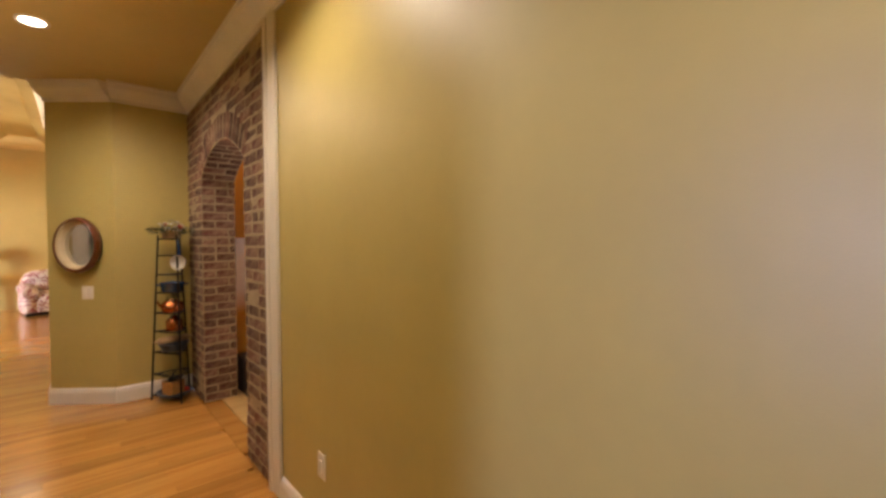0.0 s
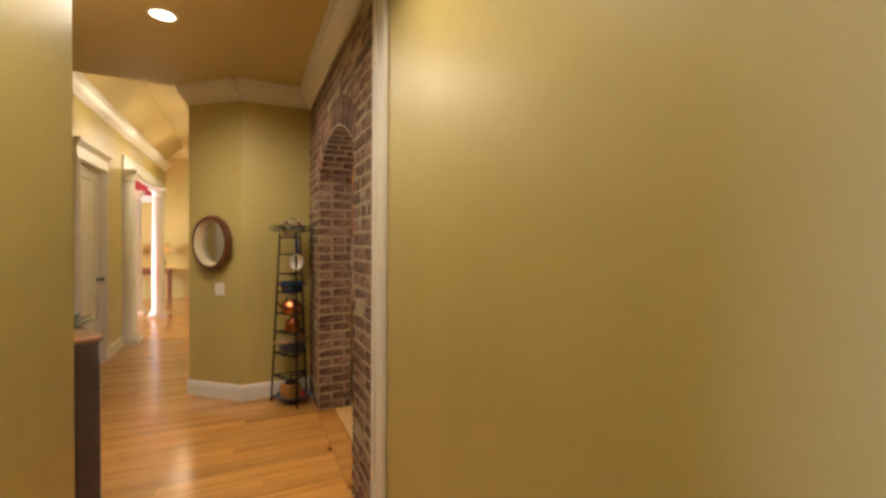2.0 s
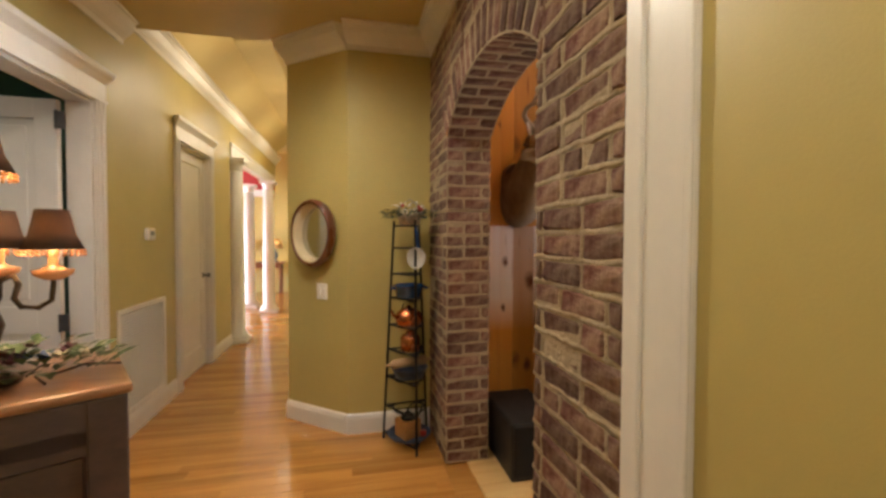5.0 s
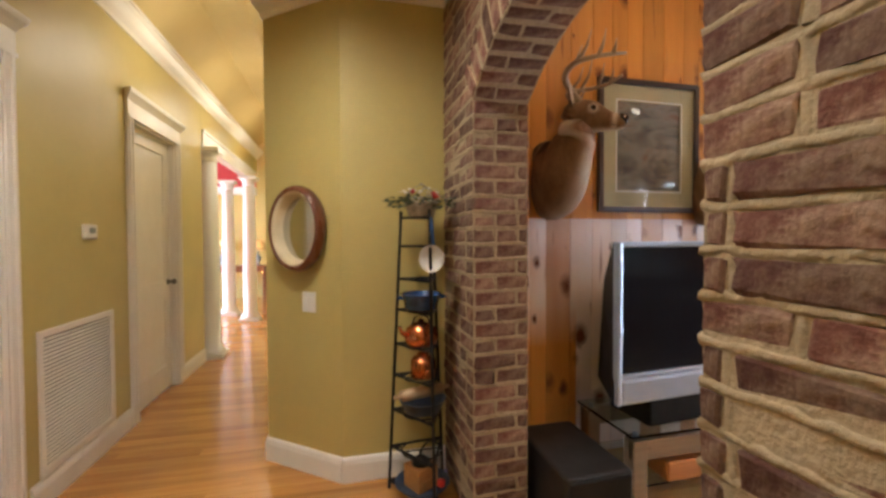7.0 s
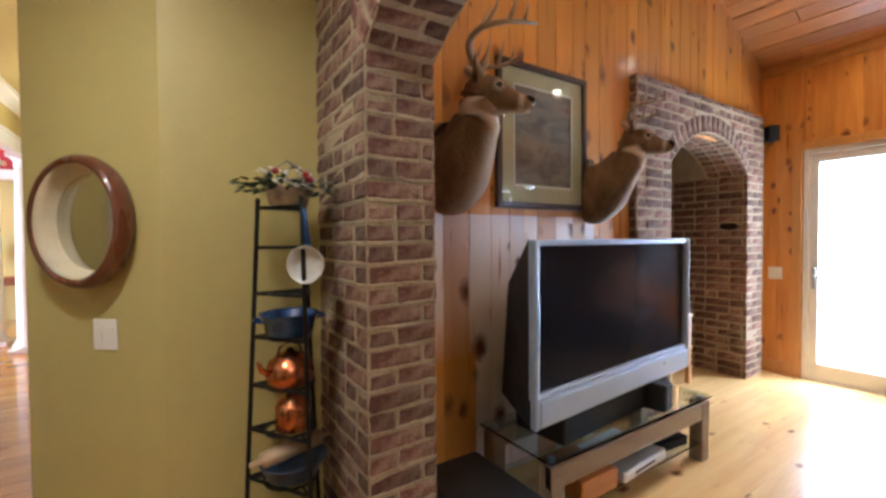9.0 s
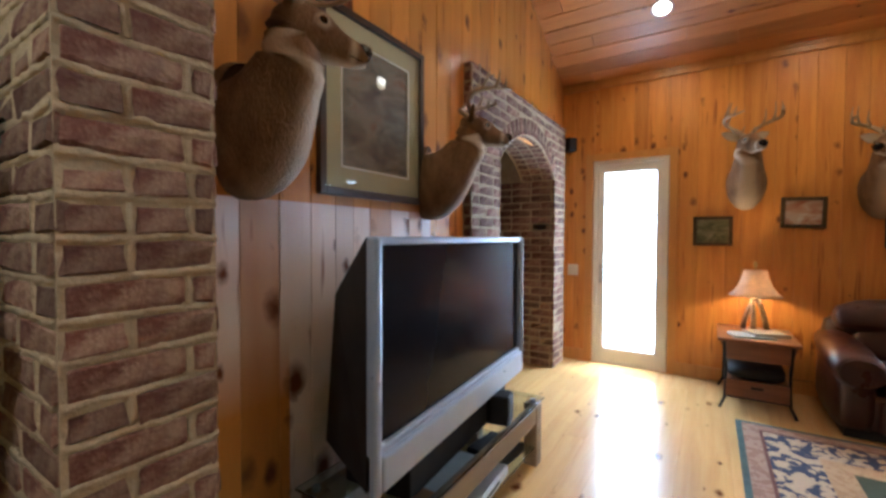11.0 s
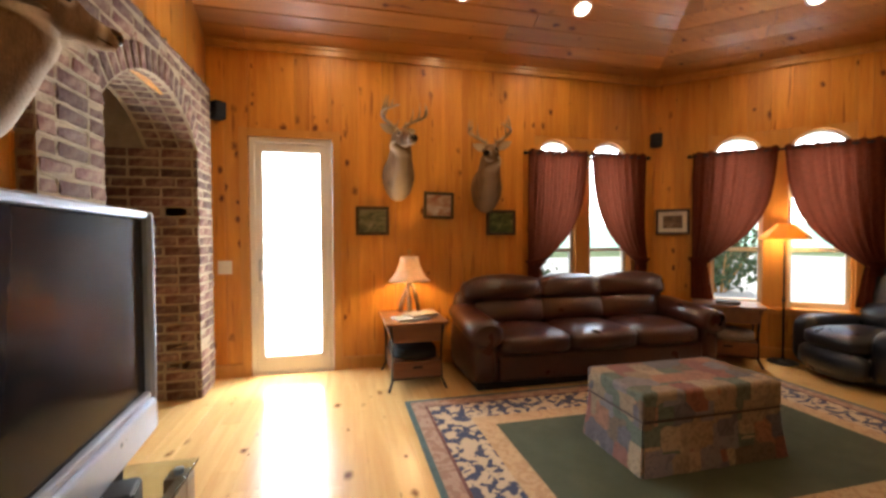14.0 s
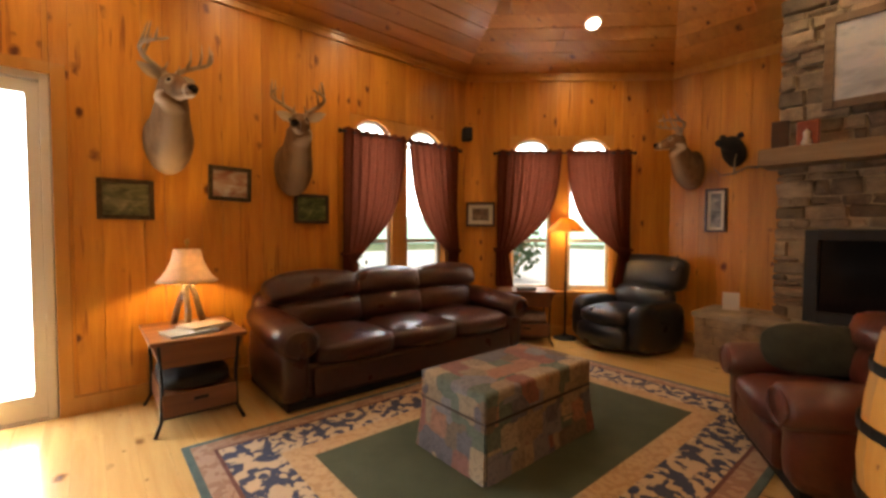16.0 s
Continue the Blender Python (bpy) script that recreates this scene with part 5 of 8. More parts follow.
def picture(M, s, z, w, h, fw, frame_m, mat_w, mat_m, art, label, glazed=False, tilt=0.0, bands=()):
    """Hangs on a wall: s along it, z its middle. The room lies at -y of M."""
    p = new("framed_picture")
    p.matrix_world = M @ Matrix.Translation((s, -0.004, z)) @ Matrix.Rotation(tilt, 4, "Y")
    tagged(p, label, "picture")
    bm = bmesh.new()
    frame_box(bm, -w / 2, -h / 2, w / 2, h / 2, fw, -0.03, 0.0, 0.004)
    part("frame", bm, frame_m, p)
    if mat_w:
        bm = bmesh.new()
        frame_box(bm, -w / 2 + fw, -h / 2 + fw, w / 2 - fw, h / 2 - fw, mat_w, -0.014, -0.004, 0.0015)
        part("mat_board", bm, mat_m, p, "pale mat board")
        k = fw + mat_w
        bm = bmesh.new()
        frame_box(bm, -w / 2 + k - 0.012, -h / 2 + k - 0.012, w / 2 - k + 0.012, h / 2 - k + 0.012, 0.008, -0.017, -0.0145, 0.0005)
        part("fillet", bm, M_PAPER, p, "thin cream fillet")
    k = fw + (mat_w or 0)
    part("print", B(-w / 2 + k - 0.004, -0.010, -h / 2 + k - 0.004, w / 2 - k + 0.004, -0.005, h / 2 - k + 0.004), art, p, "printed landscape")
    for i, (u, v, a, b, m_) in enumerate(bands):
        part("painted_shape", B(u - a / 2, -0.0125, v - b / 2, u + a / 2, -0.0102, v + b / 2, bev=0.001), m_, p)
    if glazed:
        g = part("pane", B(-w / 2 + fw - 0.003, -0.022, -h / 2 + fw - 0.003, w / 2 - fw + 0.003, -0.020, h / 2 - fw + 0.003), M_GLASS, p)
        g.visible_shadow = False
    return p


M_DARKF = wood("dark_frame", (0.055, 0.03, 0.018), (0.03, 0.016, 0.01), "x", 0.35, 0, False, None, 1, 0.3, 0.05)
M_GOLDF = mat("bronze_frame", (0.10, 0.065, 0.03), 0.4, 0.4, 0.3, 30, 0.5, 70)
M_MATB = mat("tan_mat_board", (0.42, 0.36, 0.21), 0.85, 0, 0.04, 8)
ART_A = scene_mat("woodland_print", ((0.05, 0.045, 0.04), (0.12, 0.10, 0.07), (0.20, 0.17, 0.13), (0.16, 0.08, 0.04)), 6)
picture(M_NORTH, 2.372 - BX2, 1.948, 0.752, 0.84, 0.035, M_DARKF, 0.105, M_MATB, ART_A, "large framed woodland print with a wide tan mat", True)
ART_G = scene_mat("green_print", ((0.02, 0.04, 0.015), (0.07, 0.11, 0.03), (0.22, 0.25, 0.10)), 12)
ART_R = scene_mat("autumn_print", ((0.30, 0.08, 0.03), (0.45, 0.30, 0.2), (0.6, 0.55, 0.5)), 7)
ART_B = scene_mat("brown_print", ((0.05, 0.04, 0.03), (0.16, 0.10, 0.06), (0.30, 0.24, 0.18)), 10)
ART_S = scene_mat("snow_print", ((0.30, 0.31, 0.33), (0.45, 0.46, 0.48), (0.55, 0.50, 0.45)), 4)
picture(M_EAST, NY - 3.873, 1.412, 0.315, 0.275, 0.03, M_GOLDF, 0.0, None, scene_mat("olive_print", ((0.06, 0.07, 0.03), (0.16, 0.16, 0.07), (0.32, 0.30, 0.18)), 10), "small framed wildlife print with a carved bronze frame")
picture(M_EAST, NY - 3.222, 1.567, 0.305, 0.265, 0.03, M_GOLDF, 0.0, None, ART_R, "small framed autumn print with a carved bronze frame", False, radians(1.5))
picture(M_EAST, NY - 2.566, 1.40, 0.31, 0.255, 0.026, M_DARKF, 0.0, None, ART_G, "small framed dark green print on the pine wall")
picture(M_BAY, 0.19, 1.41, 0.335, 0.285, 0.028, M_DARKF, 0.045, M_PAPER, ART_B, "small framed print with a white mat near the bay window")
picture(M_SOUTH, SE1[0] - 3.435, 1.445, 0.205, 0.46, 0.024, M_DARKF, 0.03, M_PAPER, scene_mat("bird_print", ((0.45, 0.45, 0.45), (0.2, 0.22, 0.26), (0.08, 0.09, 0.12)), 6), "tall narrow framed print beside the fireplace")
M_GREYF = wood("weathered_frame", (0.20, 0.13, 0.07), (0.10, 0.06, 0.032), "x", 0.6, 0.6, False, None, 1.2, 0.05, 0.05)
big = picture(Matrix(((-1, 0, 0, 2.0), (0, -1, 0, FY + 0.03), (0, 0, 1, 0), (0, 0, 0, 1))), 0.0, 2.58, 1.12, 0.74, 0.065, M_GREYF, 0.0, None, ART_S, "large framed snowy wildlife painting above the mantel")


# deer heads
def fur(name, dark, mid_, pale):
    """Short fur: brown above, pale where the animal is marked pale (the mesh's own marking layer)."""
    m = mat(name, mid_, 0.85, 0, 0.25, 14, 0.8, 130, dark, (1, 1, 0.4), 0, 0.2)
    N, L = m.node_tree.nodes, m.node_tree.links
    b = N["Principled BSDF"]
    at = N.new("ShaderNodeAttribute")
    at.attribute_name = "marking"
    mx = N.new("ShaderNodeMix")
    mx.data_type = "RGBA"
    L.new(b.inputs["Base Color"].links[0].from_socket, mx.inputs["A"])
    mx.inputs["B"].default_value = (*pale, 1)
    L.new(at.outputs["Fac"], mx.inputs["Factor"])
    L.new(mx.outputs["Result"], b.inputs["Base Color"])
    return m


M_FUR = fur("deer_fur", (0.10, 0.055, 0.026), (0.25, 0.145, 0.07), (0.58, 0.47, 0.34))
M_HORN = mat("brown_antler", (0.24, 0.15, 0.075), 0.5, 0, 0.35, 10, 0.4, 50, (0.42, 0.31, 0.19))
M_EYE = mat("black_glass_eye", (0.004, 0.004, 0.004), 0.06)


def smooth_path(pts, n):
    """Points on a smooth curve through the given ones, tuples of any length."""
    out = []
    for i in range(len(pts) - 1):
        p0, p1, p2, p3 = pts[max(0, i - 1)], pts[i], pts[i + 1], pts[min(len(pts) - 1, i + 2)]
        for k in range(n):
            t = k / n
            out.append(tuple(0.5 * (2 * b + (c - a) * t + (2 * a - 5 * b + 4 * c - d) * t * t + (3 * b - a - 3 * c + d) * t ** 3) for a, b, c, d in zip(p0, p1, p2, p3)))
    out.append(tuple(pts[-1]))
    return out


def loft(bm, secs, seg=24, n=4, mark=None, side_of=None):
    """Ellipses (centre, half-width, half-height) joined into a smooth skin; mark(f, s, p) from 0 to 1 is the pale marking."""
    lay = bm.verts.layers.float.new("marking")
    rows = smooth_path([(*c, rx, rz) for c, rx, rz in secs], n)
    cs = [Vector(q[:3]) for q in rows]
    rings = []
    last = side_of
    for i, q in enumerate(rows):
        d = (cs[min(i + 1, len(cs) - 1)] - cs[max(i - 1, 0)]).normalized()
        side = d.cross(Vector((0, 0, 1)))
        side = side.normalized() if side.length > 0.12 else last
        side = (side - d * side.dot(d)).normalized()
        last = side
        up = side.cross(d).normalized()
        ring = []
        for k in range(seg):
            a = 2 * math.pi * k / seg
            v = bm.verts.new(cs[i] + side * q[3] * math.cos(a) + up * q[4] * math.sin(a))
            v[lay] = min(1.0, max(0.0, mark(i / (len(rows) - 1), math.sin(a), v.co))) if mark else 0.0
            ring.append(v)
        rings.append(ring)
    for a, b in zip(rings, rings[1:]):
        for k in range(seg):
            bm.faces.new((a[k], a[(k + 1) % seg], b[(k + 1) % seg], b[k]))
    bm.faces.new(rings[0][::-1])
    bm.faces.new(rings[-1])
    bmesh.ops.recalc_face_normals(bm, faces=bm.faces[:])


def deer(M, s, z, size, turn, neck_turn, label, antler=1.0, reach=1.0, pitch=-0.10):
    """A shoulder mount: base middle at s, z on the wall; the head looks turn degrees to +s."""
    t = new("deer_head")
    t.matrix_world = M @ Matrix.Translation((s, 0, z)) @ Matrix.Diagonal((size, size, size, 1))
    tagged(t, label, "deer mount", "mounted deer heads")
    a, na = radians(turn), radians(neck_turn)
    h = Vector((math.sin(a), -math.cos(a), pitch)).normalized()
    nk = Vector((math.sin(na), -math.cos(na), 0))
    q = lambda f, up: tuple(nk * f * reach + Vector((0, -0.012, up)))
    side = h.cross(Vector((0, 0, 1))).normalized()
    up = side.cross(h).normalized()
    top = Vector(q(0.35, 0.315))
    ramp_ = lambda v, lo, hi: (v - lo) / (hi - lo)
    # shoulder and neck: brown above, a cream brisket and throat below
    bm = bmesh.new()
    loft(bm, [((0, -0.002, -0.05), 0.150, 0.250), (q(0.045, -0.05), 0.172, 0.262), (q(0.115, -0.02), 0.172, 0.222), (q(0.19, 0.05), 0.146, 0.172), (q(0.25, 0.13), 0.124, 0.142), (q(0.30, 0.205), 0.110, 0.124), (tuple(top - h * 0.045 + Vector((0, 0, -0.035))), 0.090, 0.100), (tuple(top - h * 0.03 + Vector((0, 0, 0.02))), 0.060, 0.060)], 26, 4,
         lambda f, sn, p: ramp_(-sn, 0.78, 1.02) * (0.75 if f > 0.12 else 0.3) + (0.35 * ramp_(-sn, 0.3, 0.9) if 0.66 < f < 0.86 else 0), Vector((1, 0, 0)))
    part("neck", bm, M_FUR, t, "", True)
    # head: skull, brow, long muzzle; pale chin, muzzle band and eye rings
    P = lambda d, u: tuple(top + h * d + up * u)
    eyes = [top + h * 0.062 + side * sx * 0.066 + up * 0.028 for sx in (-1, 1)]
    bm = bmesh.new()
    loft(bm, [(P(-0.095, -0.015), 0.040, 0.042), (P(-0.07, -0.006), 0.074, 0.080), (P(-0.01, -0.004), 0.086, 0.100), (P(0.05, -0.010), 0.082, 0.098), (P(0.09, -0.020), 0.064, 0.084), (P(0.14, -0.030), 0.049, 0.064), (P(0.185, -0.036), 0.043, 0.053), (P(0.22, -0.038), 0.040, 0.047), (P(0.246, -0.040), 0.030, 0.034)], 26, 4,
         lambda f, sn, p: max(ramp_(-sn, 0.72, 0.98), (1.0 - abs((p - top).dot(h) - 0.188) / 0.022) * (0.9 if sn < 0.75 else 0.3), max(1.0 - max(0.0, (p - e).length - 0.022) / 0.014 for e in eyes) * 0.8), side)
    part("head", bm, M_FUR, t, "", True)
    bm = bmesh.new()
    loft(bm, [(P(0.205, -0.022), 0.034, 0.030), (P(0.228, -0.020), 0.039, 0.034), (P(0.250, -0.026), 0.034, 0.030), (P(0.262, -0.030), 0.016, 0.016)], 14, 2, None, side)
    part("nose", bm, M_EYE, t, "black nose", True)
    bm = bmesh.new()
    tube(bm, [P(0.245, -0.062), tuple(top + h * 0.22 - up * 0.066 + side * 0.030), tuple(top + h * 0.17 - up * 0.060 + side * 0.041)], 0.004, 6, 0.002)
    tube(bm, [P(0.245, -0.062), tuple(top + h * 0.22 - up * 0.066 - side * 0.030), tuple(top + h * 0.17 - up * 0.060 - side * 0.041)], 0.004, 6, 0.002)
    part("mouth", bm, M_EYE, t, "dark line of the mouth", True)
    for sx, e in zip((-1, 1), eyes):
        bm = bmesh.new()
        bmesh.ops.create_uvsphere(bm, u_segments=12, v_segments=8, radius=0.018, matrix=Matrix.Translation(e))
        part("eye", bm, M_EYE, t, "dark glass eye", True)
        e0 = top - h * 0.045 + side * sx * 0.062 + up * 0.045
        ed = (side * sx * 0.95 + up * 0.42 - h * 0.18).normalized()
        # a cupped leaf of an ear, paler inside
        bm = bmesh.new()
        lay = bm.verts.layers.float.new("marking")
        en = (h * 0.9 + up * 0.1 - ed * (h * 0.9 + up * 0.1).dot(ed)).normalized()
        ew = ed.cross(en)
        rows = []
        for f, w in ((0, 0.018), (0.12, 0.030), (0.3, 0.043), (0.5, 0.046), (0.7, 0.037), (0.88, 0.020), (1.0, 0.004)):
            row = []
            for k in range(12):
                an = 2 * math.pi * k / 12
                cup = -0.022 * (1 - math.cos(an) ** 2) * (1 - f) if math.sin(an) > 0 else -0.030 * (1 - math.cos(an) ** 2) * (1.15 - f)
                v = bm.verts.new(e0 + ed * 0.172 * f + ew * w * math.cos(an) + en * cup)
                v[lay] = 0.75 if math.sin(an) > 0.3 else 0.0
                row.append(v)
            rows.append(row)
        for r0, r1 in zip(rows, rows[1:]):
            for k in range(12):
                bm.faces.new((r0[k], r0[(k + 1) % 12], r1[(k + 1) % 12], r1[k]))
        bm.faces.new(rows[-1])
        bmesh.ops.recalc_face_normals(bm, faces=bm.faces[:])
        part("ear", bm, M_FUR, t, "", True)
        # antler: burr, a beam that sweeps out, back and forward, upright tines
        g = antler
        b0 = top + side * sx * 0.036 + up * 0.078 - h * 0.025
        V = lambda o, u, f: b0 + (side * sx * o + up * u + h * f) * g
        beam = [Vector(p) for p in smooth_path([tuple(V(*p)) for p in ((0, 0, 0), (0.04, 0.045, -0.045), (0.11, 0.095, -0.075), (0.175, 0.135, -0.03), (0.20, 0.155, 0.06), (0.175, 0.175, 0.15), (0.12, 0.20, 0.21))], 4)]
        bm = bmesh.new()
        tube(bm, [V(0, -0.012, 0), V(0.008, 0.012, -0.008)], 0.024, 10)
        tube(bm, beam, 0.023, 9, 0.008)
        for k, ln, lean in ((2, 0.075, 0.5), (9, 0.155, 0.25), (13, 0.175, 0.05), (17, 0.145, -0.1), (20, 0.085, -0.15)):
            p = beam[k]
            d1 = up * 0.9 + h * (0.35 + lean) - side * sx * 0.05
            d2 = up * 1.0 + h * (0.12 + lean * 0.5) - side * sx * 0.18
            tube(bm, [p, p + d1 * ln * 0.5 * g, p + (d1 * 0.5 + d2 * 0.5) * ln * g], 0.0135, 7, 0.003)
        part("antler", bm, M_HORN, t, "", True)
    return t


deer(M_NORTH, 1.66 - BX2, 1.76, 0.92, 56, 24, "mounted buck head with tall antlers on the pine wall", 1.1, 0.72)
deer(M_NORTH, 2.80 - BX2, 1.70, 0.82, 42, 28, "mounted young buck head beside the framed print", 0.95, 1.0)
deer(M_EAST, NY - 3.63, 1.87, 0.87, 25, 0, "mounted buck head above two small framed prints", 1.0)
deer(M_EAST, NY - 2.74, 1.77, 0.87, -32, -8, "mounted buck head beside the curtained window", 0.95)
deer(M_SOUTH, SE1[0] - 3.66, 1.93, 0.80, -62, -20, "mounted buck head on the wall by the fireplace", 1.0)

# curtains
M_CURT = cloth_light("burgundy_cloth", (0.118, 0.027, 0.013), 0.17)
M_CURT.node_tree.nodes["Principled BSDF"].inputs["Specular IOR Level"].default_value = 0.1


def curtains(M, s0, s1, z, drop, tie_z, label, group):
    rod = new("curtain_rod")
    rod.matrix_world = M
    tagged(rod, "dark iron curtain rod with round finials", "curtain rod")
    bm = bmesh.new()
    tube(bm, [(s0 - 0.02, -0.075, z), (s1 + 0.02, -0.075, z)], 0.011, 10)
    part("pole", bm, M_IRON, rod)
    for s in (s0 - 0.03, s1 + 0.03):
        bm = bmesh.new()
        bmesh.ops.create_uvsphere(bm, u_segments=12, v_segments=8, radius=0.022, matrix=Matrix.Translation((s, -0.075, z)))
        part("finial", bm, M_IRON, rod, "", True)
    for s in (s0 + 0.03, (s0 + s1) / 2, s1 - 0.03):
        bm = bmesh.new()
        tube(bm, [(s, -0.075, z), (s, 0.0, z + 0.01)], 0.007, 6)
        part("bracket", bm, M_IRON, rod)
    mid_s = (s0 + s1) / 2
    for sx, a, b in ((-1, s0, mid_s), (1, mid_s, s1)):
        c = new("curtain")
        c.matrix_world = M
        tagged(c, label, "curtain", group)
        bm = bmesh.new()
        nu, nv = 44, 26
        w = b - a
        outer = a if sx < 0 else b
        inner = b if sx < 0 else a
        grid = []
        for j in range(nv + 1):
            f = j / nv
            zz = z + 0.035 - f * (z + 0.035 - tie_z)
            # the inner edge sweeps towards the tieback
            k = 0.035 + 0.13 * f + 0.75 * f ** 3.5
            row = []
            for i in range(nu + 1):
                u = i / nu
                e_in = inner + (outer - inner) * k * 0.80
                x = outer + (e_in - outer) * u
                sag = 0.16 * math.sin(math.pi * min(1, u)) * max(0, f - 0.45) ** 1.3 - 0.07 * u * max(0, f - 0.6)
                fold = (0.022 + 0.012 * math.sin(5 * u + f)) * math.sin(u * 2 * math.pi * 7.5 + 0.8 * math.sin(3 * f)) * (0.6 + 0.5 * f)
                belly = -0.05 * math.sin(math.pi * u) * f
                row.append(bm.verts.new((x, -0.078 + fold + belly, zz - sag)))
            grid.append(row)
        for p, q in zip(grid, grid[1:]):
            for i in range(nu):
                bm.faces.new((p[i], p[i + 1], q[i + 1], q[i]))
        part("panel", bm, M_CURT, c, "", True)
        bm = bmesh.new()
        tail = []
        for j in range(13):
            f = j / 12
            row = []
            wd = 0.14 + 0.07 * f
            for i in range(17):
                u = i / 16
                row.append(bm.verts.new((outer - sx * (u * wd - 0.01), -0.07 + 0.02 * math.sin(u * 2 * math.pi * 3.5) - 0.01, tie_z + 0.03 - f * drop)))
            tail.append(row)
        for p, q in zip(tail, tail[1:]):
            for i in range(16):
                bm.faces.new((p[i], p[i + 1], q[i + 1], q[i]))
        part("tail", bm, M_CURT, c, "", True)
        bm = bmesh.new()
        loop = [(outer - sx * (0.08 + 0.10 * math.cos(q * math.pi / 10)), -0.085 + 0.055 * math.sin(q * math.pi / 10), tie_z + 0.02 + 0.015 * math.cos(q * math.pi / 10)) for q in range(21)]
        tube(bm, loop, 0.016, 6)
        part("tieback", bm, M_CURT, c, "knotted cloth tieback", True)
        for i in range(7):
            x = a + w * (i + 0.5) / 7
            part("tab", B(x - 0.018, -0.094, z - 0.02, x + 0.018, -0.058, z + 0.045, bev=0.006), M_CURT, c)


curtains(M_EAST, NY - 2.29, NY - 0.88, 2.115, 0.45, 0.99, "burgundy tab-top curtain tied back beside the window", "east window curtains")
curtains(M_BAY, 0.375, 1.88, 2.10, 0.45, 1.0, "burgundy tab-top curtain tied back beside the bay window", "bay window curtains")


# small wall things of the den
def wall_plate(M, s, z, w, h, label, n=2):
    p = new("light_switch")
    p.matrix_world = M @ Matrix.Translation((s, 0, z))
    tagged(p, label, "switch")
    part("plate", B(-w / 2, -0.008, -h / 2, w / 2, -0.0005, h / 2, bev=0.003), M_WHITE, p)
    for i in range(n):
        x = (i - (n - 1) / 2) * 0.046
        part("toggle", B(x - 0.014, -0.013, -0.03, x + 0.014, -0.007, 0.03, bev=0.003), M_WHITE, p)
    return p


wall_plate(M_EAST, NY - 5.172, 0.992, 0.115, 0.12, "white double switch plate on the pine wall")


def wall_speaker(x, y, z, rz):
    s = base("wall_speaker", x, y, z, rz, "small black speaker on a wall bracket", "speaker", "wall speakers")
    part("cabinet", B(-0.05, -0.06, -0.075, 0.05, 0.05, 0.075, bev=0.012), M_BLACKP, s)
    part("grille", B(-0.043, -0.066, -0.065, 0.043, -0.058, 0.065, bev=0.004), mat("grille_cloth", (0.02, 0.02, 0.021), 0.9, 0, 0.2, 60), s)
    bm = bmesh.new()
    tube(bm, [(0, 0.04, 0), (0, 0.13, 0.0)], 0.012)
    part("bracket", bm, M_BLACKP, s)


wall_speaker(5.40, 5.19, 2.35, -45)
wall_speaker(5.40, 0.77, 2.31, -112)


def downlight(x, y, z, n, label="round recessed ceiling light, switched on"):
    d = new("recessed_light")
    d.matrix_world = Matrix.Translation((x, y, z)) @ Vector((0, 0, -1)).rotation_difference(Vector(n)).to_matrix().to_4x4()
    tagged(d, label, "ceiling light", "recessed lights")
    bm = bmesh.new()
    lathe(bm, [(0.085, -0.004), (0.085, -0.010), (0.066, -0.012), (0.064, -0.003)], 28)
    part("trim_ring", bm, M_WHITE, d, "white trim ring", True)
    bm = bmesh.new()
    lathe(bm, [(0.0, -0.007), (0.064, -0.007), (0.064, -0.004), (0.0, -0.004)], 24)
    g = part("lens", bm, M_LENS, d, "glowing lens")
    return d


M_LENS = glow("lamp_lens", (1.0, 0.86, 0.66), 14.0)
for x, y, n in ((4.86, 2.02, (-0.447, 0, -0.894)), (4.86, 3.14, (-0.447, 0, -0.894)), (4.86, 4.27, (-0.447, 0, -0.894)), (4.20, 0.185, (-0.331, 0.302, -0.894)), (2.0, 2.02, (0.447, 0, -0.894)), (2.0, 4.3, (0.447, 0, -0.894)), (2.6, -0.1, (0, -0.447, -0.894))):
    dist = min(d - nn[0] * x - nn[1] * y for nn, d in EAVES)
    zc = DH + SLOPE * dist
    downlight(x, y, zc, n)
    spot("recessed_light_beam", x, y, zc - 0.05, 22 if x > 3 else 16, (1.0, 0.72, 0.42), 150)

# mantel and hearth things
M_BEARM = mat("black_fur", (0.008, 0.008, 0.009), 0.8, 0, 0.2, 30, 0.6, 150)
bear = new("bear_head")
bear.matrix_world = M_SOUTH @ Matrix.Translation((SE1[0] - 3.27, 0, 2.03))
tagged(bear, "small mounted black animal head on the pine wall", "mount")
bm = bmesh.new()
loft(bm, [((0, -0.005, -0.03), 0.09, 0.13), ((0, -0.10, 0.0), 0.10, 0.12), ((0, -0.19, 0.05), 0.085, 0.09), ((-0.04, -0.27, 0.06), 0.05, 0.05), ((-0.07, -0.33, 0.06), 0.032, 0.03)])
part("head", bm, M_BEARM, bear, "", True)
for sx in (-1, 1):
    bm = bmesh.new()
    bmesh.ops.create_uvsphere(bm, u_segments=10, v_segments=6, radius=0.03, matrix=Matrix.Translation((sx * 0.075, -0.17, 0.135)))
    part("ear", bm, M_BEARM, bear, "", True)
at = new("antler_rack")
at.matrix_world = M_SOUTH @ Matrix.Translation((SE1[0] - 3.09, 0, 1.86))
tagged(at, "pair of bare deer antlers fixed to the wall", "antlers")
bm = bmesh.new()
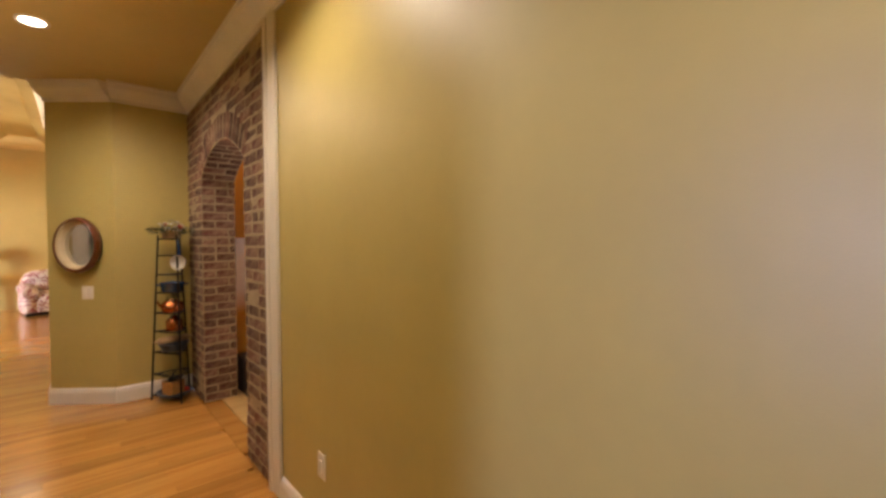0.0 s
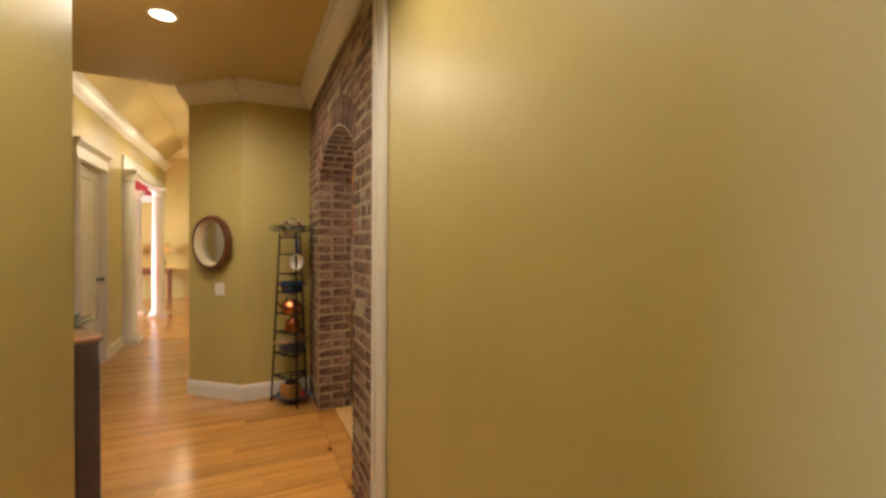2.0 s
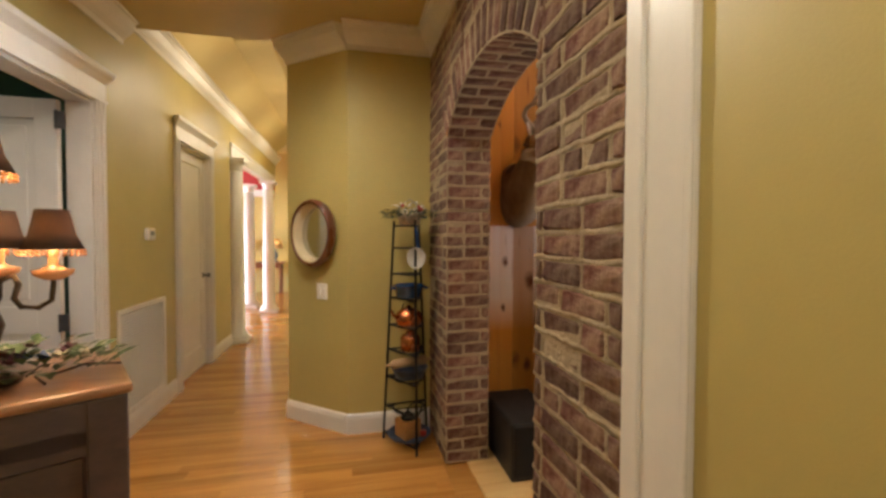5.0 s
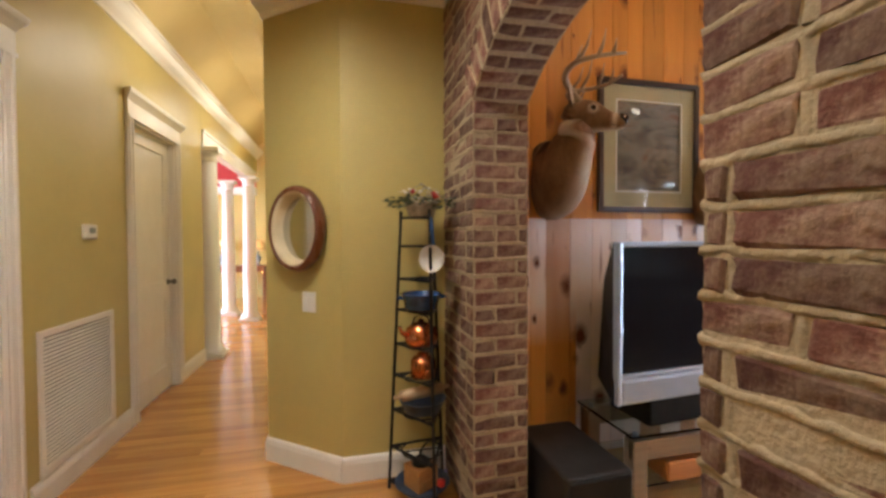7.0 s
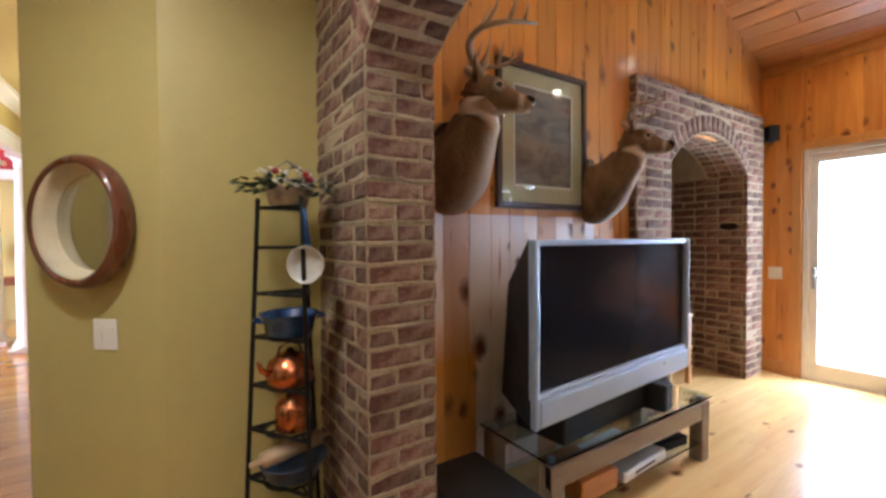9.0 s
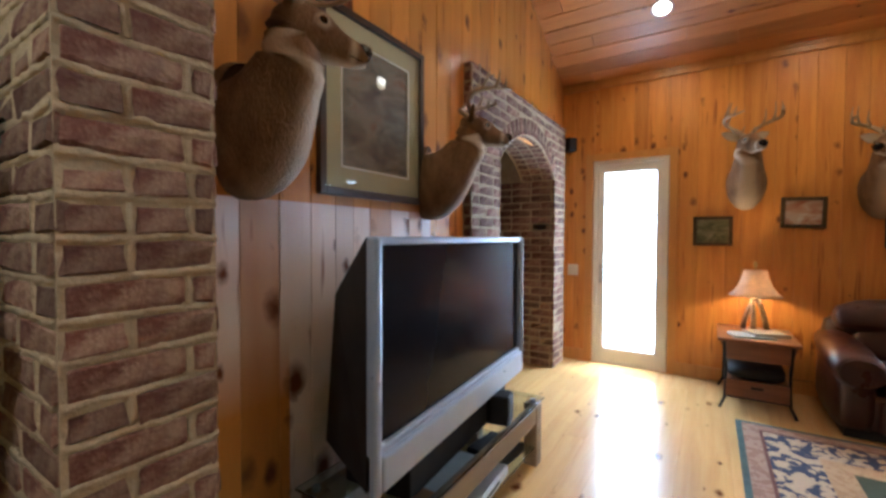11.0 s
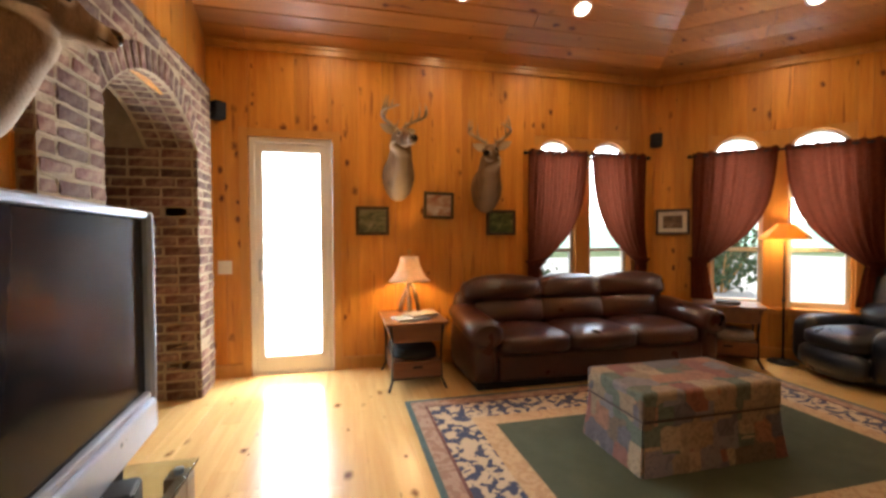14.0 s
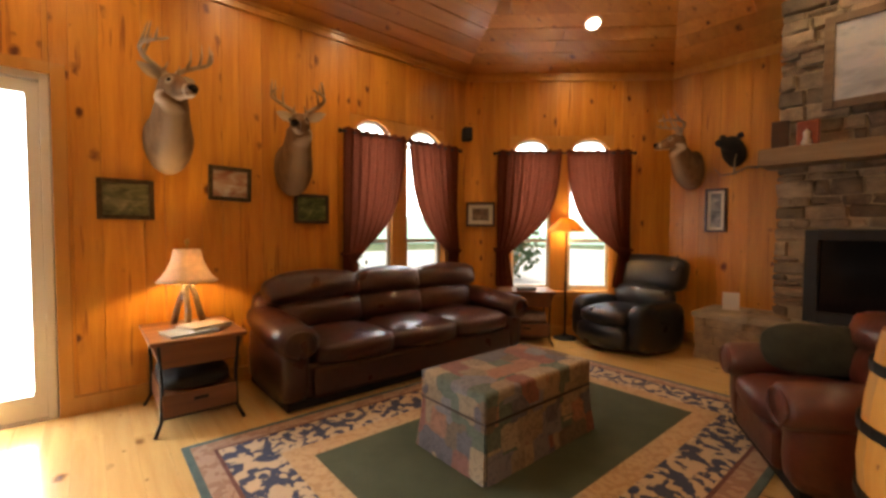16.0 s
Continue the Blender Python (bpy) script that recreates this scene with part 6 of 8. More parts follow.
for sx in (-1, 1):
    tube(bm, [(0, -0.005, 0), (sx * 0.06, -0.08, 0.0), (sx * 0.15, -0.16, -0.06), (sx * 0.24, -0.25, -0.08), (sx * 0.27, -0.34, -0.02)], 0.014, 8, 0.004)
    tube(bm, [(sx * 0.15, -0.16, -0.06), (sx * 0.14, -0.2, 0.05), (sx * 0.12, -0.22, 0.12)], 0.01, 6, 0.003)
part("tines", bm, M_ANTLER, at, "", True)
bk = base("wooden_plaque", 2.80, -0.42, 1.92, 8, "dark bark-edged wooden block on the mantel", "plaque")
part("block", B(-0.06, -0.03, 0.0, 0.06, 0.03, 0.23, bev=0.008), M_DARKF, bk)
rb = base("decorative_box", 2.62, -0.42, 1.92, 0, "small reddish box with a pale figure on the mantel", "box")
part("box_body", B(-0.07, -0.03, 0.0, 0.07, 0.03, 0.2, bev=0.006), mat("terracotta_paint", (0.28, 0.06, 0.02), 0.6, 0, 0.2, 20), rb)
bm = bmesh.new()
lathe(bm, [(0.03, 0), (0.035, 0.02), (0.02, 0.06), (0.025, 0.1), (0.0, 0.13)], 14, Matrix.Translation((0.0, 0.055, 0)))
part("figure", bm, M_PAPER, rb, "pale round figure", True)
cd = base("white_card", 3.20, -0.72, 0.455, 25, "small white card standing on the hearth", "card")
part("sheet", B(-0.07, -0.012, 0, 0.07, 0.0, 0.17, bev=0.003), M_PAPER, cd)
ha = base("shed_antler", 2.86, -0.48, 0.456, 0, "shed antler lying on the stone hearth", "antler")
bm = bmesh.new()
tube(bm, [(-0.17, 0.02, 0.014), (-0.06, 0.05, 0.05), (0.06, 0.03, 0.06), (0.17, -0.03, 0.015)], 0.014, 8, 0.006)
tube(bm, [(-0.05, 0.05, 0.05), (-0.02, -0.02, 0.06), (0.0, -0.08, 0.02)], 0.01, 6, 0.004)
tube(bm, [(0.05, 0.03, 0.06), (0.08, 0.05, 0.08), (0.12, 0.07, 0.06)], 0.01, 6, 0.004)
part("beam", bm, M_ANTLER, ha, "", True)

# copper urn on a little wooden stand in the niche
M_COPPER = mat("copper", (0.62, 0.22, 0.09), 0.25, 1.0, 0.2, 8, 0.1, 30)
sd = base("wooden_stand", 4.30, 5.62, 0, 0, "small two-tier wooden plant stand in the niche", "stand")
M_HONEY = wood("honey_pine", (0.42, 0.21, 0.06), (0.28, 0.12, 0.035), "z", 0.4)
for z in (0.32, 0.62):
    part("shelf", B(-0.2, -0.16, z, 0.2, 0.16, z + 0.03, bev=0.006), M_HONEY, sd)
for sx in (-1, 1):
    for sy in (-1, 1):
        part("leg", B(sx * 0.17 - 0.02, sy * 0.13 - 0.02, 0, sx * 0.17 + 0.02, sy * 0.13 + 0.02, 0.62, bev=0.004), M_HONEY, sd)
ur = base("copper_urn", 4.30, 5.62, 0.65, 0, "tall polished copper urn on the wooden stand", "urn")
bm = bmesh.new()
lathe(bm, [(0.11, 0.0), (0.12, 0.01), (0.115, 0.03), (0.13, 0.05), (0.135, 0.40), (0.13, 0.43), (0.115, 0.46), (0.12, 0.47), (0.09, 0.53), (0.05, 0.57), (0.03, 0.60), (0.035, 0.62), (0.0, 0.64)], 28)
part("vessel", bm, M_COPPER, ur, "", True)
for sx in (-1, 1):
    bm = bmesh.new()
    tube(bm, [(sx * 0.135, 0, 0.34), (sx * 0.18, 0, 0.32), (sx * 0.18, 0, 0.24), (sx * 0.135, 0, 0.22)], 0.008)
    part("handle", bm, M_COPPER, ur)
kt = base("copper_pot", 4.28, 5.60, 0.35, 0, "small copper pot on the lower shelf of the stand", "pot")
bm = bmesh.new()
lathe(bm, [(0.07, 0.0), (0.10, 0.03), (0.105, 0.09), (0.08, 0.13), (0.085, 0.14), (0.03, 0.16), (0.0, 0.17)], 24)
part("vessel", bm, M_COPPER, kt, "", True)

# ---- hall: doors, columns, fittings ----
def panel_door(name, w, h, mt, label):
    """A leaf with two recessed panels; hinge edge at x 0, face towards -y."""
    d = new(name)
    tagged(d, label, "door", "", "structure")
    t = 0.04
    bm = bmesh.new()
    sw = 0.115
    for x0, x1 in ((0, sw), (w - sw, w)):
        box(bm, x0, 0, 0, x1, t, h, 0.003)
    for z0, z1 in ((0, 0.22), (0.82, 0.98), (h - 0.12, h)):
        box(bm, sw - 0.002, 0, z0, w - sw + 0.002, t, z1, 0.003)
    part("stile_frame", bm, mt, d)
    for z0, z1 in ((0.22, 0.82), (0.98, h - 0.12)):
        bm = bmesh.new()
        box(bm, sw - 0.004, 0.012, z0 - 0.004, w - sw + 0.004, t - 0.012, z1 + 0.004)
        box(bm, sw + 0.04, 0.006, z0 + 0.04, w - sw - 0.04, t - 0.006, z1 - 0.04, 0.006)
        part("door_panel", bm, mt, d)
    return d


def casing(name, y0, y1, top, label):
    """White casing with an entablature head, on the hall's west wall."""
    c = new(name)
    tagged(c, label, "trim", "", "structure")
    x = HW
    for a, b in ((y0 - 0.10, y0), (y1, y1 + 0.10)):
        bm = bmesh.new()
        box(bm, x + 0.001, a, 0, x + 0.022, b, top, 0.004)
        box(bm, x + 0.02, a + 0.015, 0.15, x + 0.030, a + 0.035, top, 0.003)
        box(bm, x + 0.02, b - 0.035, 0.15, x + 0.030, b - 0.015, top, 0.003)
        part("side_casing", bm, M_WHITE, c)
    bm = bmesh.new()
    prof = [(0, 0), (0.028, 0), (0.028, 0.02), (0.022, 0.025), (0.022, 0.12), (0.04, 0.15), (0.055, 0.17), (0.06, 0.19), (0.06, 0.20), (0, 0.20)]
    a = [bm.verts.new((x + 0.001 + o, y0 - 0.10 - max(0, o - 0.022), top + u)) for o, u in prof]
    b = [bm.verts.new((x + 0.001 + o, y1 + 0.10 + max(0, o - 0.022), top + u)) for o, u in prof]
    for i in range(len(prof)):
        j = (i + 1) % len(prof)
        bm.faces.new((a[i], a[j], b[j], b[i]))
    bm.faces.new(a)
    bm.faces.new(b[::-1])
    bmesh.ops.recalc_face_normals(bm, faces=bm.faces[:])
    part("head_casing", bm, M_WHITE, c)
    bm = bmesh.new()
    box(bm, x - 0.13, y0 - 0.001, 0, x + 0.002, y0 + 0.02, top)
    box(bm, x - 0.13, y1 - 0.02, 0, x + 0.002, y1 + 0.001, top)
    box(bm, x - 0.13, y0, top - 0.02, x + 0.002, y1, top + 0.001)
    part("jamb", bm, M_WHITE, c)
    return c


casing("trim_door_1", 4.42, 5.28, 2.22, "white door casing with a moulded head")
casing("trim_door_2", 6.56, 7.40, 2.26, "white door casing with a moulded head")
M_STEEL = mat("dark_steel", (0.16, 0.155, 0.15), 0.4, 0.9, 0.1, 20)
d1 = panel_door("door_2", 0.80, 2.18, M_WHITE, "white panelled door standing open into the side room")
d1.matrix_world = Matrix.Translation((HW - 0.14, 5.20, 0.01)) @ Matrix(((-1, 0, 0, 0), (0, 1, 0, 0), (0, 0, 1, 0), (0, 0, 0, 1)))
for z in (0.88, 1.46, 2.06):
    bm = bmesh.new()
    box(bm, -0.045, -0.012, z - 0.05, 0.0, 0.002, z + 0.05, 0.002)
    tube(bm, [(-0.004, -0.012, z - 0.052), (-0.004, -0.012, z + 0.052)], 0.009, 8)
    part("hinge", bm, M_STEEL, d1, "dark steel hinge")
d2 = panel_door("door_3", 0.80, 2.23, M_WHITE, "closed white two-panel door in the hall")
d2.matrix_world = Matrix.Translation((HW - 0.045, 6.58, 0.01)) @ Matrix(((0, -1, 0, 0), (1, 0, 0, 0), (0, 0, 1, 0), (0, 0, 0, 1)))
bm = bmesh.new()
lathe(bm, [(0.028, 0.0), (0.028, 0.008), (0.012, 0.012), (0.012, 0.035), (0.026, 0.045), (0.028, 0.058), (0.018, 0.07), (0.0, 0.072)], 18, Matrix.Translation((0.74, 0, 0.97)) @ Matrix.Rotation(radians(90), 4, "X"))
part("door_knob", bm, M_STEEL, d2, "satin metal door knob", True)

# the vent grille
vt = new("wall_vent")
tagged(vt, "white louvred return-air grille low on the wall", "vent")
bm = bmesh.new()
V0, V1, VZ0, VZ1 = 5.50, 6.23, 0.15, 0.90
vt.matrix_world = Matrix(((0, -1, 0, HW), (1, 0, 0, V0), (0, 0, 1, VZ0), (0, 0, 0, 1)))
frame_box(bm, 0, 0, V1 - V0, VZ1 - VZ0, 0.035, -0.014, -0.0005, 0.003)
part("frame", bm, M_WHITE, vt)
# grey sheet whose colour gives the shade between the slats
part("backing", B(0.03, -0.002, 0.03, V1 - V0 - 0.03, -0.0005, VZ1 - VZ0 - 0.03), mat("vent_shadow", (0.30, 0.29, 0.26), 0.8), vt, "grey sheet standing in for the shade behind the slats")
for k in range(32):
    z = 0.045 + k * 0.0212
    bm = bmesh.new()
    box(bm, 0.034, -0.0105, z - 0.0012, V1 - V0 - 0.034, -0.0025, z + 0.0012)
    for v in bm.verts:
        if v.co.y < -0.006:
            v.co.z -= 0.007
    part("slat", bm, M_WHITE, vt)

M_HWEST = Matrix(((0, -1, 0, HW), (1, 0, 0, 0), (0, 0, 1, 0), (0, 0, 0, 1)))
th = new("thermostat")
th.matrix_world = M_HWEST @ Matrix.Translation((5.965, 0, 1.415))
tagged(th, "small white thermostat on the yellow wall", "thermostat")
part("case", B(-0.06, -0.03, -0.045, 0.06, -0.0005, 0.045, bev=0.008), M_WHITE, th)
part("display", B(-0.03, -0.032, -0.01, 0.03, -0.029, 0.025), mat("lcd_grey", (0.28, 0.3, 0.26), 0.3), th, "grey display")

# chamfer wall: mirror and switch
CL = math.hypot(C2[0] - C1[0], C2[1] - C1[1])
cd_ = ((C2[0] - C1[0]) / CL, (C2[1] - C1[1]) / CL)
M_CH = Matrix(((cd_[0], -cd_[1], 0, C1[0]), (cd_[1], cd_[0], 0, C1[1]), (0, 0, 1, 0), (0, 0, 0, 1)))
mi = new("wall_mirror")
mi.matrix_world = M_CH @ Matrix.Translation((0.302, 0, 1.425)) @ Matrix.Diagonal((0.82, 0.9, 1.03, 1)) @ Matrix.Rotation(radians(90), 4, "X")
tagged(mi, "oval mirror in a deep dark wooden hoop frame", "mirror")
bm = bmesh.new()
lathe(bm, [(0.205, 0.002), (0.222, 0.002), (0.233, 0.012), (0.240, 0.032), (0.241, 0.055), (0.236, 0.078), (0.226, 0.094), (0.214, 0.099), (0.207, 0.094), (0.206, 0.085), (0.206, 0.03)], 56)
part("frame", bm, wood("mahogany", (0.16, 0.045, 0.016), (0.07, 0.019, 0.008), "z", 0.25, 0, False, None, 1, 0.5, 0.05), mi, "dark varnished rounded wooden rim", True)
bm = bmesh.new()
lathe(bm, [(0.203, 0.088), (0.206, 0.086), (0.206, 0.004), (0.176, 0.004), (0.176, 0.016), (0.184, 0.022), (0.194, 0.05)], 56)
part("inner_ring", bm, mat("cream_paint", (0.66, 0.55, 0.36), 0.5, 0, 0.08, 12), mi, "cream painted inner ring", True)
bm = bmesh.new()
lathe(bm, [(0.0, 0.007), (0.178, 0.007), (0.178, 0.010), (0.0, 0.010)], 56)
part("mirror_glass", bm, mat("mirror_silver", (0.62, 0.63, 0.60), 0.03, 1.0, 0.01, 3), mi, "clear mirror glass")
wall_plate(M_CH, 0.348, 1.0, 0.10, 0.118, "white switch plate under the oval mirror", 2)
ol_ = wall_plate(Matrix(((0, 1, 0, BX), (-1, 0, 0, 0), (0, 0, 1, 0), (0, 0, 0, 1))), -2.42, 0.40, 0.075, 0.118, "white outlet plate low on the yellow wall", 1)

# columns and the beam over them
M_COL = mat("column_paint", (0.80, 0.79, 0.78), 0.4, 0, 0.03, 6)


def column(x, y, h, r):
    c = base("column", x, y, 0, 0, "smooth white round column with a square base", "column", "hall columns")
    part("plinth", B(-r * 1.5, -r * 1.5, 0, r * 1.5, r * 1.5, 0.05, bev=0.004), M_COL, c)
    bm = bmesh.new()
    lathe(bm, [(r * 1.4, 0.05), (r * 1.42, 0.075), (r * 1.35, 0.10), (r * 1.12, 0.115), (r * 1.15, 0.135), (r, 0.15), (r * 1.0, h * 0.35), (r * 0.84, h - 0.16)], 28)
    part("shaft", bm, M_COL, c, "", True)
    bm = bmesh.new()
    lathe(bm, [(r * 0.84, h - 0.16), (r * 0.95, h - 0.15), (r * 0.86, h - 0.13), (r * 0.86, h - 0.09), (r * 1.2, h - 0.05)], 28)
    part("capital", bm, M_COL, c, "", True)
    part("abacus", B(-r * 1.3, -r * 1.3, h - 0.05, r * 1.3, r * 1.3, h, bev=0.004), M_COL, c)
    return c


CH = 2.42
column(-1.03, 8.36, CH, 0.105)
column(-1.03, 10.62, CH, 0.105)
column(-1.50, 11.25, CH, 0.105)
bm = bmesh.new()
box(bm, -1.15, 8.224, CH, -1.04, 11.4, CH + 0.16, 0.006)
box(bm, -1.17, 8.224, CH + 0.15, -1.03, 11.4, CH + 0.19, 0.006)
tagged(part("beam_columns", bm, M_COL), "white beam resting on the columns", "beam", "", "structure")
slab("wall_over_columns", [(HW - 0.12, 8.224), (HW, 8.224), (HW, 11.6), (HW - 0.12, 11.6)], CH + 0.19, 3.49, M_YELLOW, "yellow wall above the column beam", "wall")
slab("trim_red_frieze", [(-5.0, 12.2), (-1.2, 12.2), (-1.2, 12.3), (-5.0, 12.3)], 2.42, 2.95, M_RED, "deep red painted frieze of the dining room", "trim")
slab("beam_dining", [(-5.0, 12.15), (-1.2, 12.15), (-1.2, 12.35), (-5.0, 12.35)], 2.28, 2.42, M_COL, "white beam of the dining room", "beam")

# living room glimpses
M_FLORAL = rug_band("floral_chintz", (0.66, 0.58, 0.52), (0.30, 0.10, 0.13), 16, 0.52)
fc = sofa("armchair", -0.25, 12.6, 10, 0.95, 1, M_FLORAL, "floral chintz armchair in the living room")
ct = base("console_table", -1.75, 13.25, 0, 0, "dark console table against the living room wall", "table")
part("tabletop", B(-0.6, -0.2, 0.74, 0.6, 0.2, 0.78, bev=0.005), M_WALNUT, ct)
part("apron", B(-0.55, -0.17, 0.64, 0.55, 0.17, 0.742), M_WALNUT, ct)
for sx in (-1, 1):
    for sy in (-1, 1):
        part("leg", B(sx * 0.53 - 0.025, sy * 0.15 - 0.025, 0, sx * 0.53 + 0.025, sy * 0.15 + 0.025, 0.65, bev=0.004), M_WALNUT, ct)


def living_lamp(x, y, z):
    l = base("table_lamp", x, y, z, 0, "lit table lamp with a pale pleated shade", "lamp", "living room lamps")
    bm = bmesh.new()
    lathe(bm, [(0.07, 0), (0.07, 0.02), (0.03, 0.04), (0.06, 0.12), (0.065, 0.18), (0.02, 0.26), (0.012, 0.36)], 20)
    part("lamp_base", bm, mat("blue_white_glaze", (0.25, 0.33, 0.42), 0.15, 0, 0.4, 20), l, "glazed ceramic base", True)
    bm = bmesh.new()
    lathe(bm, [(0.19, 0.33), (0.11, 0.57), (0.108, 0.57), (0.187, 0.332)], 24)
    part("shade", bm, cloth_light("pale_shade", (0.85, 0.72, 0.5), 0.6), l, "pale fabric shade", True)
    bulb("living_lamp_light", x, y, z + 0.45, 12)


living_lamp(-1.35, 13.25, 0.78)
living_lamp(-2.1, 13.25, 0.78)
st2 = base("side_table", 0.45, 13.2, 0, 0, "small round side table beside the chintz chair", "table")
bm = bmesh.new()
lathe(bm, [(0.25, 0.60), (0.26, 0.62), (0.25, 0.64), (0.0, 0.64)], 24)
part("tabletop", bm, M_WALNUT, st2, "", True)
bm = bmesh.new()
lathe(bm, [(0.18, 0), (0.17, 0.03), (0.03, 0.06), (0.04, 0.3), (0.025, 0.6)], 16)
part("pedestal", bm, M_WALNUT, st2, "", True)
living_lamp(0.45, 13.2, 0.64)

# chest in the widened hall
CHX, CHY, CW, CDP, CHH = -0.14, 3.67, 0.92, 0.50, 0.985
M_CHEST = wood("dark_walnut", (0.075, 0.046, 0.040), (0.035, 0.022, 0.020), "x", 0.33, 0.3, False, None, 1.2, 0.4, 0.06)
M_CHTOP = wood("walnut_top", (0.30, 0.14, 0.055), (0.17, 0.07, 0.03), "x", 0.28, 0.2, False, None, 1.0, 0.5, 0.05)
ch = base("chest_of_drawers", CHX, CHY, 0, 30, "dark walnut chest with recessed panels and a brown top", "chest")
part("carcass", B(-CW + 0.03, 0.03, 0.04, -0.03, CDP - 0.02, CHH - 0.04), M_CHEST, ch)
for x0, x1 in ((-CW + 0.01, -CW + 0.10), (-0.105, -0.012)):
    part("post", B(x0, 0.008, 0, x1, 0.06, CHH - 0.03, bev=0.006), M_CHEST, ch)
    part("post", B(x0, CDP - 0.06, 0, x1, CDP - 0.008, CHH - 0.03, bev=0.006), M_CHEST, ch)
zs = [0.06, 0.335, 0.62, 0.85]
for i, z in enumerate(zs + [CHH - 0.03]):
    if i < 4:
        part("rail", B(-CW + 0.09, 0.012, z - 0.045, -0.10, 0.05, z + 0.03, bev=0.004), M_CHEST, ch)
part("rail", B(-CW + 0.09, 0.012, 0.83, -0.10, 0.05, CHH - 0.03, bev=0.004), M_CHEST, ch)
for a, b in zip(zs, zs[1:]):
    part("drawer_panel", B(-CW + 0.10, 0.022, a + 0.035, -0.11, 0.04, b - 0.05, bev=0.004), M_CHEST, ch)
part("side_rail", B(-0.05, 0.05, 0.0, -0.014, CDP - 0.05, CHH - 0.03, bev=0.004), M_CHEST, ch)
part("chest_top", B(-CW, 0.0, CHH - 0.03, 0.0, CDP, CHH, bev=0.012), M_CHTOP, ch, "brown varnished top with a rounded edge")

# candelabra lamp
M_BRONZE = mat("aged_bronze", (0.09, 0.055, 0.03), 0.35, 0.8, 0.3, 12, 0.2, 60)
M_DSHADE = cloth_light("dark_silk", (0.11, 0.072, 0.05), 0.62)
M_BEAD = mat("amber_beads", (0.75, 0.33, 0.14), 0.15, 0, 0.2, 30)
LX, LY = -0.545, 3.73
cl = base("candelabra_lamp", LX, LY, CHH, 0, "lit bronze candelabra lamp with dark beaded shades", "lamp")
bm = bmesh.new()
lathe(bm, [(0.09, 0), (0.09, 0.015), (0.05, 0.03), (0.03, 0.06), (0.04, 0.10), (0.055, 0.16), (0.04, 0.21), (0.022, 0.24), (0.03, 0.26), (0.02, 0.29), (0.025, 0.40), (0.032, 0.43), (0.02, 0.47), (0.012, 0.55)], 20)
part("column", bm, M_BRONZE, cl, "turned bronze column", True)


def shade_at(x, y, z, s):
    bm = bmesh.new()
    lathe(bm, [(0.085 * s, 0.0), (0.062 * s, 0.05 * s), (0.05 * s, 0.11 * s), (0.045 * s, 0.135 * s), (0.043 * s, 0.135 * s), (0.048 * s, 0.11 * s), (0.060 * s, 0.05 * s), (0.083 * s, 0.001)], 20, Matrix.Translation((x, y, z)))
    sh = part("shade", bm, M_DSHADE, cl, "dark pleated silk shade", True)
    bm = bmesh.new()
    for k in range(26):
        a = 2 * math.pi * k / 26
        for j in range(2):
            bmesh.ops.create_icosphere(bm, subdivisions=1, radius=0.006 * s, matrix=Matrix.Translation((x + 0.085 * s * math.cos(a), y + 0.085 * s * math.sin(a), z - 0.006 - 0.012 * j * s)))
    part("bead_fringe", bm, M_BEAD, sh, "amber glass bead fringe", True)
    bm = bmesh.new()
    lathe(bm, [(0.0, 0.02), (0.012, 0.03), (0.014, 0.06), (0.0, 0.09)], 10, Matrix.Translation((x, y, z)))
    b_ = part("light_bulb", bm, M_BULB, cl, "glowing flame bulb", True)
    b_.visible_shadow = False
    bulb("candelabra_light", LX + x, LY + y, CHH + z + 0.06, 3.6)


M_BULB = glow("flame_bulb", (1.0, 0.75, 0.45), 18.0)
shade_at(0, 0, 0.59, 1.0)
for k in range(4):
    a = radians(18 + 90 * k)
    dx, dy = math.cos(a), math.sin(a)
    bm = bmesh.new()
    pts = [(dx * r, dy * r, z) for r, z in ((0.02, 0.24), (0.05, 0.29), (0.075, 0.30), (0.085, 0.275), (0.075, 0.235), (0.09, 0.21), (0.125, 0.205), (0.155, 0.225), (0.16, 0.27), (0.16, 0.30))]
    tube(bm, pts, 0.009, 8, 0.007)
    arm = part("arm", bm, M_BRONZE, cl, "scrolled bronze arm", True)
    bm = bmesh.new()
    lathe(bm, [(0.02, 0.285), (0.045, 0.30), (0.05, 0.315), (0.03, 0.318), (0.012, 0.33), (0.012, 0.38)], 16, Matrix.Translation((dx * 0.16, dy * 0.16, 0)))
    part("cup", bm, M_BEAD, arm, "amber glass candle cup", True)
    shade_at(dx * 0.16, dy * 0.16, 0.375, 0.86)

# greenery at the lamp's foot
M_LEAF = mat("dusty_leaf", (0.12, 0.17, 0.06), 0.6, 0, 0.35, 8)
fa = base("flower_arrangement", -0.46, 3.77, CHH, 0, "silk greenery with pale and plum flowers round the lamp", "flowers")
rf = random.Random(8)
bm = bmesh.new()
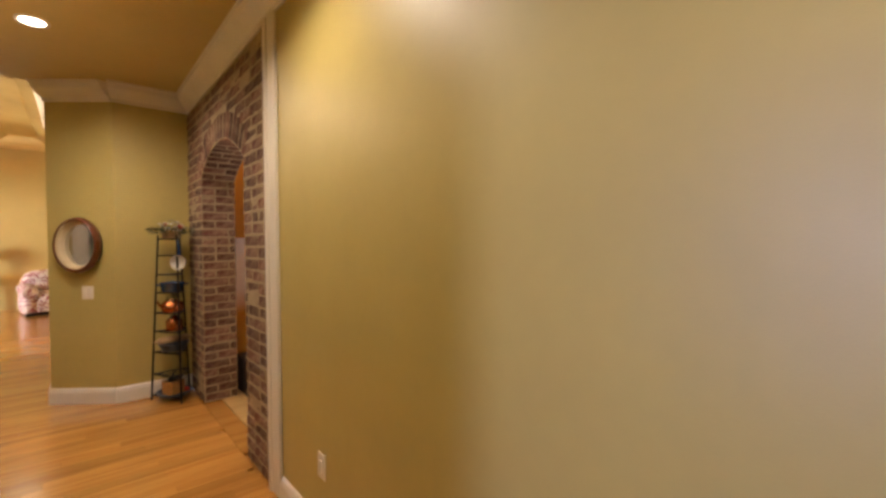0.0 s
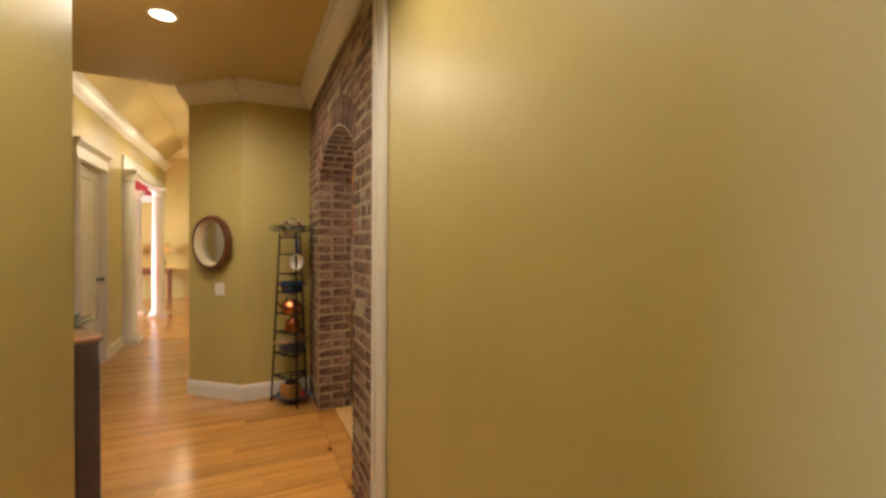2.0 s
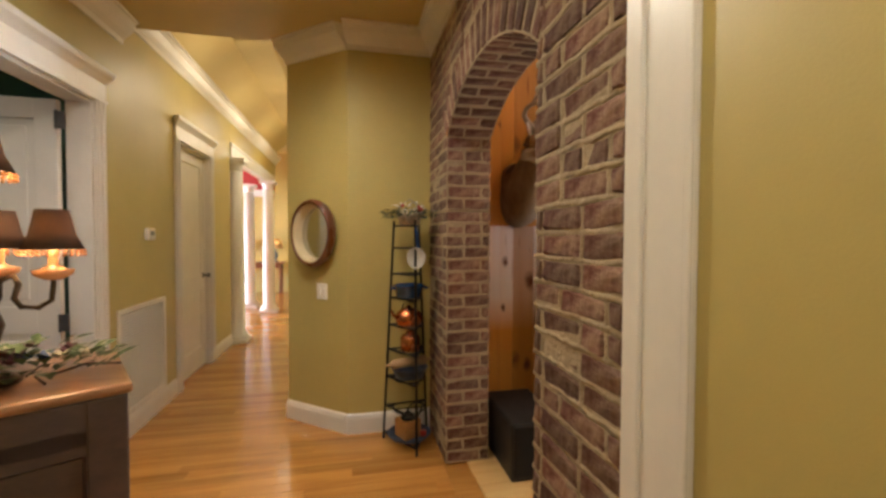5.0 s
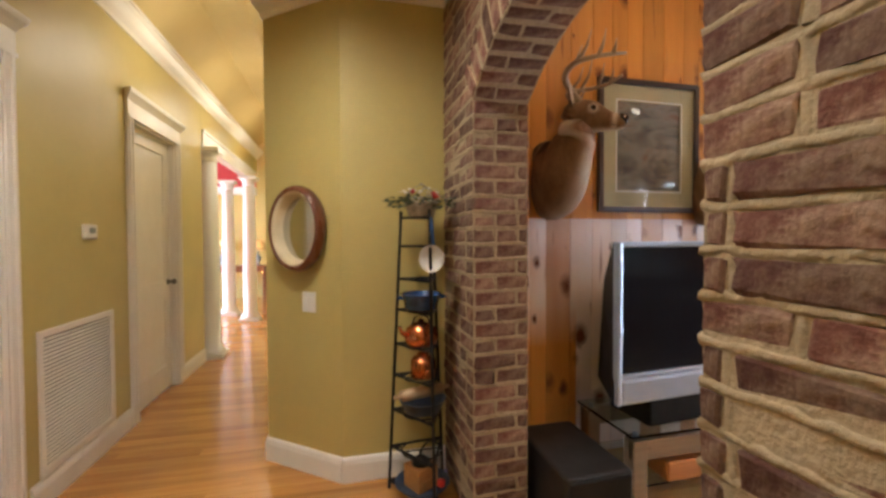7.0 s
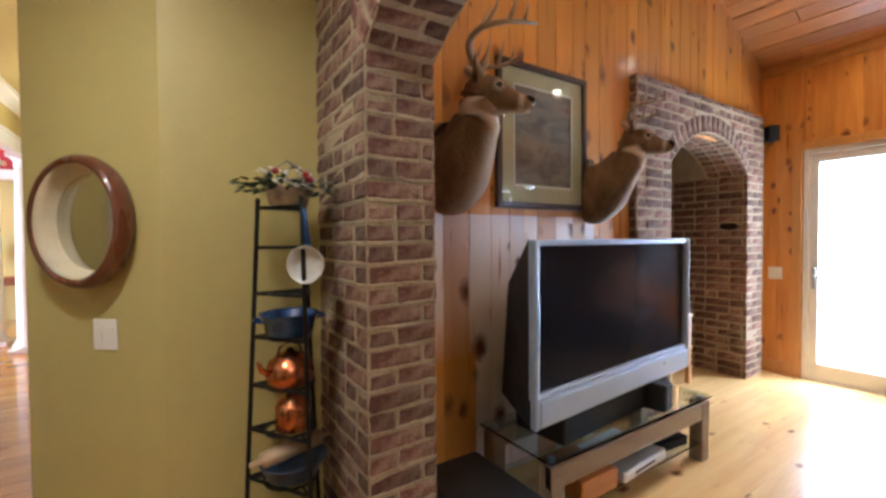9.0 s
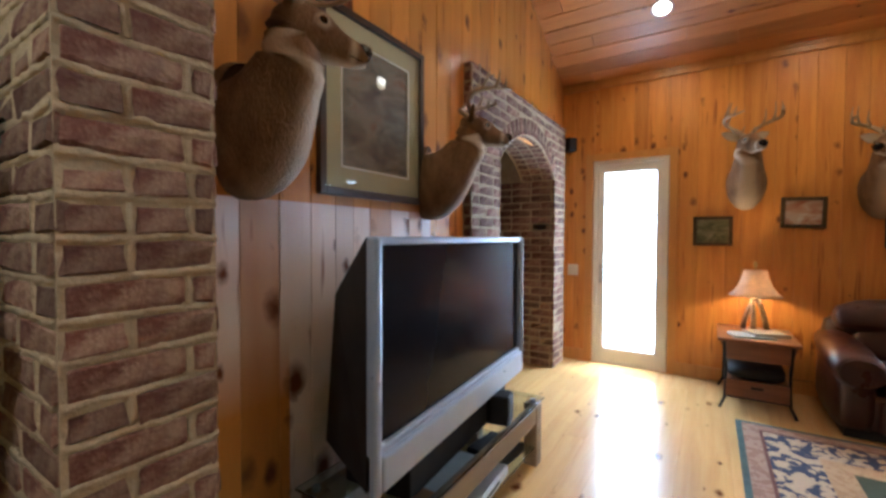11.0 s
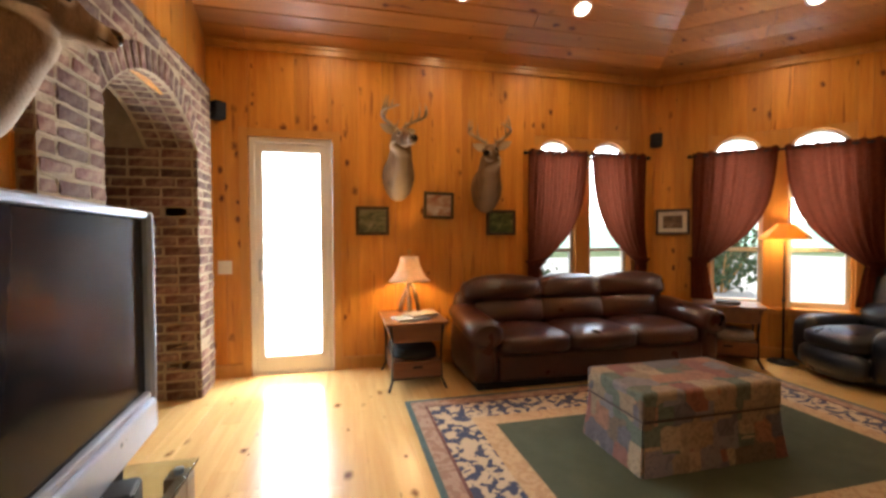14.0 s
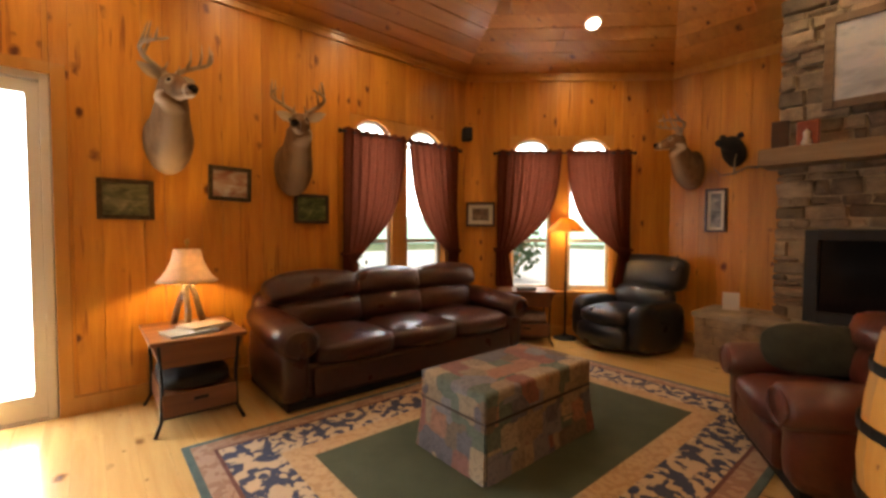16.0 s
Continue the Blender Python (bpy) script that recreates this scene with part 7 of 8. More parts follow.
for i in range(130):
    a, r = rf.uniform(0, 6.28), rf.uniform(0.06, 0.2)
    p = Vector((r * math.cos(a) * 1.1, r * math.sin(a) * 0.8, rf.uniform(0.015, 0.085) * (1.5 - 4 * r)))
    p.z = max(p.z, 0.012)
    u = Vector((math.cos(a + rf.uniform(-1, 1)), math.sin(a + rf.uniform(-1, 1)), rf.uniform(0.0, 0.7))) * rf.uniform(0.035, 0.06)
    v = u.cross(Vector((0, 0, 1))).normalized() * 0.017
    n_ = Vector((0, 0, 0.006))
    bm.faces.new([bm.verts.new(q) for q in (p, p + u * 0.5 + v + n_, p + u, p + u * 0.5 - v + n_)])
part("leaves", bm, M_LEAF, fa)
for nm_, col, cnt in (("pale_flower", (0.66, 0.58, 0.42), 5), ("plum_flower", (0.10, 0.02, 0.035), 6), ("blue_bow", (0.05, 0.09, 0.22), 2)):
    m_ = mat(nm_, col, 0.7, 0, 0.2, 20)
    for i in range(cnt):
        bm = bmesh.new()
        a, r = rf.uniform(0, 6.28), rf.uniform(0.08, 0.16)
        c = Vector((r * math.cos(a), r * math.sin(a) * 0.8, rf.uniform(0.03, 0.07)))
        for k in range(9):
            b = 2 * math.pi * k / 9
            d = Vector((math.cos(b), math.sin(b), 0.5 + 0.4 * (k % 2)))
            w_ = Vector((-math.sin(b), math.cos(b), 0)) * 0.011
            bm.faces.new([bm.verts.new(q) for q in (c, c + d * 0.014 + w_, c + d * 0.026, c + d * 0.014 - w_)])
        part(nm_, bm, m_, fa)
bm = bmesh.new()
for k in range(5):
    tube(bm, [(0.03 * k - 0.06, 0, 0.006), (0.06 * k - 0.12, 0.06 * (-1) ** k, 0.02), (0.1 * k - 0.2, 0.09 * (-1) ** k, 0.008)], 0.004, 5)
part("twig", bm, M_BRONZE, fa)

# three-legged pot rack in the nook
rack = base("pot_rack", 0, 0, 0, 0, "tall black iron tiered pot stand with three legs", "rack")
FEET = [Vector((0.68, 5.24, 0)), Vector((0.868, 4.945, 0)), Vector((0.99, 5.27, 0))]
TOPS = [Vector((0.748, 5.19, 1.51)), Vector((0.868, 5.03, 1.51)), Vector((0.92, 5.21, 1.51))]
for f, t in zip(FEET, TOPS):
    bm = bmesh.new()
    tube(bm, [f, f + (t - f) * 0.02, t], 0.0085, 8)
    part("leg", bm, M_IRON, rack)
TIERS = [0.045, 0.235, 0.44, 0.63, 0.80, 0.985, 1.15, 1.325, 1.475]
at_z = lambda z: [f + (t - f) * (z / 1.51) for f, t in zip(FEET, TOPS)]
for z in TIERS:
    p = at_z(z)
    bm = bmesh.new()
    for i in range(3):
        a, b = p[i], p[(i + 1) % 3]
        tube(bm, [a, b], 0.007, 6)
    c = (p[0] + p[1] + p[2]) / 3
    if z not in (1.325,):
        r = min((p[i] - c).length for i in range(3)) * 0.62
        tube(bm, [c + Vector((r * math.cos(q * math.pi / 10), r * math.sin(q * math.pi / 10), 0)) for q in range(21)], 0.005, 6)
        for i in range(3):
            tube(bm, [c + (p[i] - c).normalized() * r, p[i]], 0.005, 6)
        tube(bm, [c - Vector((r, 0, 0)), c + Vector((r, 0, 0))], 0.004, 5)
    part("tier", bm, M_IRON, rack)


def tier(z):
    p = at_z(z)
    return (p[0] + p[1] + p[2]) / 3


M_BLUE = mat("blue_enamel", (0.03, 0.10, 0.30), 0.22, 0, 0.35, 18)
M_BLUEG = mat("slate_blue_enamel", (0.06, 0.09, 0.16), 0.3, 0, 0.35, 18)
M_ENW = mat("white_enamel", (0.62, 0.60, 0.55), 0.25, 0, 0.1, 10)


def pot(name, z, prof, material, label, category, dx=0.0, dy=0.0):
    c = tier(z)
    p = base(name, c.x + dx, c.y + dy, z + 0.006, 0, label, category)
    bm = bmesh.new()
    lathe(bm, prof, 28)
    part("vessel", bm, material, p, "", True)
    return p


p = pot("enamel_pot", 0.985, [(0.065, 0), (0.085, 0.012), (0.098, 0.08), (0.108, 0.085), (0.106, 0.09), (0.094, 0.082), (0.08, 0.015), (0.0, 0.01)], M_BLUE, "blue enamel pot on the pot stand", "pot", -0.005, -0.02)
for sx in (-1, 1):
    bm = bmesh.new()
    tube(bm, [(sx * 0.095, -0.03, 0.065), (sx * 0.125, -0.03, 0.07), (sx * 0.125, 0.03, 0.07), (sx * 0.095, 0.03, 0.065)], 0.006)
    part("handle", bm, M_BLUE, p)
p = pot("copper_kettle", 0.80, [(0.06, 0), (0.082, 0.01), (0.09, 0.05), (0.078, 0.09), (0.045, 0.112), (0.042, 0.116), (0.02, 0.122), (0.012, 0.135), (0.0, 0.14)], M_COPPER, "polished copper kettle on the pot stand", "kettle", -0.005, -0.02)
bm = bmesh.new()
tube(bm, [(-0.07, -0.02, 0.05), (-0.105, -0.03, 0.075), (-0.12, -0.035, 0.11)], 0.014, 8, 0.008)
part("spout", bm, M_COPPER, p, "", True)
bm = bmesh.new()
tube(bm, [(-0.05, 0, 0.10), (-0.035, 0, 0.145), (0.0, 0, 0.16), (0.035, 0, 0.145), (0.05, 0, 0.10)], 0.005)
part("handle", bm, M_BRONZE, p)
p = pot("copper_canister", 0.63, [(0.062, 0), (0.066, 0.006), (0.066, 0.085), (0.056, 0.105), (0.03, 0.115), (0.03, 0.128), (0.016, 0.134), (0.0, 0.14)], M_COPPER, "copper canister with a lid on the pot stand", "canister", 0.005, -0.02)
p = pot("enamel_bowl", 0.44, [(0.06, 0), (0.09, 0.01), (0.122, 0.075), (0.126, 0.08), (0.116, 0.076), (0.085, 0.014), (0.0, 0.012)], M_BLUEG, "slate-blue enamel bowl holding a rolling pin", "bowl", 0.0, -0.02)
c = tier(0.44)
rpn = base("rolling_pin", c.x, c.y - 0.02, 0.525, 18, "pale wooden rolling pin resting across the bowl", "rolling pin")
bm = bmesh.new()
lathe(bm, [(0.0, -0.17), (0.011, -0.165), (0.012, -0.125), (0.03, -0.12), (0.031, 0.12), (0.012, 0.125), (0.011, 0.165), (0.0, 0.17)], 18, Matrix.Translation((0, 0, 0.03)) @ Matrix.Rotation(radians(90), 4, "Y"))
part("roller", bm, mat("maple", (0.46, 0.30, 0.16), 0.5, 0, 0.15, 10), rpn, "", True)
c = tier(0.045)
tray = base("enamel_tray", c.x, c.y - 0.01, 0.052, 0, "dark enamel tray on the lowest tier", "tray")
bm = bmesh.new()
lathe(bm, [(0.12, 0), (0.145, 0.022), (0.148, 0.022), (0.125, -0.002), (0.0, -0.002)], 28)
part("dish", bm, M_BLUEG, tray, "", True)
gr = base("coffee_grinder", c.x - 0.01, c.y - 0.02, 0.053, 28, "small wooden box coffee grinder with an iron crank", "grinder")
part("box_body", B(-0.065, -0.065, 0.0, 0.065, 0.065, 0.12, bev=0.005), wood("grinder_oak", (0.42, 0.20, 0.06), (0.26, 0.11, 0.03), "x", 0.4), gr)
part("drawer", B(-0.045, -0.069, 0.02, 0.045, -0.062, 0.06, bev=0.002), M_HONEY, gr)
bm = bmesh.new()
lathe(bm, [(0.05, 0.12), (0.045, 0.14), (0.02, 0.16), (0.008, 0.165), (0.008, 0.19), (0.0, 0.195)], 16)
tube(bm, [(0, 0, 0.185), (0.04, 0.02, 0.195), (0.09, 0.045, 0.19)], 0.005)
part("crank", bm, M_IRON, gr, "black iron crank", True)
rt = base("red_tin", c.x + 0.085, c.y - 0.085, 0.075, 0, "small red tin on the enamel tray", "tin")
bm = bmesh.new()
lathe(bm, [(0.02, 0), (0.021, 0.002), (0.021, 0.03), (0.0, 0.031)], 14)
part("can", bm, mat("red_enamel", (0.45, 0.03, 0.02), 0.3), rt, "", True)
# hanging pan
pn = base("enamel_pan", 0.885, 5.01, 1.265, 0, "white enamel pan with a blue handle hung on the stand", "pan")
bm = bmesh.new()
lathe(bm, [(0.0, 0.0), (0.055, 0.002), (0.066, 0.03), (0.069, 0.03), (0.059, -0.002), (0.0, -0.003)], 28, Matrix.Rotation(radians(-40), 4, "Z") @ Matrix.Rotation(radians(90), 4, "X"))
part("dish", bm, M_ENW, pn, "", True)
bm = bmesh.new()
tube(bm, [(-0.0, 0, 0.065), (-0.008, 0, 0.14), (-0.014, 0.0, 0.205)], 0.010, 8, 0.007)
part("handle", bm, M_BLUE, pn, "blue enamel handle", True)
# basket on top
c = tier(1.475)
bs = base("wicker_basket", c.x, c.y - 0.01, 1.482, 0, "small white-washed basket with frosted greenery on top", "basket")
bm = bmesh.new()
lathe(bm, [(0.062, 0), (0.07, 0.004), (0.08, 0.06), (0.084, 0.065), (0.08, 0.066), (0.066, 0.008), (0.0, 0.006)], 20)
for v in bm.verts:
    v.co.x *= 1.0 + 0.03 * math.sin(40 * math.atan2(v.co.y, v.co.x))
part("bowl", bm, mat("whitewashed_wicker", (0.52, 0.44, 0.36), 0.8, 0, 0.25, 30, 0.6, 90), bs, "", True)
bm = bmesh.new()
tube(bm, [(-0.075, 0, 0.06), (-0.06, 0, 0.13), (0.0, 0, 0.17), (0.06, 0, 0.13), (0.075, 0, 0.06)], 0.005)
part("handle", bm, mat("grey_wire", (0.30, 0.27, 0.24), 0.6), bs)
bm = bmesh.new()
bf = bmesh.new()
for i in range(260):
    a, r = rf.uniform(0, 6.28), rf.uniform(0.03, 0.14)
    pz = Vector((r * math.cos(a) * 1.25, r * math.sin(a) * 0.8, rf.uniform(0.045, 0.10)))
    u = Vector((math.cos(a), math.sin(a), rf.uniform(-0.5, 0.6))) * rf.uniform(0.03, 0.055)
    v = u.cross(Vector((0, 0, 1))).normalized() * 0.009
    v.z += rf.uniform(-0.006, 0.006)
    tgt = bm if i % 4 else bf
    if tgt is bf:
        pz = Vector((pz.x * 0.5, pz.y * 0.5, pz.z + rf.uniform(0.0, 0.06)))
    tgt.faces.new([tgt.verts.new(q) for q in (pz, pz + u * 0.5 + v, pz + u, pz + u * 0.5 - v)])
part("leaves", bm, mat("deep_green_leaf", (0.03, 0.065, 0.03), 0.6, 0, 0.3, 12), bs)
ob = part("frosted_sprig", bf, mat("frost_white", (0.70, 0.68, 0.66), 0.6, 0, 0.1, 12), bs, "frosted white sprigs")
ob["kind"] = "stuff"
M_BERRY = mat("red_berry", (0.42, 0.03, 0.03), 0.35, 0, 0.1, 12)
for bx_, by_, bz_ in ((0.055, -0.05, 0.115), (0.072, -0.045, 0.10), (0.06, -0.06, 0.098), (-0.05, -0.03, 0.125)):
    bm = bmesh.new()
    bmesh.ops.create_icosphere(bm, subdivisions=2, radius=0.013, matrix=Matrix.Translation((bx_, by_, bz_)))
    part("berry", bm, M_BERRY, bs, "red berry", True)

# hall lamps
downlight(0.0, 4.32, HC, (0, 0, -1), "round recessed hall light, switched on")

# ---- pieces: floor boards, wall boards, bricks ----
def rect_mesh(name, w, d, h, bev, material):
    bm = bmesh.new()
    box(bm, -w / 2, -d / 2, -h / 2, w / 2, d / 2, h / 2, bev, None, 1)
    me = bpy.data.meshes.new(name)
    bm.to_mesh(me)
    bm.free()
    me.materials.append(material)
    return me


def piece(name, me, m, parent):
    ob = new(name, me)
    ob.parent = parent
    ob.matrix_parent_inverse = parent.matrix_world.inverted()
    ob.matrix_world = m
    return ob


bpy.context.view_layer.update()
rp = random.Random(21)


def floor_run(parent, material, name, along, u0, u1, v0, v1, width, lo, hi, near):
    """Boards along x or y; far ones go into one mesh."""
    bm = bmesh.new()
    v = v0
    while v < v1 - 0.01:
        w = min(width, v1 - v)
        u = u0 - rp.uniform(0, 0.6)
        while u < u1:
            L_ = rp.uniform(lo, hi)
            a, b = max(u, u0), min(u + L_, u1)
            if b - a > 0.05:
                c = ((a + b) / 2, v + w / 2)
                xy = c if along == "x" else (c[1], c[0])
                if near(*xy):
                    me = rect_mesh(name, b - a - 0.0006, w - 0.0006, 0.016, 0.0006, material)
                    piece(name, me, pose(*xy, -0.008 + rp.uniform(-0.0002, 0.0002), 0, 0, 0 if along == "x" else 90), parent)
                else:
                    q = (a + 0.0008, v + 0.0008, b - 0.0008, v + w - 0.0008)
                    q = q if along == "x" else (q[1], q[0], q[3], q[2])
                    z = rp.uniform(-0.0006, 0)
                    f = [bm.verts.new(p) for p in ((q[0], q[1], z), (q[2], q[1], z), (q[2], q[3], z), (q[0], q[3], z))]
                    bm.faces.new(f)
            u += L_
        v += w
    if len(bm.verts):
        ob = part(name + "s", bm, material, parent)
        ob["kind"] = "stuff"
        ob.matrix_parent_inverse = parent.matrix_world.inverted()


M_OAK2 = wood("oak_floor_far", (0.62, 0.31, 0.075), (0.36, 0.145, 0.030), "x", 0.2, 0.0, True, None, 1.1, 0.5, 0.17)
floor_run(floor_hall, M_OAK, "floor_board", "x", HW, 1.015, 2.4, 8.3, 0.083, 0.7, 1.9, lambda x, y: True)
floor_run(floor_hall, M_OAK2, "far_floor_board", "x", -6.4, 1.0, 8.3, 14.0, 0.083, 0.9, 1.9, lambda x, y: False)
floor_run(floor_hall, M_OAK2, "corridor_floor_board", "x", -2.9, 1.03, -1.6, 2.4, 0.083, 0.9, 1.9, lambda x, y: False)
floor_run(floor_den, M_PINE_F, "plank", "x", 1.17, 5.70, -1.1, 6.1, 0.135, 1.2, 3.0, lambda x, y: True)
piece("threshold_board", rect_mesh("threshold_board", 0.14, 1.14, 0.018, 0.002, M_OAK), pose(1.085, (ARY0 + ARY1) / 2, -0.007), floor_hall)


def boards(parent, M, length, z0, top, widths, openings, material, seed):
    """Upright boards with v-joints along a wall; top(s) gives their upper end; openings (s0, s1, z0, z1)."""
    r = random.Random(seed)
    s = 0.0
    while s < length - 0.005:
        w = min(r.uniform(*widths), length - s)
        if length - s - w < 0.05:
            w = length - s
        cuts = sorted({s, s + w, *[q for o in openings for q in o[:2] if s + 0.004 < q < s + w - 0.004]})
        for a, b in zip(cuts, cuts[1:]):
            m = (a + b) / 2
            gaps = sorted((o[2], o[3]) for o in openings if o[0] < m < o[1])
            z, zt = z0, top(m)
            for g0, g1 in gaps + [(zt, zt)]:
                if g0 - z > 0.02:
                    me = rect_mesh("board", b - a - 0.0010, 0.019, g0 - z - 0.001, 0.0024, material)
                    piece("board", me, M @ Matrix.Translation((m, 0.0095 + r.uniform(-0.0012, 0.0012), (z + g0) / 2)), parent)
                z = max(z, g1)
        s += w


O = bpy.data.objects
boards(O["wall_den_east"], M_EAST, NY - SE0[1], 0.0, lambda s: DH, (0.12, 0.24), ((DOOR_S[0], DOOR_S[1], -1, 2.175), (EW[0], EW[1], *WIN_Z)), M_PINE_W, 1)
boards(O["wall_den_bay"], M_BAY, SEL, 0.0, lambda s: DH, (0.12, 0.22), ((SW[0], SW[1], *WIN_Z),), M_PINE_W, 2)
boards(O["wall_den_south"], M_SOUTH, SE1[0] - FX1 + 0.06, 0.0, lambda s: DH, (0.12, 0.22), (), M_PINE_W, 3)
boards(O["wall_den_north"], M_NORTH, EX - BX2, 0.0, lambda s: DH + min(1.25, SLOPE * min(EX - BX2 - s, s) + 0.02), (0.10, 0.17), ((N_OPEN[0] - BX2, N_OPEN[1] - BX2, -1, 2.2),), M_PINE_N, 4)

# bricks: one course is 0.0745 m
CO, BH, BL, JO = 0.0745, 0.060, 0.205, 0.014
BRICKS = [rect_mesh("brick", L_, 0.03, BH, 0.006, M_BRICK) for L_ in (0.205, 0.19, 0.098, 0.145, 0.06, 0.205, 0.098, 0.205)]
for me in BRICKS:
    for v in me.vertices:
        v.co += Vector((rp.uniform(-0.006, 0.006), rp.uniform(-0.004, 0.004), rp.uniform(-0.006, 0.006)))


def bead(bm, M, r, p0, p1, width):
    """A wavy, squeezed-out ridge of mortar from p0 to p1 on a face."""
    (s0, z0), (s1, z1) = p0, p1
    d = math.hypot(s1 - s0, z1 - z0)
    n = max(2, int(d / 0.022))
    ux, uz = (s1 - s0) / d, (z1 - z0) / d
    last = None
    wob = 0.0
    for i in range(n + 1):
        wob = 0.6 * wob + r.uniform(-0.0035, 0.0035)
        w0, w1 = width / 2 + r.uniform(-0.002, 0.006), width / 2 + r.uniform(-0.002, 0.004)
        s, z = s0 + ux * d * i / n, z0 + uz * d * i / n
        q = []
        for o, y in ((-w0, 0.004), (-w0 * 0.5, -0.0035), (w1 * 0.5, -0.0035), (w1, 0.004)):
            yy = y + (r.uniform(-0.0025, 0.003) if y < 0 else 0)
            q.append(bm.verts.new(M @ Vector((s - uz * (o + wob), yy, z + ux * (o + wob)))))
        if last:
            for k in range(3):
                bm.faces.new((last[k], q[k], q[k + 1], last[k + 1]))
        last = q


def brick_face(parent, M, length, z0, z1, hole, seed, start=0.0, keep=lambda s, z: True):
    """Bricks in courses on a face: x along it, y into it, z up. hole(s, z): no brick there. Those not kept apart are joined."""
    r = random.Random(seed)
    bm = bmesh.new()
    mo = bmesh.new()
    row = 0
    z = z0 + CO / 2
    while z + CO / 2 < z1 + 0.04:
        s = 0.004
        first = True
        hh = min(BH, z1 - z + BH / 2)
        while s < length - 0.03:
            L_ = 0.098 if (first and row % 2) else (0.098 if r.random() < 0.22 else 0.205)
            first = False
            L_ = min(L_, length - 0.004 - s)
            if length - 0.004 - s - L_ < 0.04:
                L_ = length - 0.004 - s
            c = s + L_ / 2
            cut = [q for q in (s + 0.01, c, s + L_ - 0.01) if hole(q, z - 0.02)]
            if len(cut) < 3 and hh > 0.02:
                a, b = s, s + L_
                if cut:   # trim the brick back to the opening
                    n = 24
                    ok = [s + L_ * (i + 0.5) / n for i in range(n) if not hole(s + L_ * (i + 0.5) / n, z - 0.02)]
                    a, b = (min(ok) - L_ / n / 2, max(ok) + L_ / n / 2) if ok else (s, s)
                if b - a > 0.02:
                    m = M @ Matrix.Translation(((a + b) / 2, 0.011 + r.uniform(-0.004, 0.003), z)) @ Matrix.Rotation(r.uniform(-0.02, 0.02), 4, "Y")
                    me = min(BRICKS, key=lambda k: abs(max(v.co.x for v in k.vertices) * 2 - (b - a)) + r.uniform(0, 0.03))
                    f = (b - a) / (max(v.co.x for v in me.vertices) * 2 - 0.004)
                    m = m @ Matrix.Diagonal((f, 1, hh / BH, 1))
                    if keep((a + b) / 2, z):
                        piece("brick", me, m, parent)
                    else:
                        vs = [bm.verts.new(m @ v.co) for v in me.vertices]
                        for p in me.polygons:
                            bm.faces.new([vs[i] for i in p.vertices])
            s += L_ + JO
            if s < length - 0.03 and not hole(s - JO / 2, z - 0.02) and not hole(s - JO / 2, z + 0.03):
                bead(mo, M, r, (s - JO / 2, z - BH / 2), (s - JO / 2, z + BH / 2), JO + 0.004)
        free = [length * (i + 0.5) / 80 for i in range(80)]
        free = [not hole(q, z + CO / 2 - 0.02) and not hole(q, z + CO / 2) for q in free]
        i = 0
        while i < 80:
            if free[i]:
                j = i
                while j < 80 and free[j]:
                    j += 1
                if length * (j - i) / 80 > 0.03 and z + CO / 2 < z1:
                    bead(mo, M, r, (length * i / 80, z + CO / 2), (length * j / 80, z + CO / 2), JO + 0.006)
                i = j
            i += 1
        row += 1
        z += CO
    bmesh.ops.recalc_face_normals(mo, faces=mo.faces[:])
    ob = part("mortar_joints", mo, M_MORTAR, parent, "sandy squeezed-out mortar", True)
    ob["kind"] = "stuff"
    ob.matrix_parent_inverse = parent.matrix_world.inverted()
    if len(bm.verts):
        ob = part("bricks", bm, M_BRICK_J, parent)
        ob["kind"] = "stuff"
        ob.matrix_parent_inverse = parent.matrix_world.inverted()
    else:
        bm.free()


M_BRICK_J = M_BRICK
ARC_R = 0.23   # rise of the arch over its springing
ARZ = 2.00
half_w = (ARY1 - ARY0) / 2
RR = (half_w ** 2 + ARC_R ** 2) / (2 * ARC_R)


def arch_top(d, hw=half_w, R=RR, rise=ARC_R, zs=ARZ):
    return zs + rise - R + math.sqrt(max(0.0, R * R - d * d)) if abs(d) < hw else 0.0


# the brick wall between hall and den: mortar core with an arched opening
core = []
mid = (ARY0 + ARY1) / 2
bm = bmesh.new()
bt = 0.0
hole_pts = [(ARY0 - 0.0 - bt, 0.0), (ARY0 - bt, ARZ)] + [(mid + (half_w + bt) * (-1 + 2 * i / 20), arch_top((half_w) * (-1 + 2 * i / 20) * 0.999) + bt) for i in range(1, 20)] + [(ARY1 + bt, ARZ), (ARY1 + bt, 0.0)]
outline = [(BRY0, 0.0)] + hole_pts + [(BRY1, 0.0), (BRY1, HC), (BRY0, HC)]
a_ = [bm.verts.new((BX + bt, y, z)) for y, z in outline]
b_ = [bm.verts.new((BX2 - bt, y, z)) for y, z in outline]
bm.faces.new(a_)
bm.faces.new(b_[::-1])
for i in range(len(outline)):
    j = (i + 1) % len(outline)
    bm.faces.new((a_[i], b_[i], b_[j], a_[j]))
bmesh.ops.recalc_face_normals(bm, faces=bm.faces[:])
bmesh.ops.triangulate(bm, faces=[f for f in bm.faces if len(f.verts) > 4])
brick_wall = tagged(part("wall_brick_arch", bm, M_MORTAR), "old reddish brick wall with a segmental archway", "wall", "", "structure")
wall("wall_over_arch", BX2 - 0.02, BRY0, BX2 - 0.02, BRY1, HC, 4.6, 0.1, M_PINE_T)
M_HALL = Matrix(((0, 1, 0, BX), (-1, 0, 0, BRY1), (0, 0, 1, 0), (0, 0, 0, 1)))
RING = 0.20
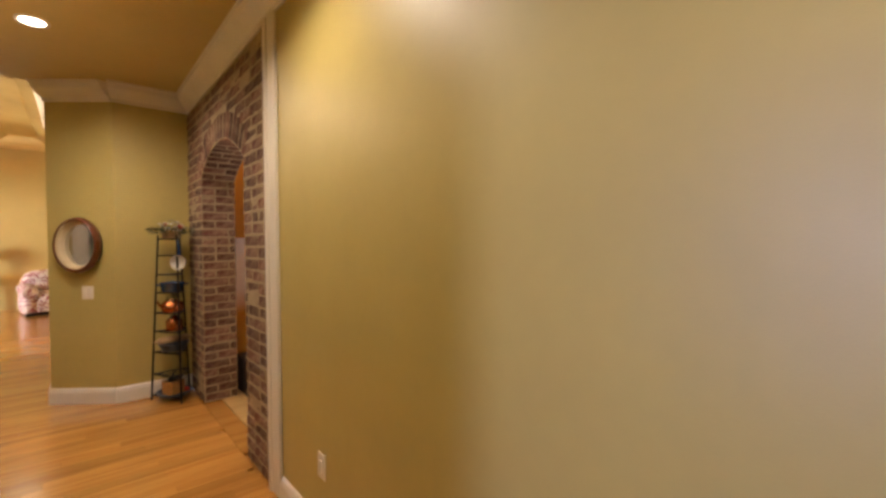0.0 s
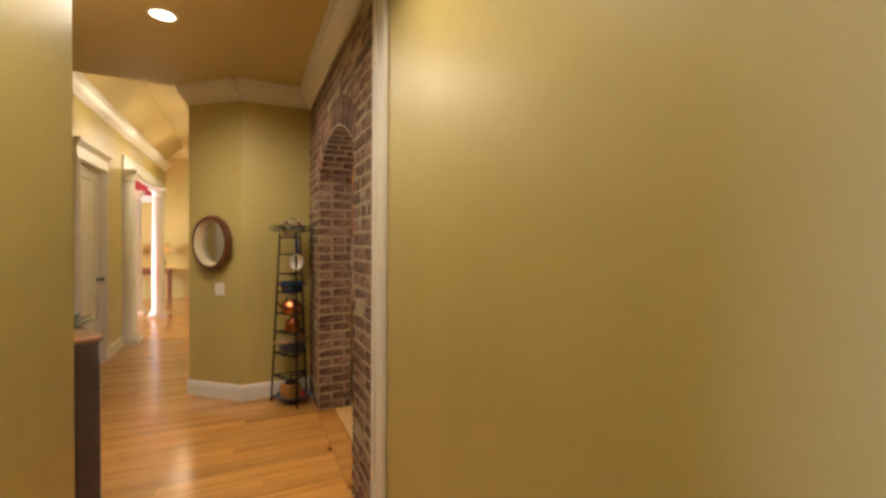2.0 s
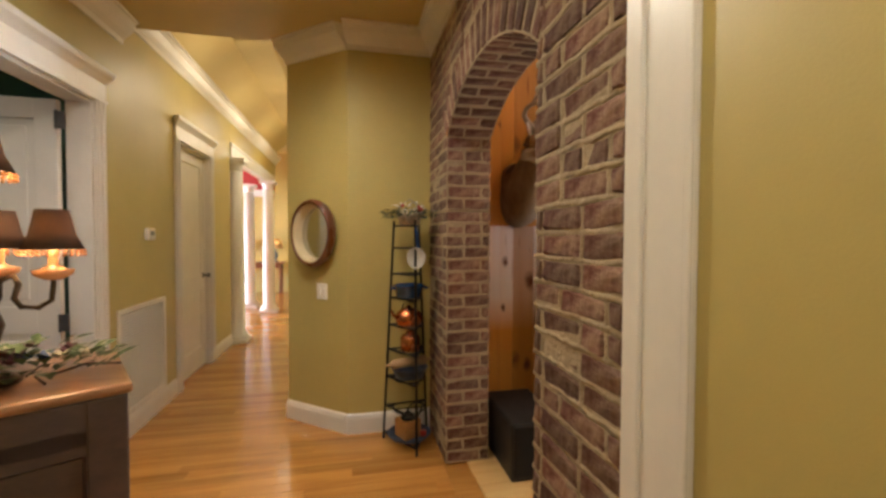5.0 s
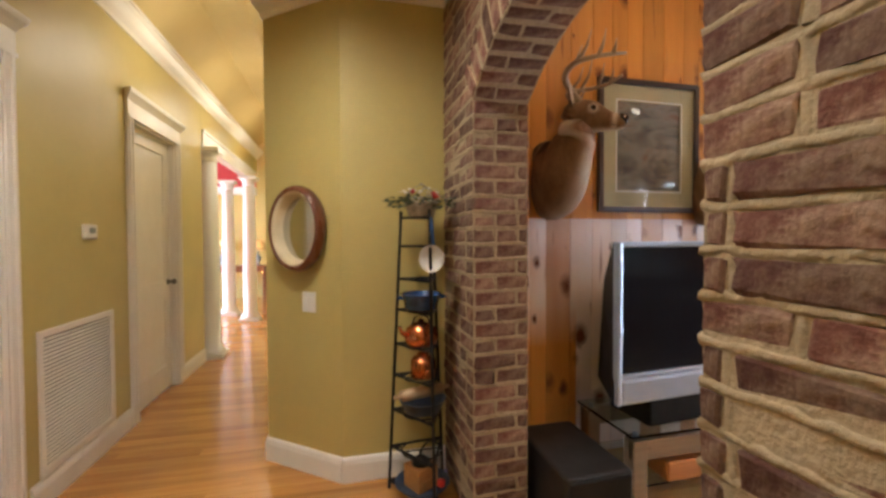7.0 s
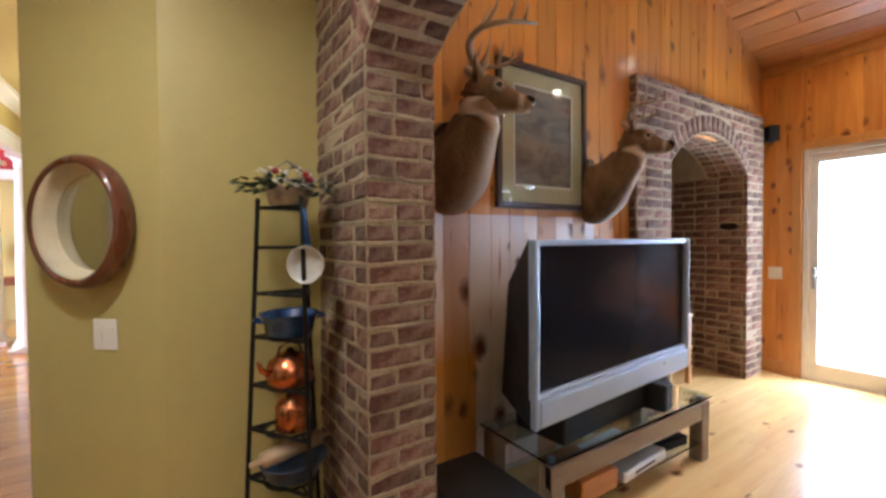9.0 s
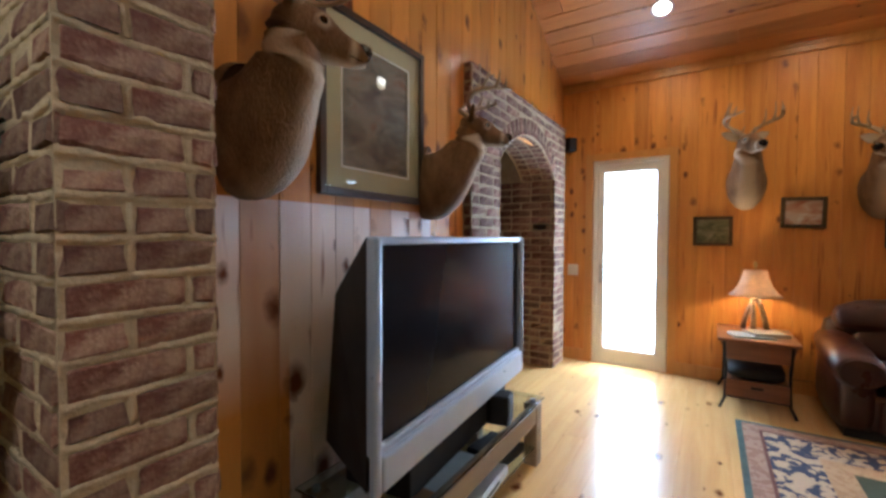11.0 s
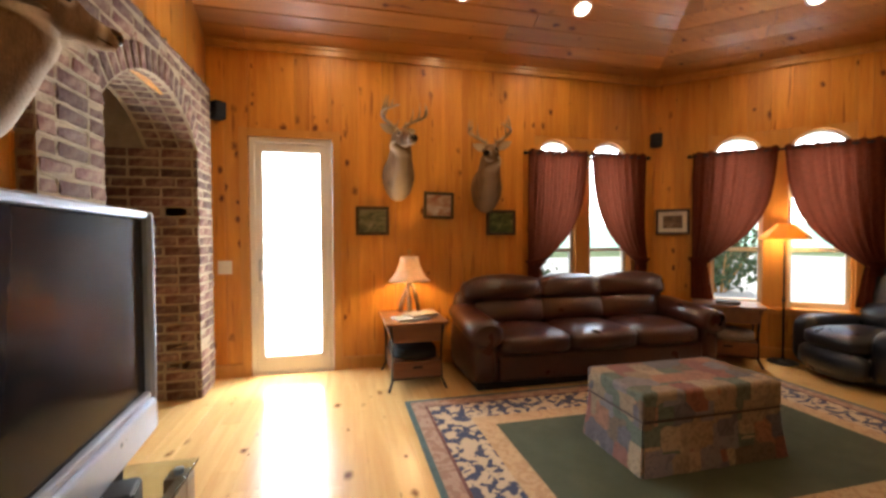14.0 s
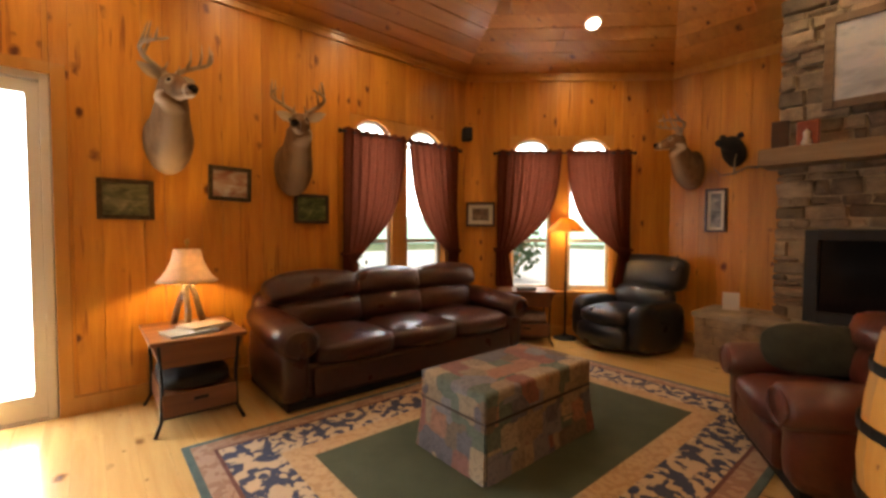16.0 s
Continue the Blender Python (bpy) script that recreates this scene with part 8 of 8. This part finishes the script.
in_ring = lambda y, z: (abs(y - mid) < half_w + 0.02 and z < arch_top(min(abs(y - mid), half_w - 0.001)) + RING and z > ARZ - 0.02) or (ARY0 < y < ARY1 and z <= ARZ)
brick_face(brick_wall, M_HALL, BRY1 - BRY0, 0.0, 2.72, lambda s, z: in_ring(BRY1 - s, z), 31)
# the ring of upright bricks over the arch
me_v = rect_mesh("arch_brick", 0.064, 0.03, RING - 0.012, 0.006, M_BRICK)
n = 17
for i in range(n):
    t = (-1 + 2 * (i + 0.5) / n) * math.asin(half_w / RR)
    rr = RR + RING / 2
    y, z = mid + rr * math.sin(t), ARZ + ARC_R - RR + rr * math.cos(t)
    piece("arch_brick", me_v, M_HALL @ Matrix.Translation((BRY1 - y, 0.010 + rp.uniform(-0.004, 0.003), z)) @ Matrix.Rotation(-t, 4, "Y"), brick_wall)
# jambs and soffit
TH = BX2 - BX
M_JF = Matrix(((1, 0, 0, BX), (0, 1, 0, ARY1), (0, 0, 1, 0), (0, 0, 0, 1)))
brick_face(brick_wall, M_JF, TH, 0.0, ARZ, lambda s, z: False, 33)
M_JN = Matrix(((-1, 0, 0, BX2), (0, -1, 0, ARY0), (0, 0, 1, 0), (0, 0, 0, 1)))
brick_face(brick_wall, M_JN, TH, 0.0, ARZ, lambda s, z: False, 34)
for i in range(n):
    t = (-1 + 2 * (i + 0.5) / n) * math.asin(half_w / RR)
    y, z = mid + RR * math.sin(t), ARZ + ARC_R - RR + RR * math.cos(t)
    for x0, L_ in ((BX + 0.004, 0.165), (BX + 0.18, 0.09)) if i % 2 else ((BX + 0.004, 0.09), (BX + 0.105, 0.165)):
        m = Matrix.Translation((x0 + L_ / 2, y, z + 0.011)) @ Matrix.Rotation(-t, 4, "X") @ Matrix.Rotation(radians(90), 4, "X")
        piece("brick", BRICKS[3 if L_ > 0.1 else 2], m @ Matrix.Diagonal((L_ / (0.145 if L_ > 0.1 else 0.098), 1, 0.9, 1)), brick_wall)
# the den-side face is plain brickwork, joined
M_DENF = Matrix(((0, -1, 0, BX2), (1, 0, 0, BRY0), (0, 0, 1, 0), (0, 0, 0, 1)))
brick_face(brick_wall, M_DENF, NY - BRY0, 0.0, 2.8, lambda s, z: in_ring(BRY0 + s, z), 35, 0, lambda s, z: False)

# the niche's brick front, proud of the boards
NX0, NX1, NF, NT = 3.25, EX - 0.13, 5.235, 2.50
nm, nh = (N_OPEN[0] + N_OPEN[1]) / 2, (N_OPEN[1] - N_OPEN[0]) / 2
NR, NZ = 0.30, 1.93
NRR = (nh ** 2 + NR ** 2) / (2 * NR)
ntop = lambda d: NZ + NR - NRR + math.sqrt(max(0.0, NRR ** 2 - d * d)) if abs(d) < nh else 0.0
bm = bmesh.new()
hp = [(N_OPEN[0] - bt, 0.0), (N_OPEN[0] - bt, NZ)] + [(nm + (nh + bt) * (-1 + 2 * i / 20), ntop(nh * (-1 + 2 * i / 20) * 0.999) + bt) for i in range(1, 20)] + [(N_OPEN[1] + bt, NZ), (N_OPEN[1] + bt, 0.0)]
ol = [(NX0, 0.0)] + hp + [(NX1, 0.0), (NX1, NT), (NX0, NT)]
a_ = [bm.verts.new((x, NF + bt, z)) for x, z in ol]
b_ = [bm.verts.new((x, NY + 0.3, z)) for x, z in ol]
bm.faces.new(a_)
bm.faces.new(b_[::-1])
for i in range(len(ol)):
    j = (i + 1) % len(ol)
    bm.faces.new((a_[i], b_[i], b_[j], a_[j]))
bmesh.ops.recalc_face_normals(bm, faces=bm.faces[:])
bmesh.ops.triangulate(bm, faces=[f for f in bm.faces if len(f.verts) > 4])
niche = tagged(part("wall_niche_front", bm, M_MORTAR), "old brick front of an arched niche", "wall", "", "structure")
M_NF = Matrix(((1, 0, 0, NX0), (0, 1, 0, NF), (0, 0, 1, 0), (0, 0, 0, 1)))
nring = lambda x, z: (abs(x - nm) < nh + 0.02 and NZ - 0.02 < z < ntop(min(abs(x - nm), nh - 0.001)) + 0.15) or (N_OPEN[0] < x < N_OPEN[1] and z <= NZ)
brick_face(niche, M_NF, NX1 - NX0, 0.0, NT, lambda s, z: nring(NX0 + s, z), 41)
me_n = rect_mesh("arch_brick", 0.064, 0.03, 0.14, 0.006, M_BRICK)
n = 19
for i in range(n):
    t = (-1 + 2 * (i + 0.5) / n) * math.asin(nh / NRR)
    rr = NRR + 0.075
    piece("arch_brick", me_n, M_NF @ Matrix.Translation((nm + rr * math.sin(t) - NX0, 0.010 + rp.uniform(-0.004, 0.003), NZ + NR - NRR + rr * math.cos(t))) @ Matrix.Rotation(t, 4, "Y"), niche)
    for y0 in (NF + 0.07, NF + 0.18, NF + 0.29):
        piece("brick", BRICKS[2], Matrix.Translation((nm + NRR * math.sin(t), y0, NZ + NR - NRR + NRR * math.cos(t) + 0.011)) @ Matrix.Rotation(t, 4, "Y") @ Matrix.Rotation(radians(90), 4, "X") @ Matrix.Rotation(radians(90), 4, "Y"), niche)
M_NJ = Matrix(((0, 1, 0, N_OPEN[1]), (-1, 0, 0, 6.04), (0, 0, 1, 0), (0, 0, 0, 1)))
brick_face(niche, M_NJ, 6.04 - NF, 0.0, NZ, lambda s, z: False, 42, 0, lambda s, z: s > 0.4)
M_NB = Matrix(((1, 0, 0, N_OPEN[0]), (0, 1, 0, 6.02), (0, 0, 1, 0), (0, 0, 0, 1)))
brick_face(O["wall_niche_back"], M_NB, N_OPEN[1] - N_OPEN[0], 0.0, 2.4, lambda s, z: False, 43, 0, lambda s, z: False)
M_NS = Matrix(((0, -1, 0, N_OPEN[0]), (1, 0, 0, NF), (0, 0, 1, 0), (0, 0, 0, 1)))
brick_face(niche, M_NS, 6.04 - NF, 0.0, NZ, lambda s, z: False, 44, 0, lambda s, z: False)
M_NE = Matrix(((0, 1, 0, NX0), (-1, 0, 0, NY), (0, 0, 1, 0), (0, 0, 0, 1)))
brick_face(niche, M_NE, NY - NF, 0.0, NT, lambda s, z: False, 45, 0, lambda s, z: False)
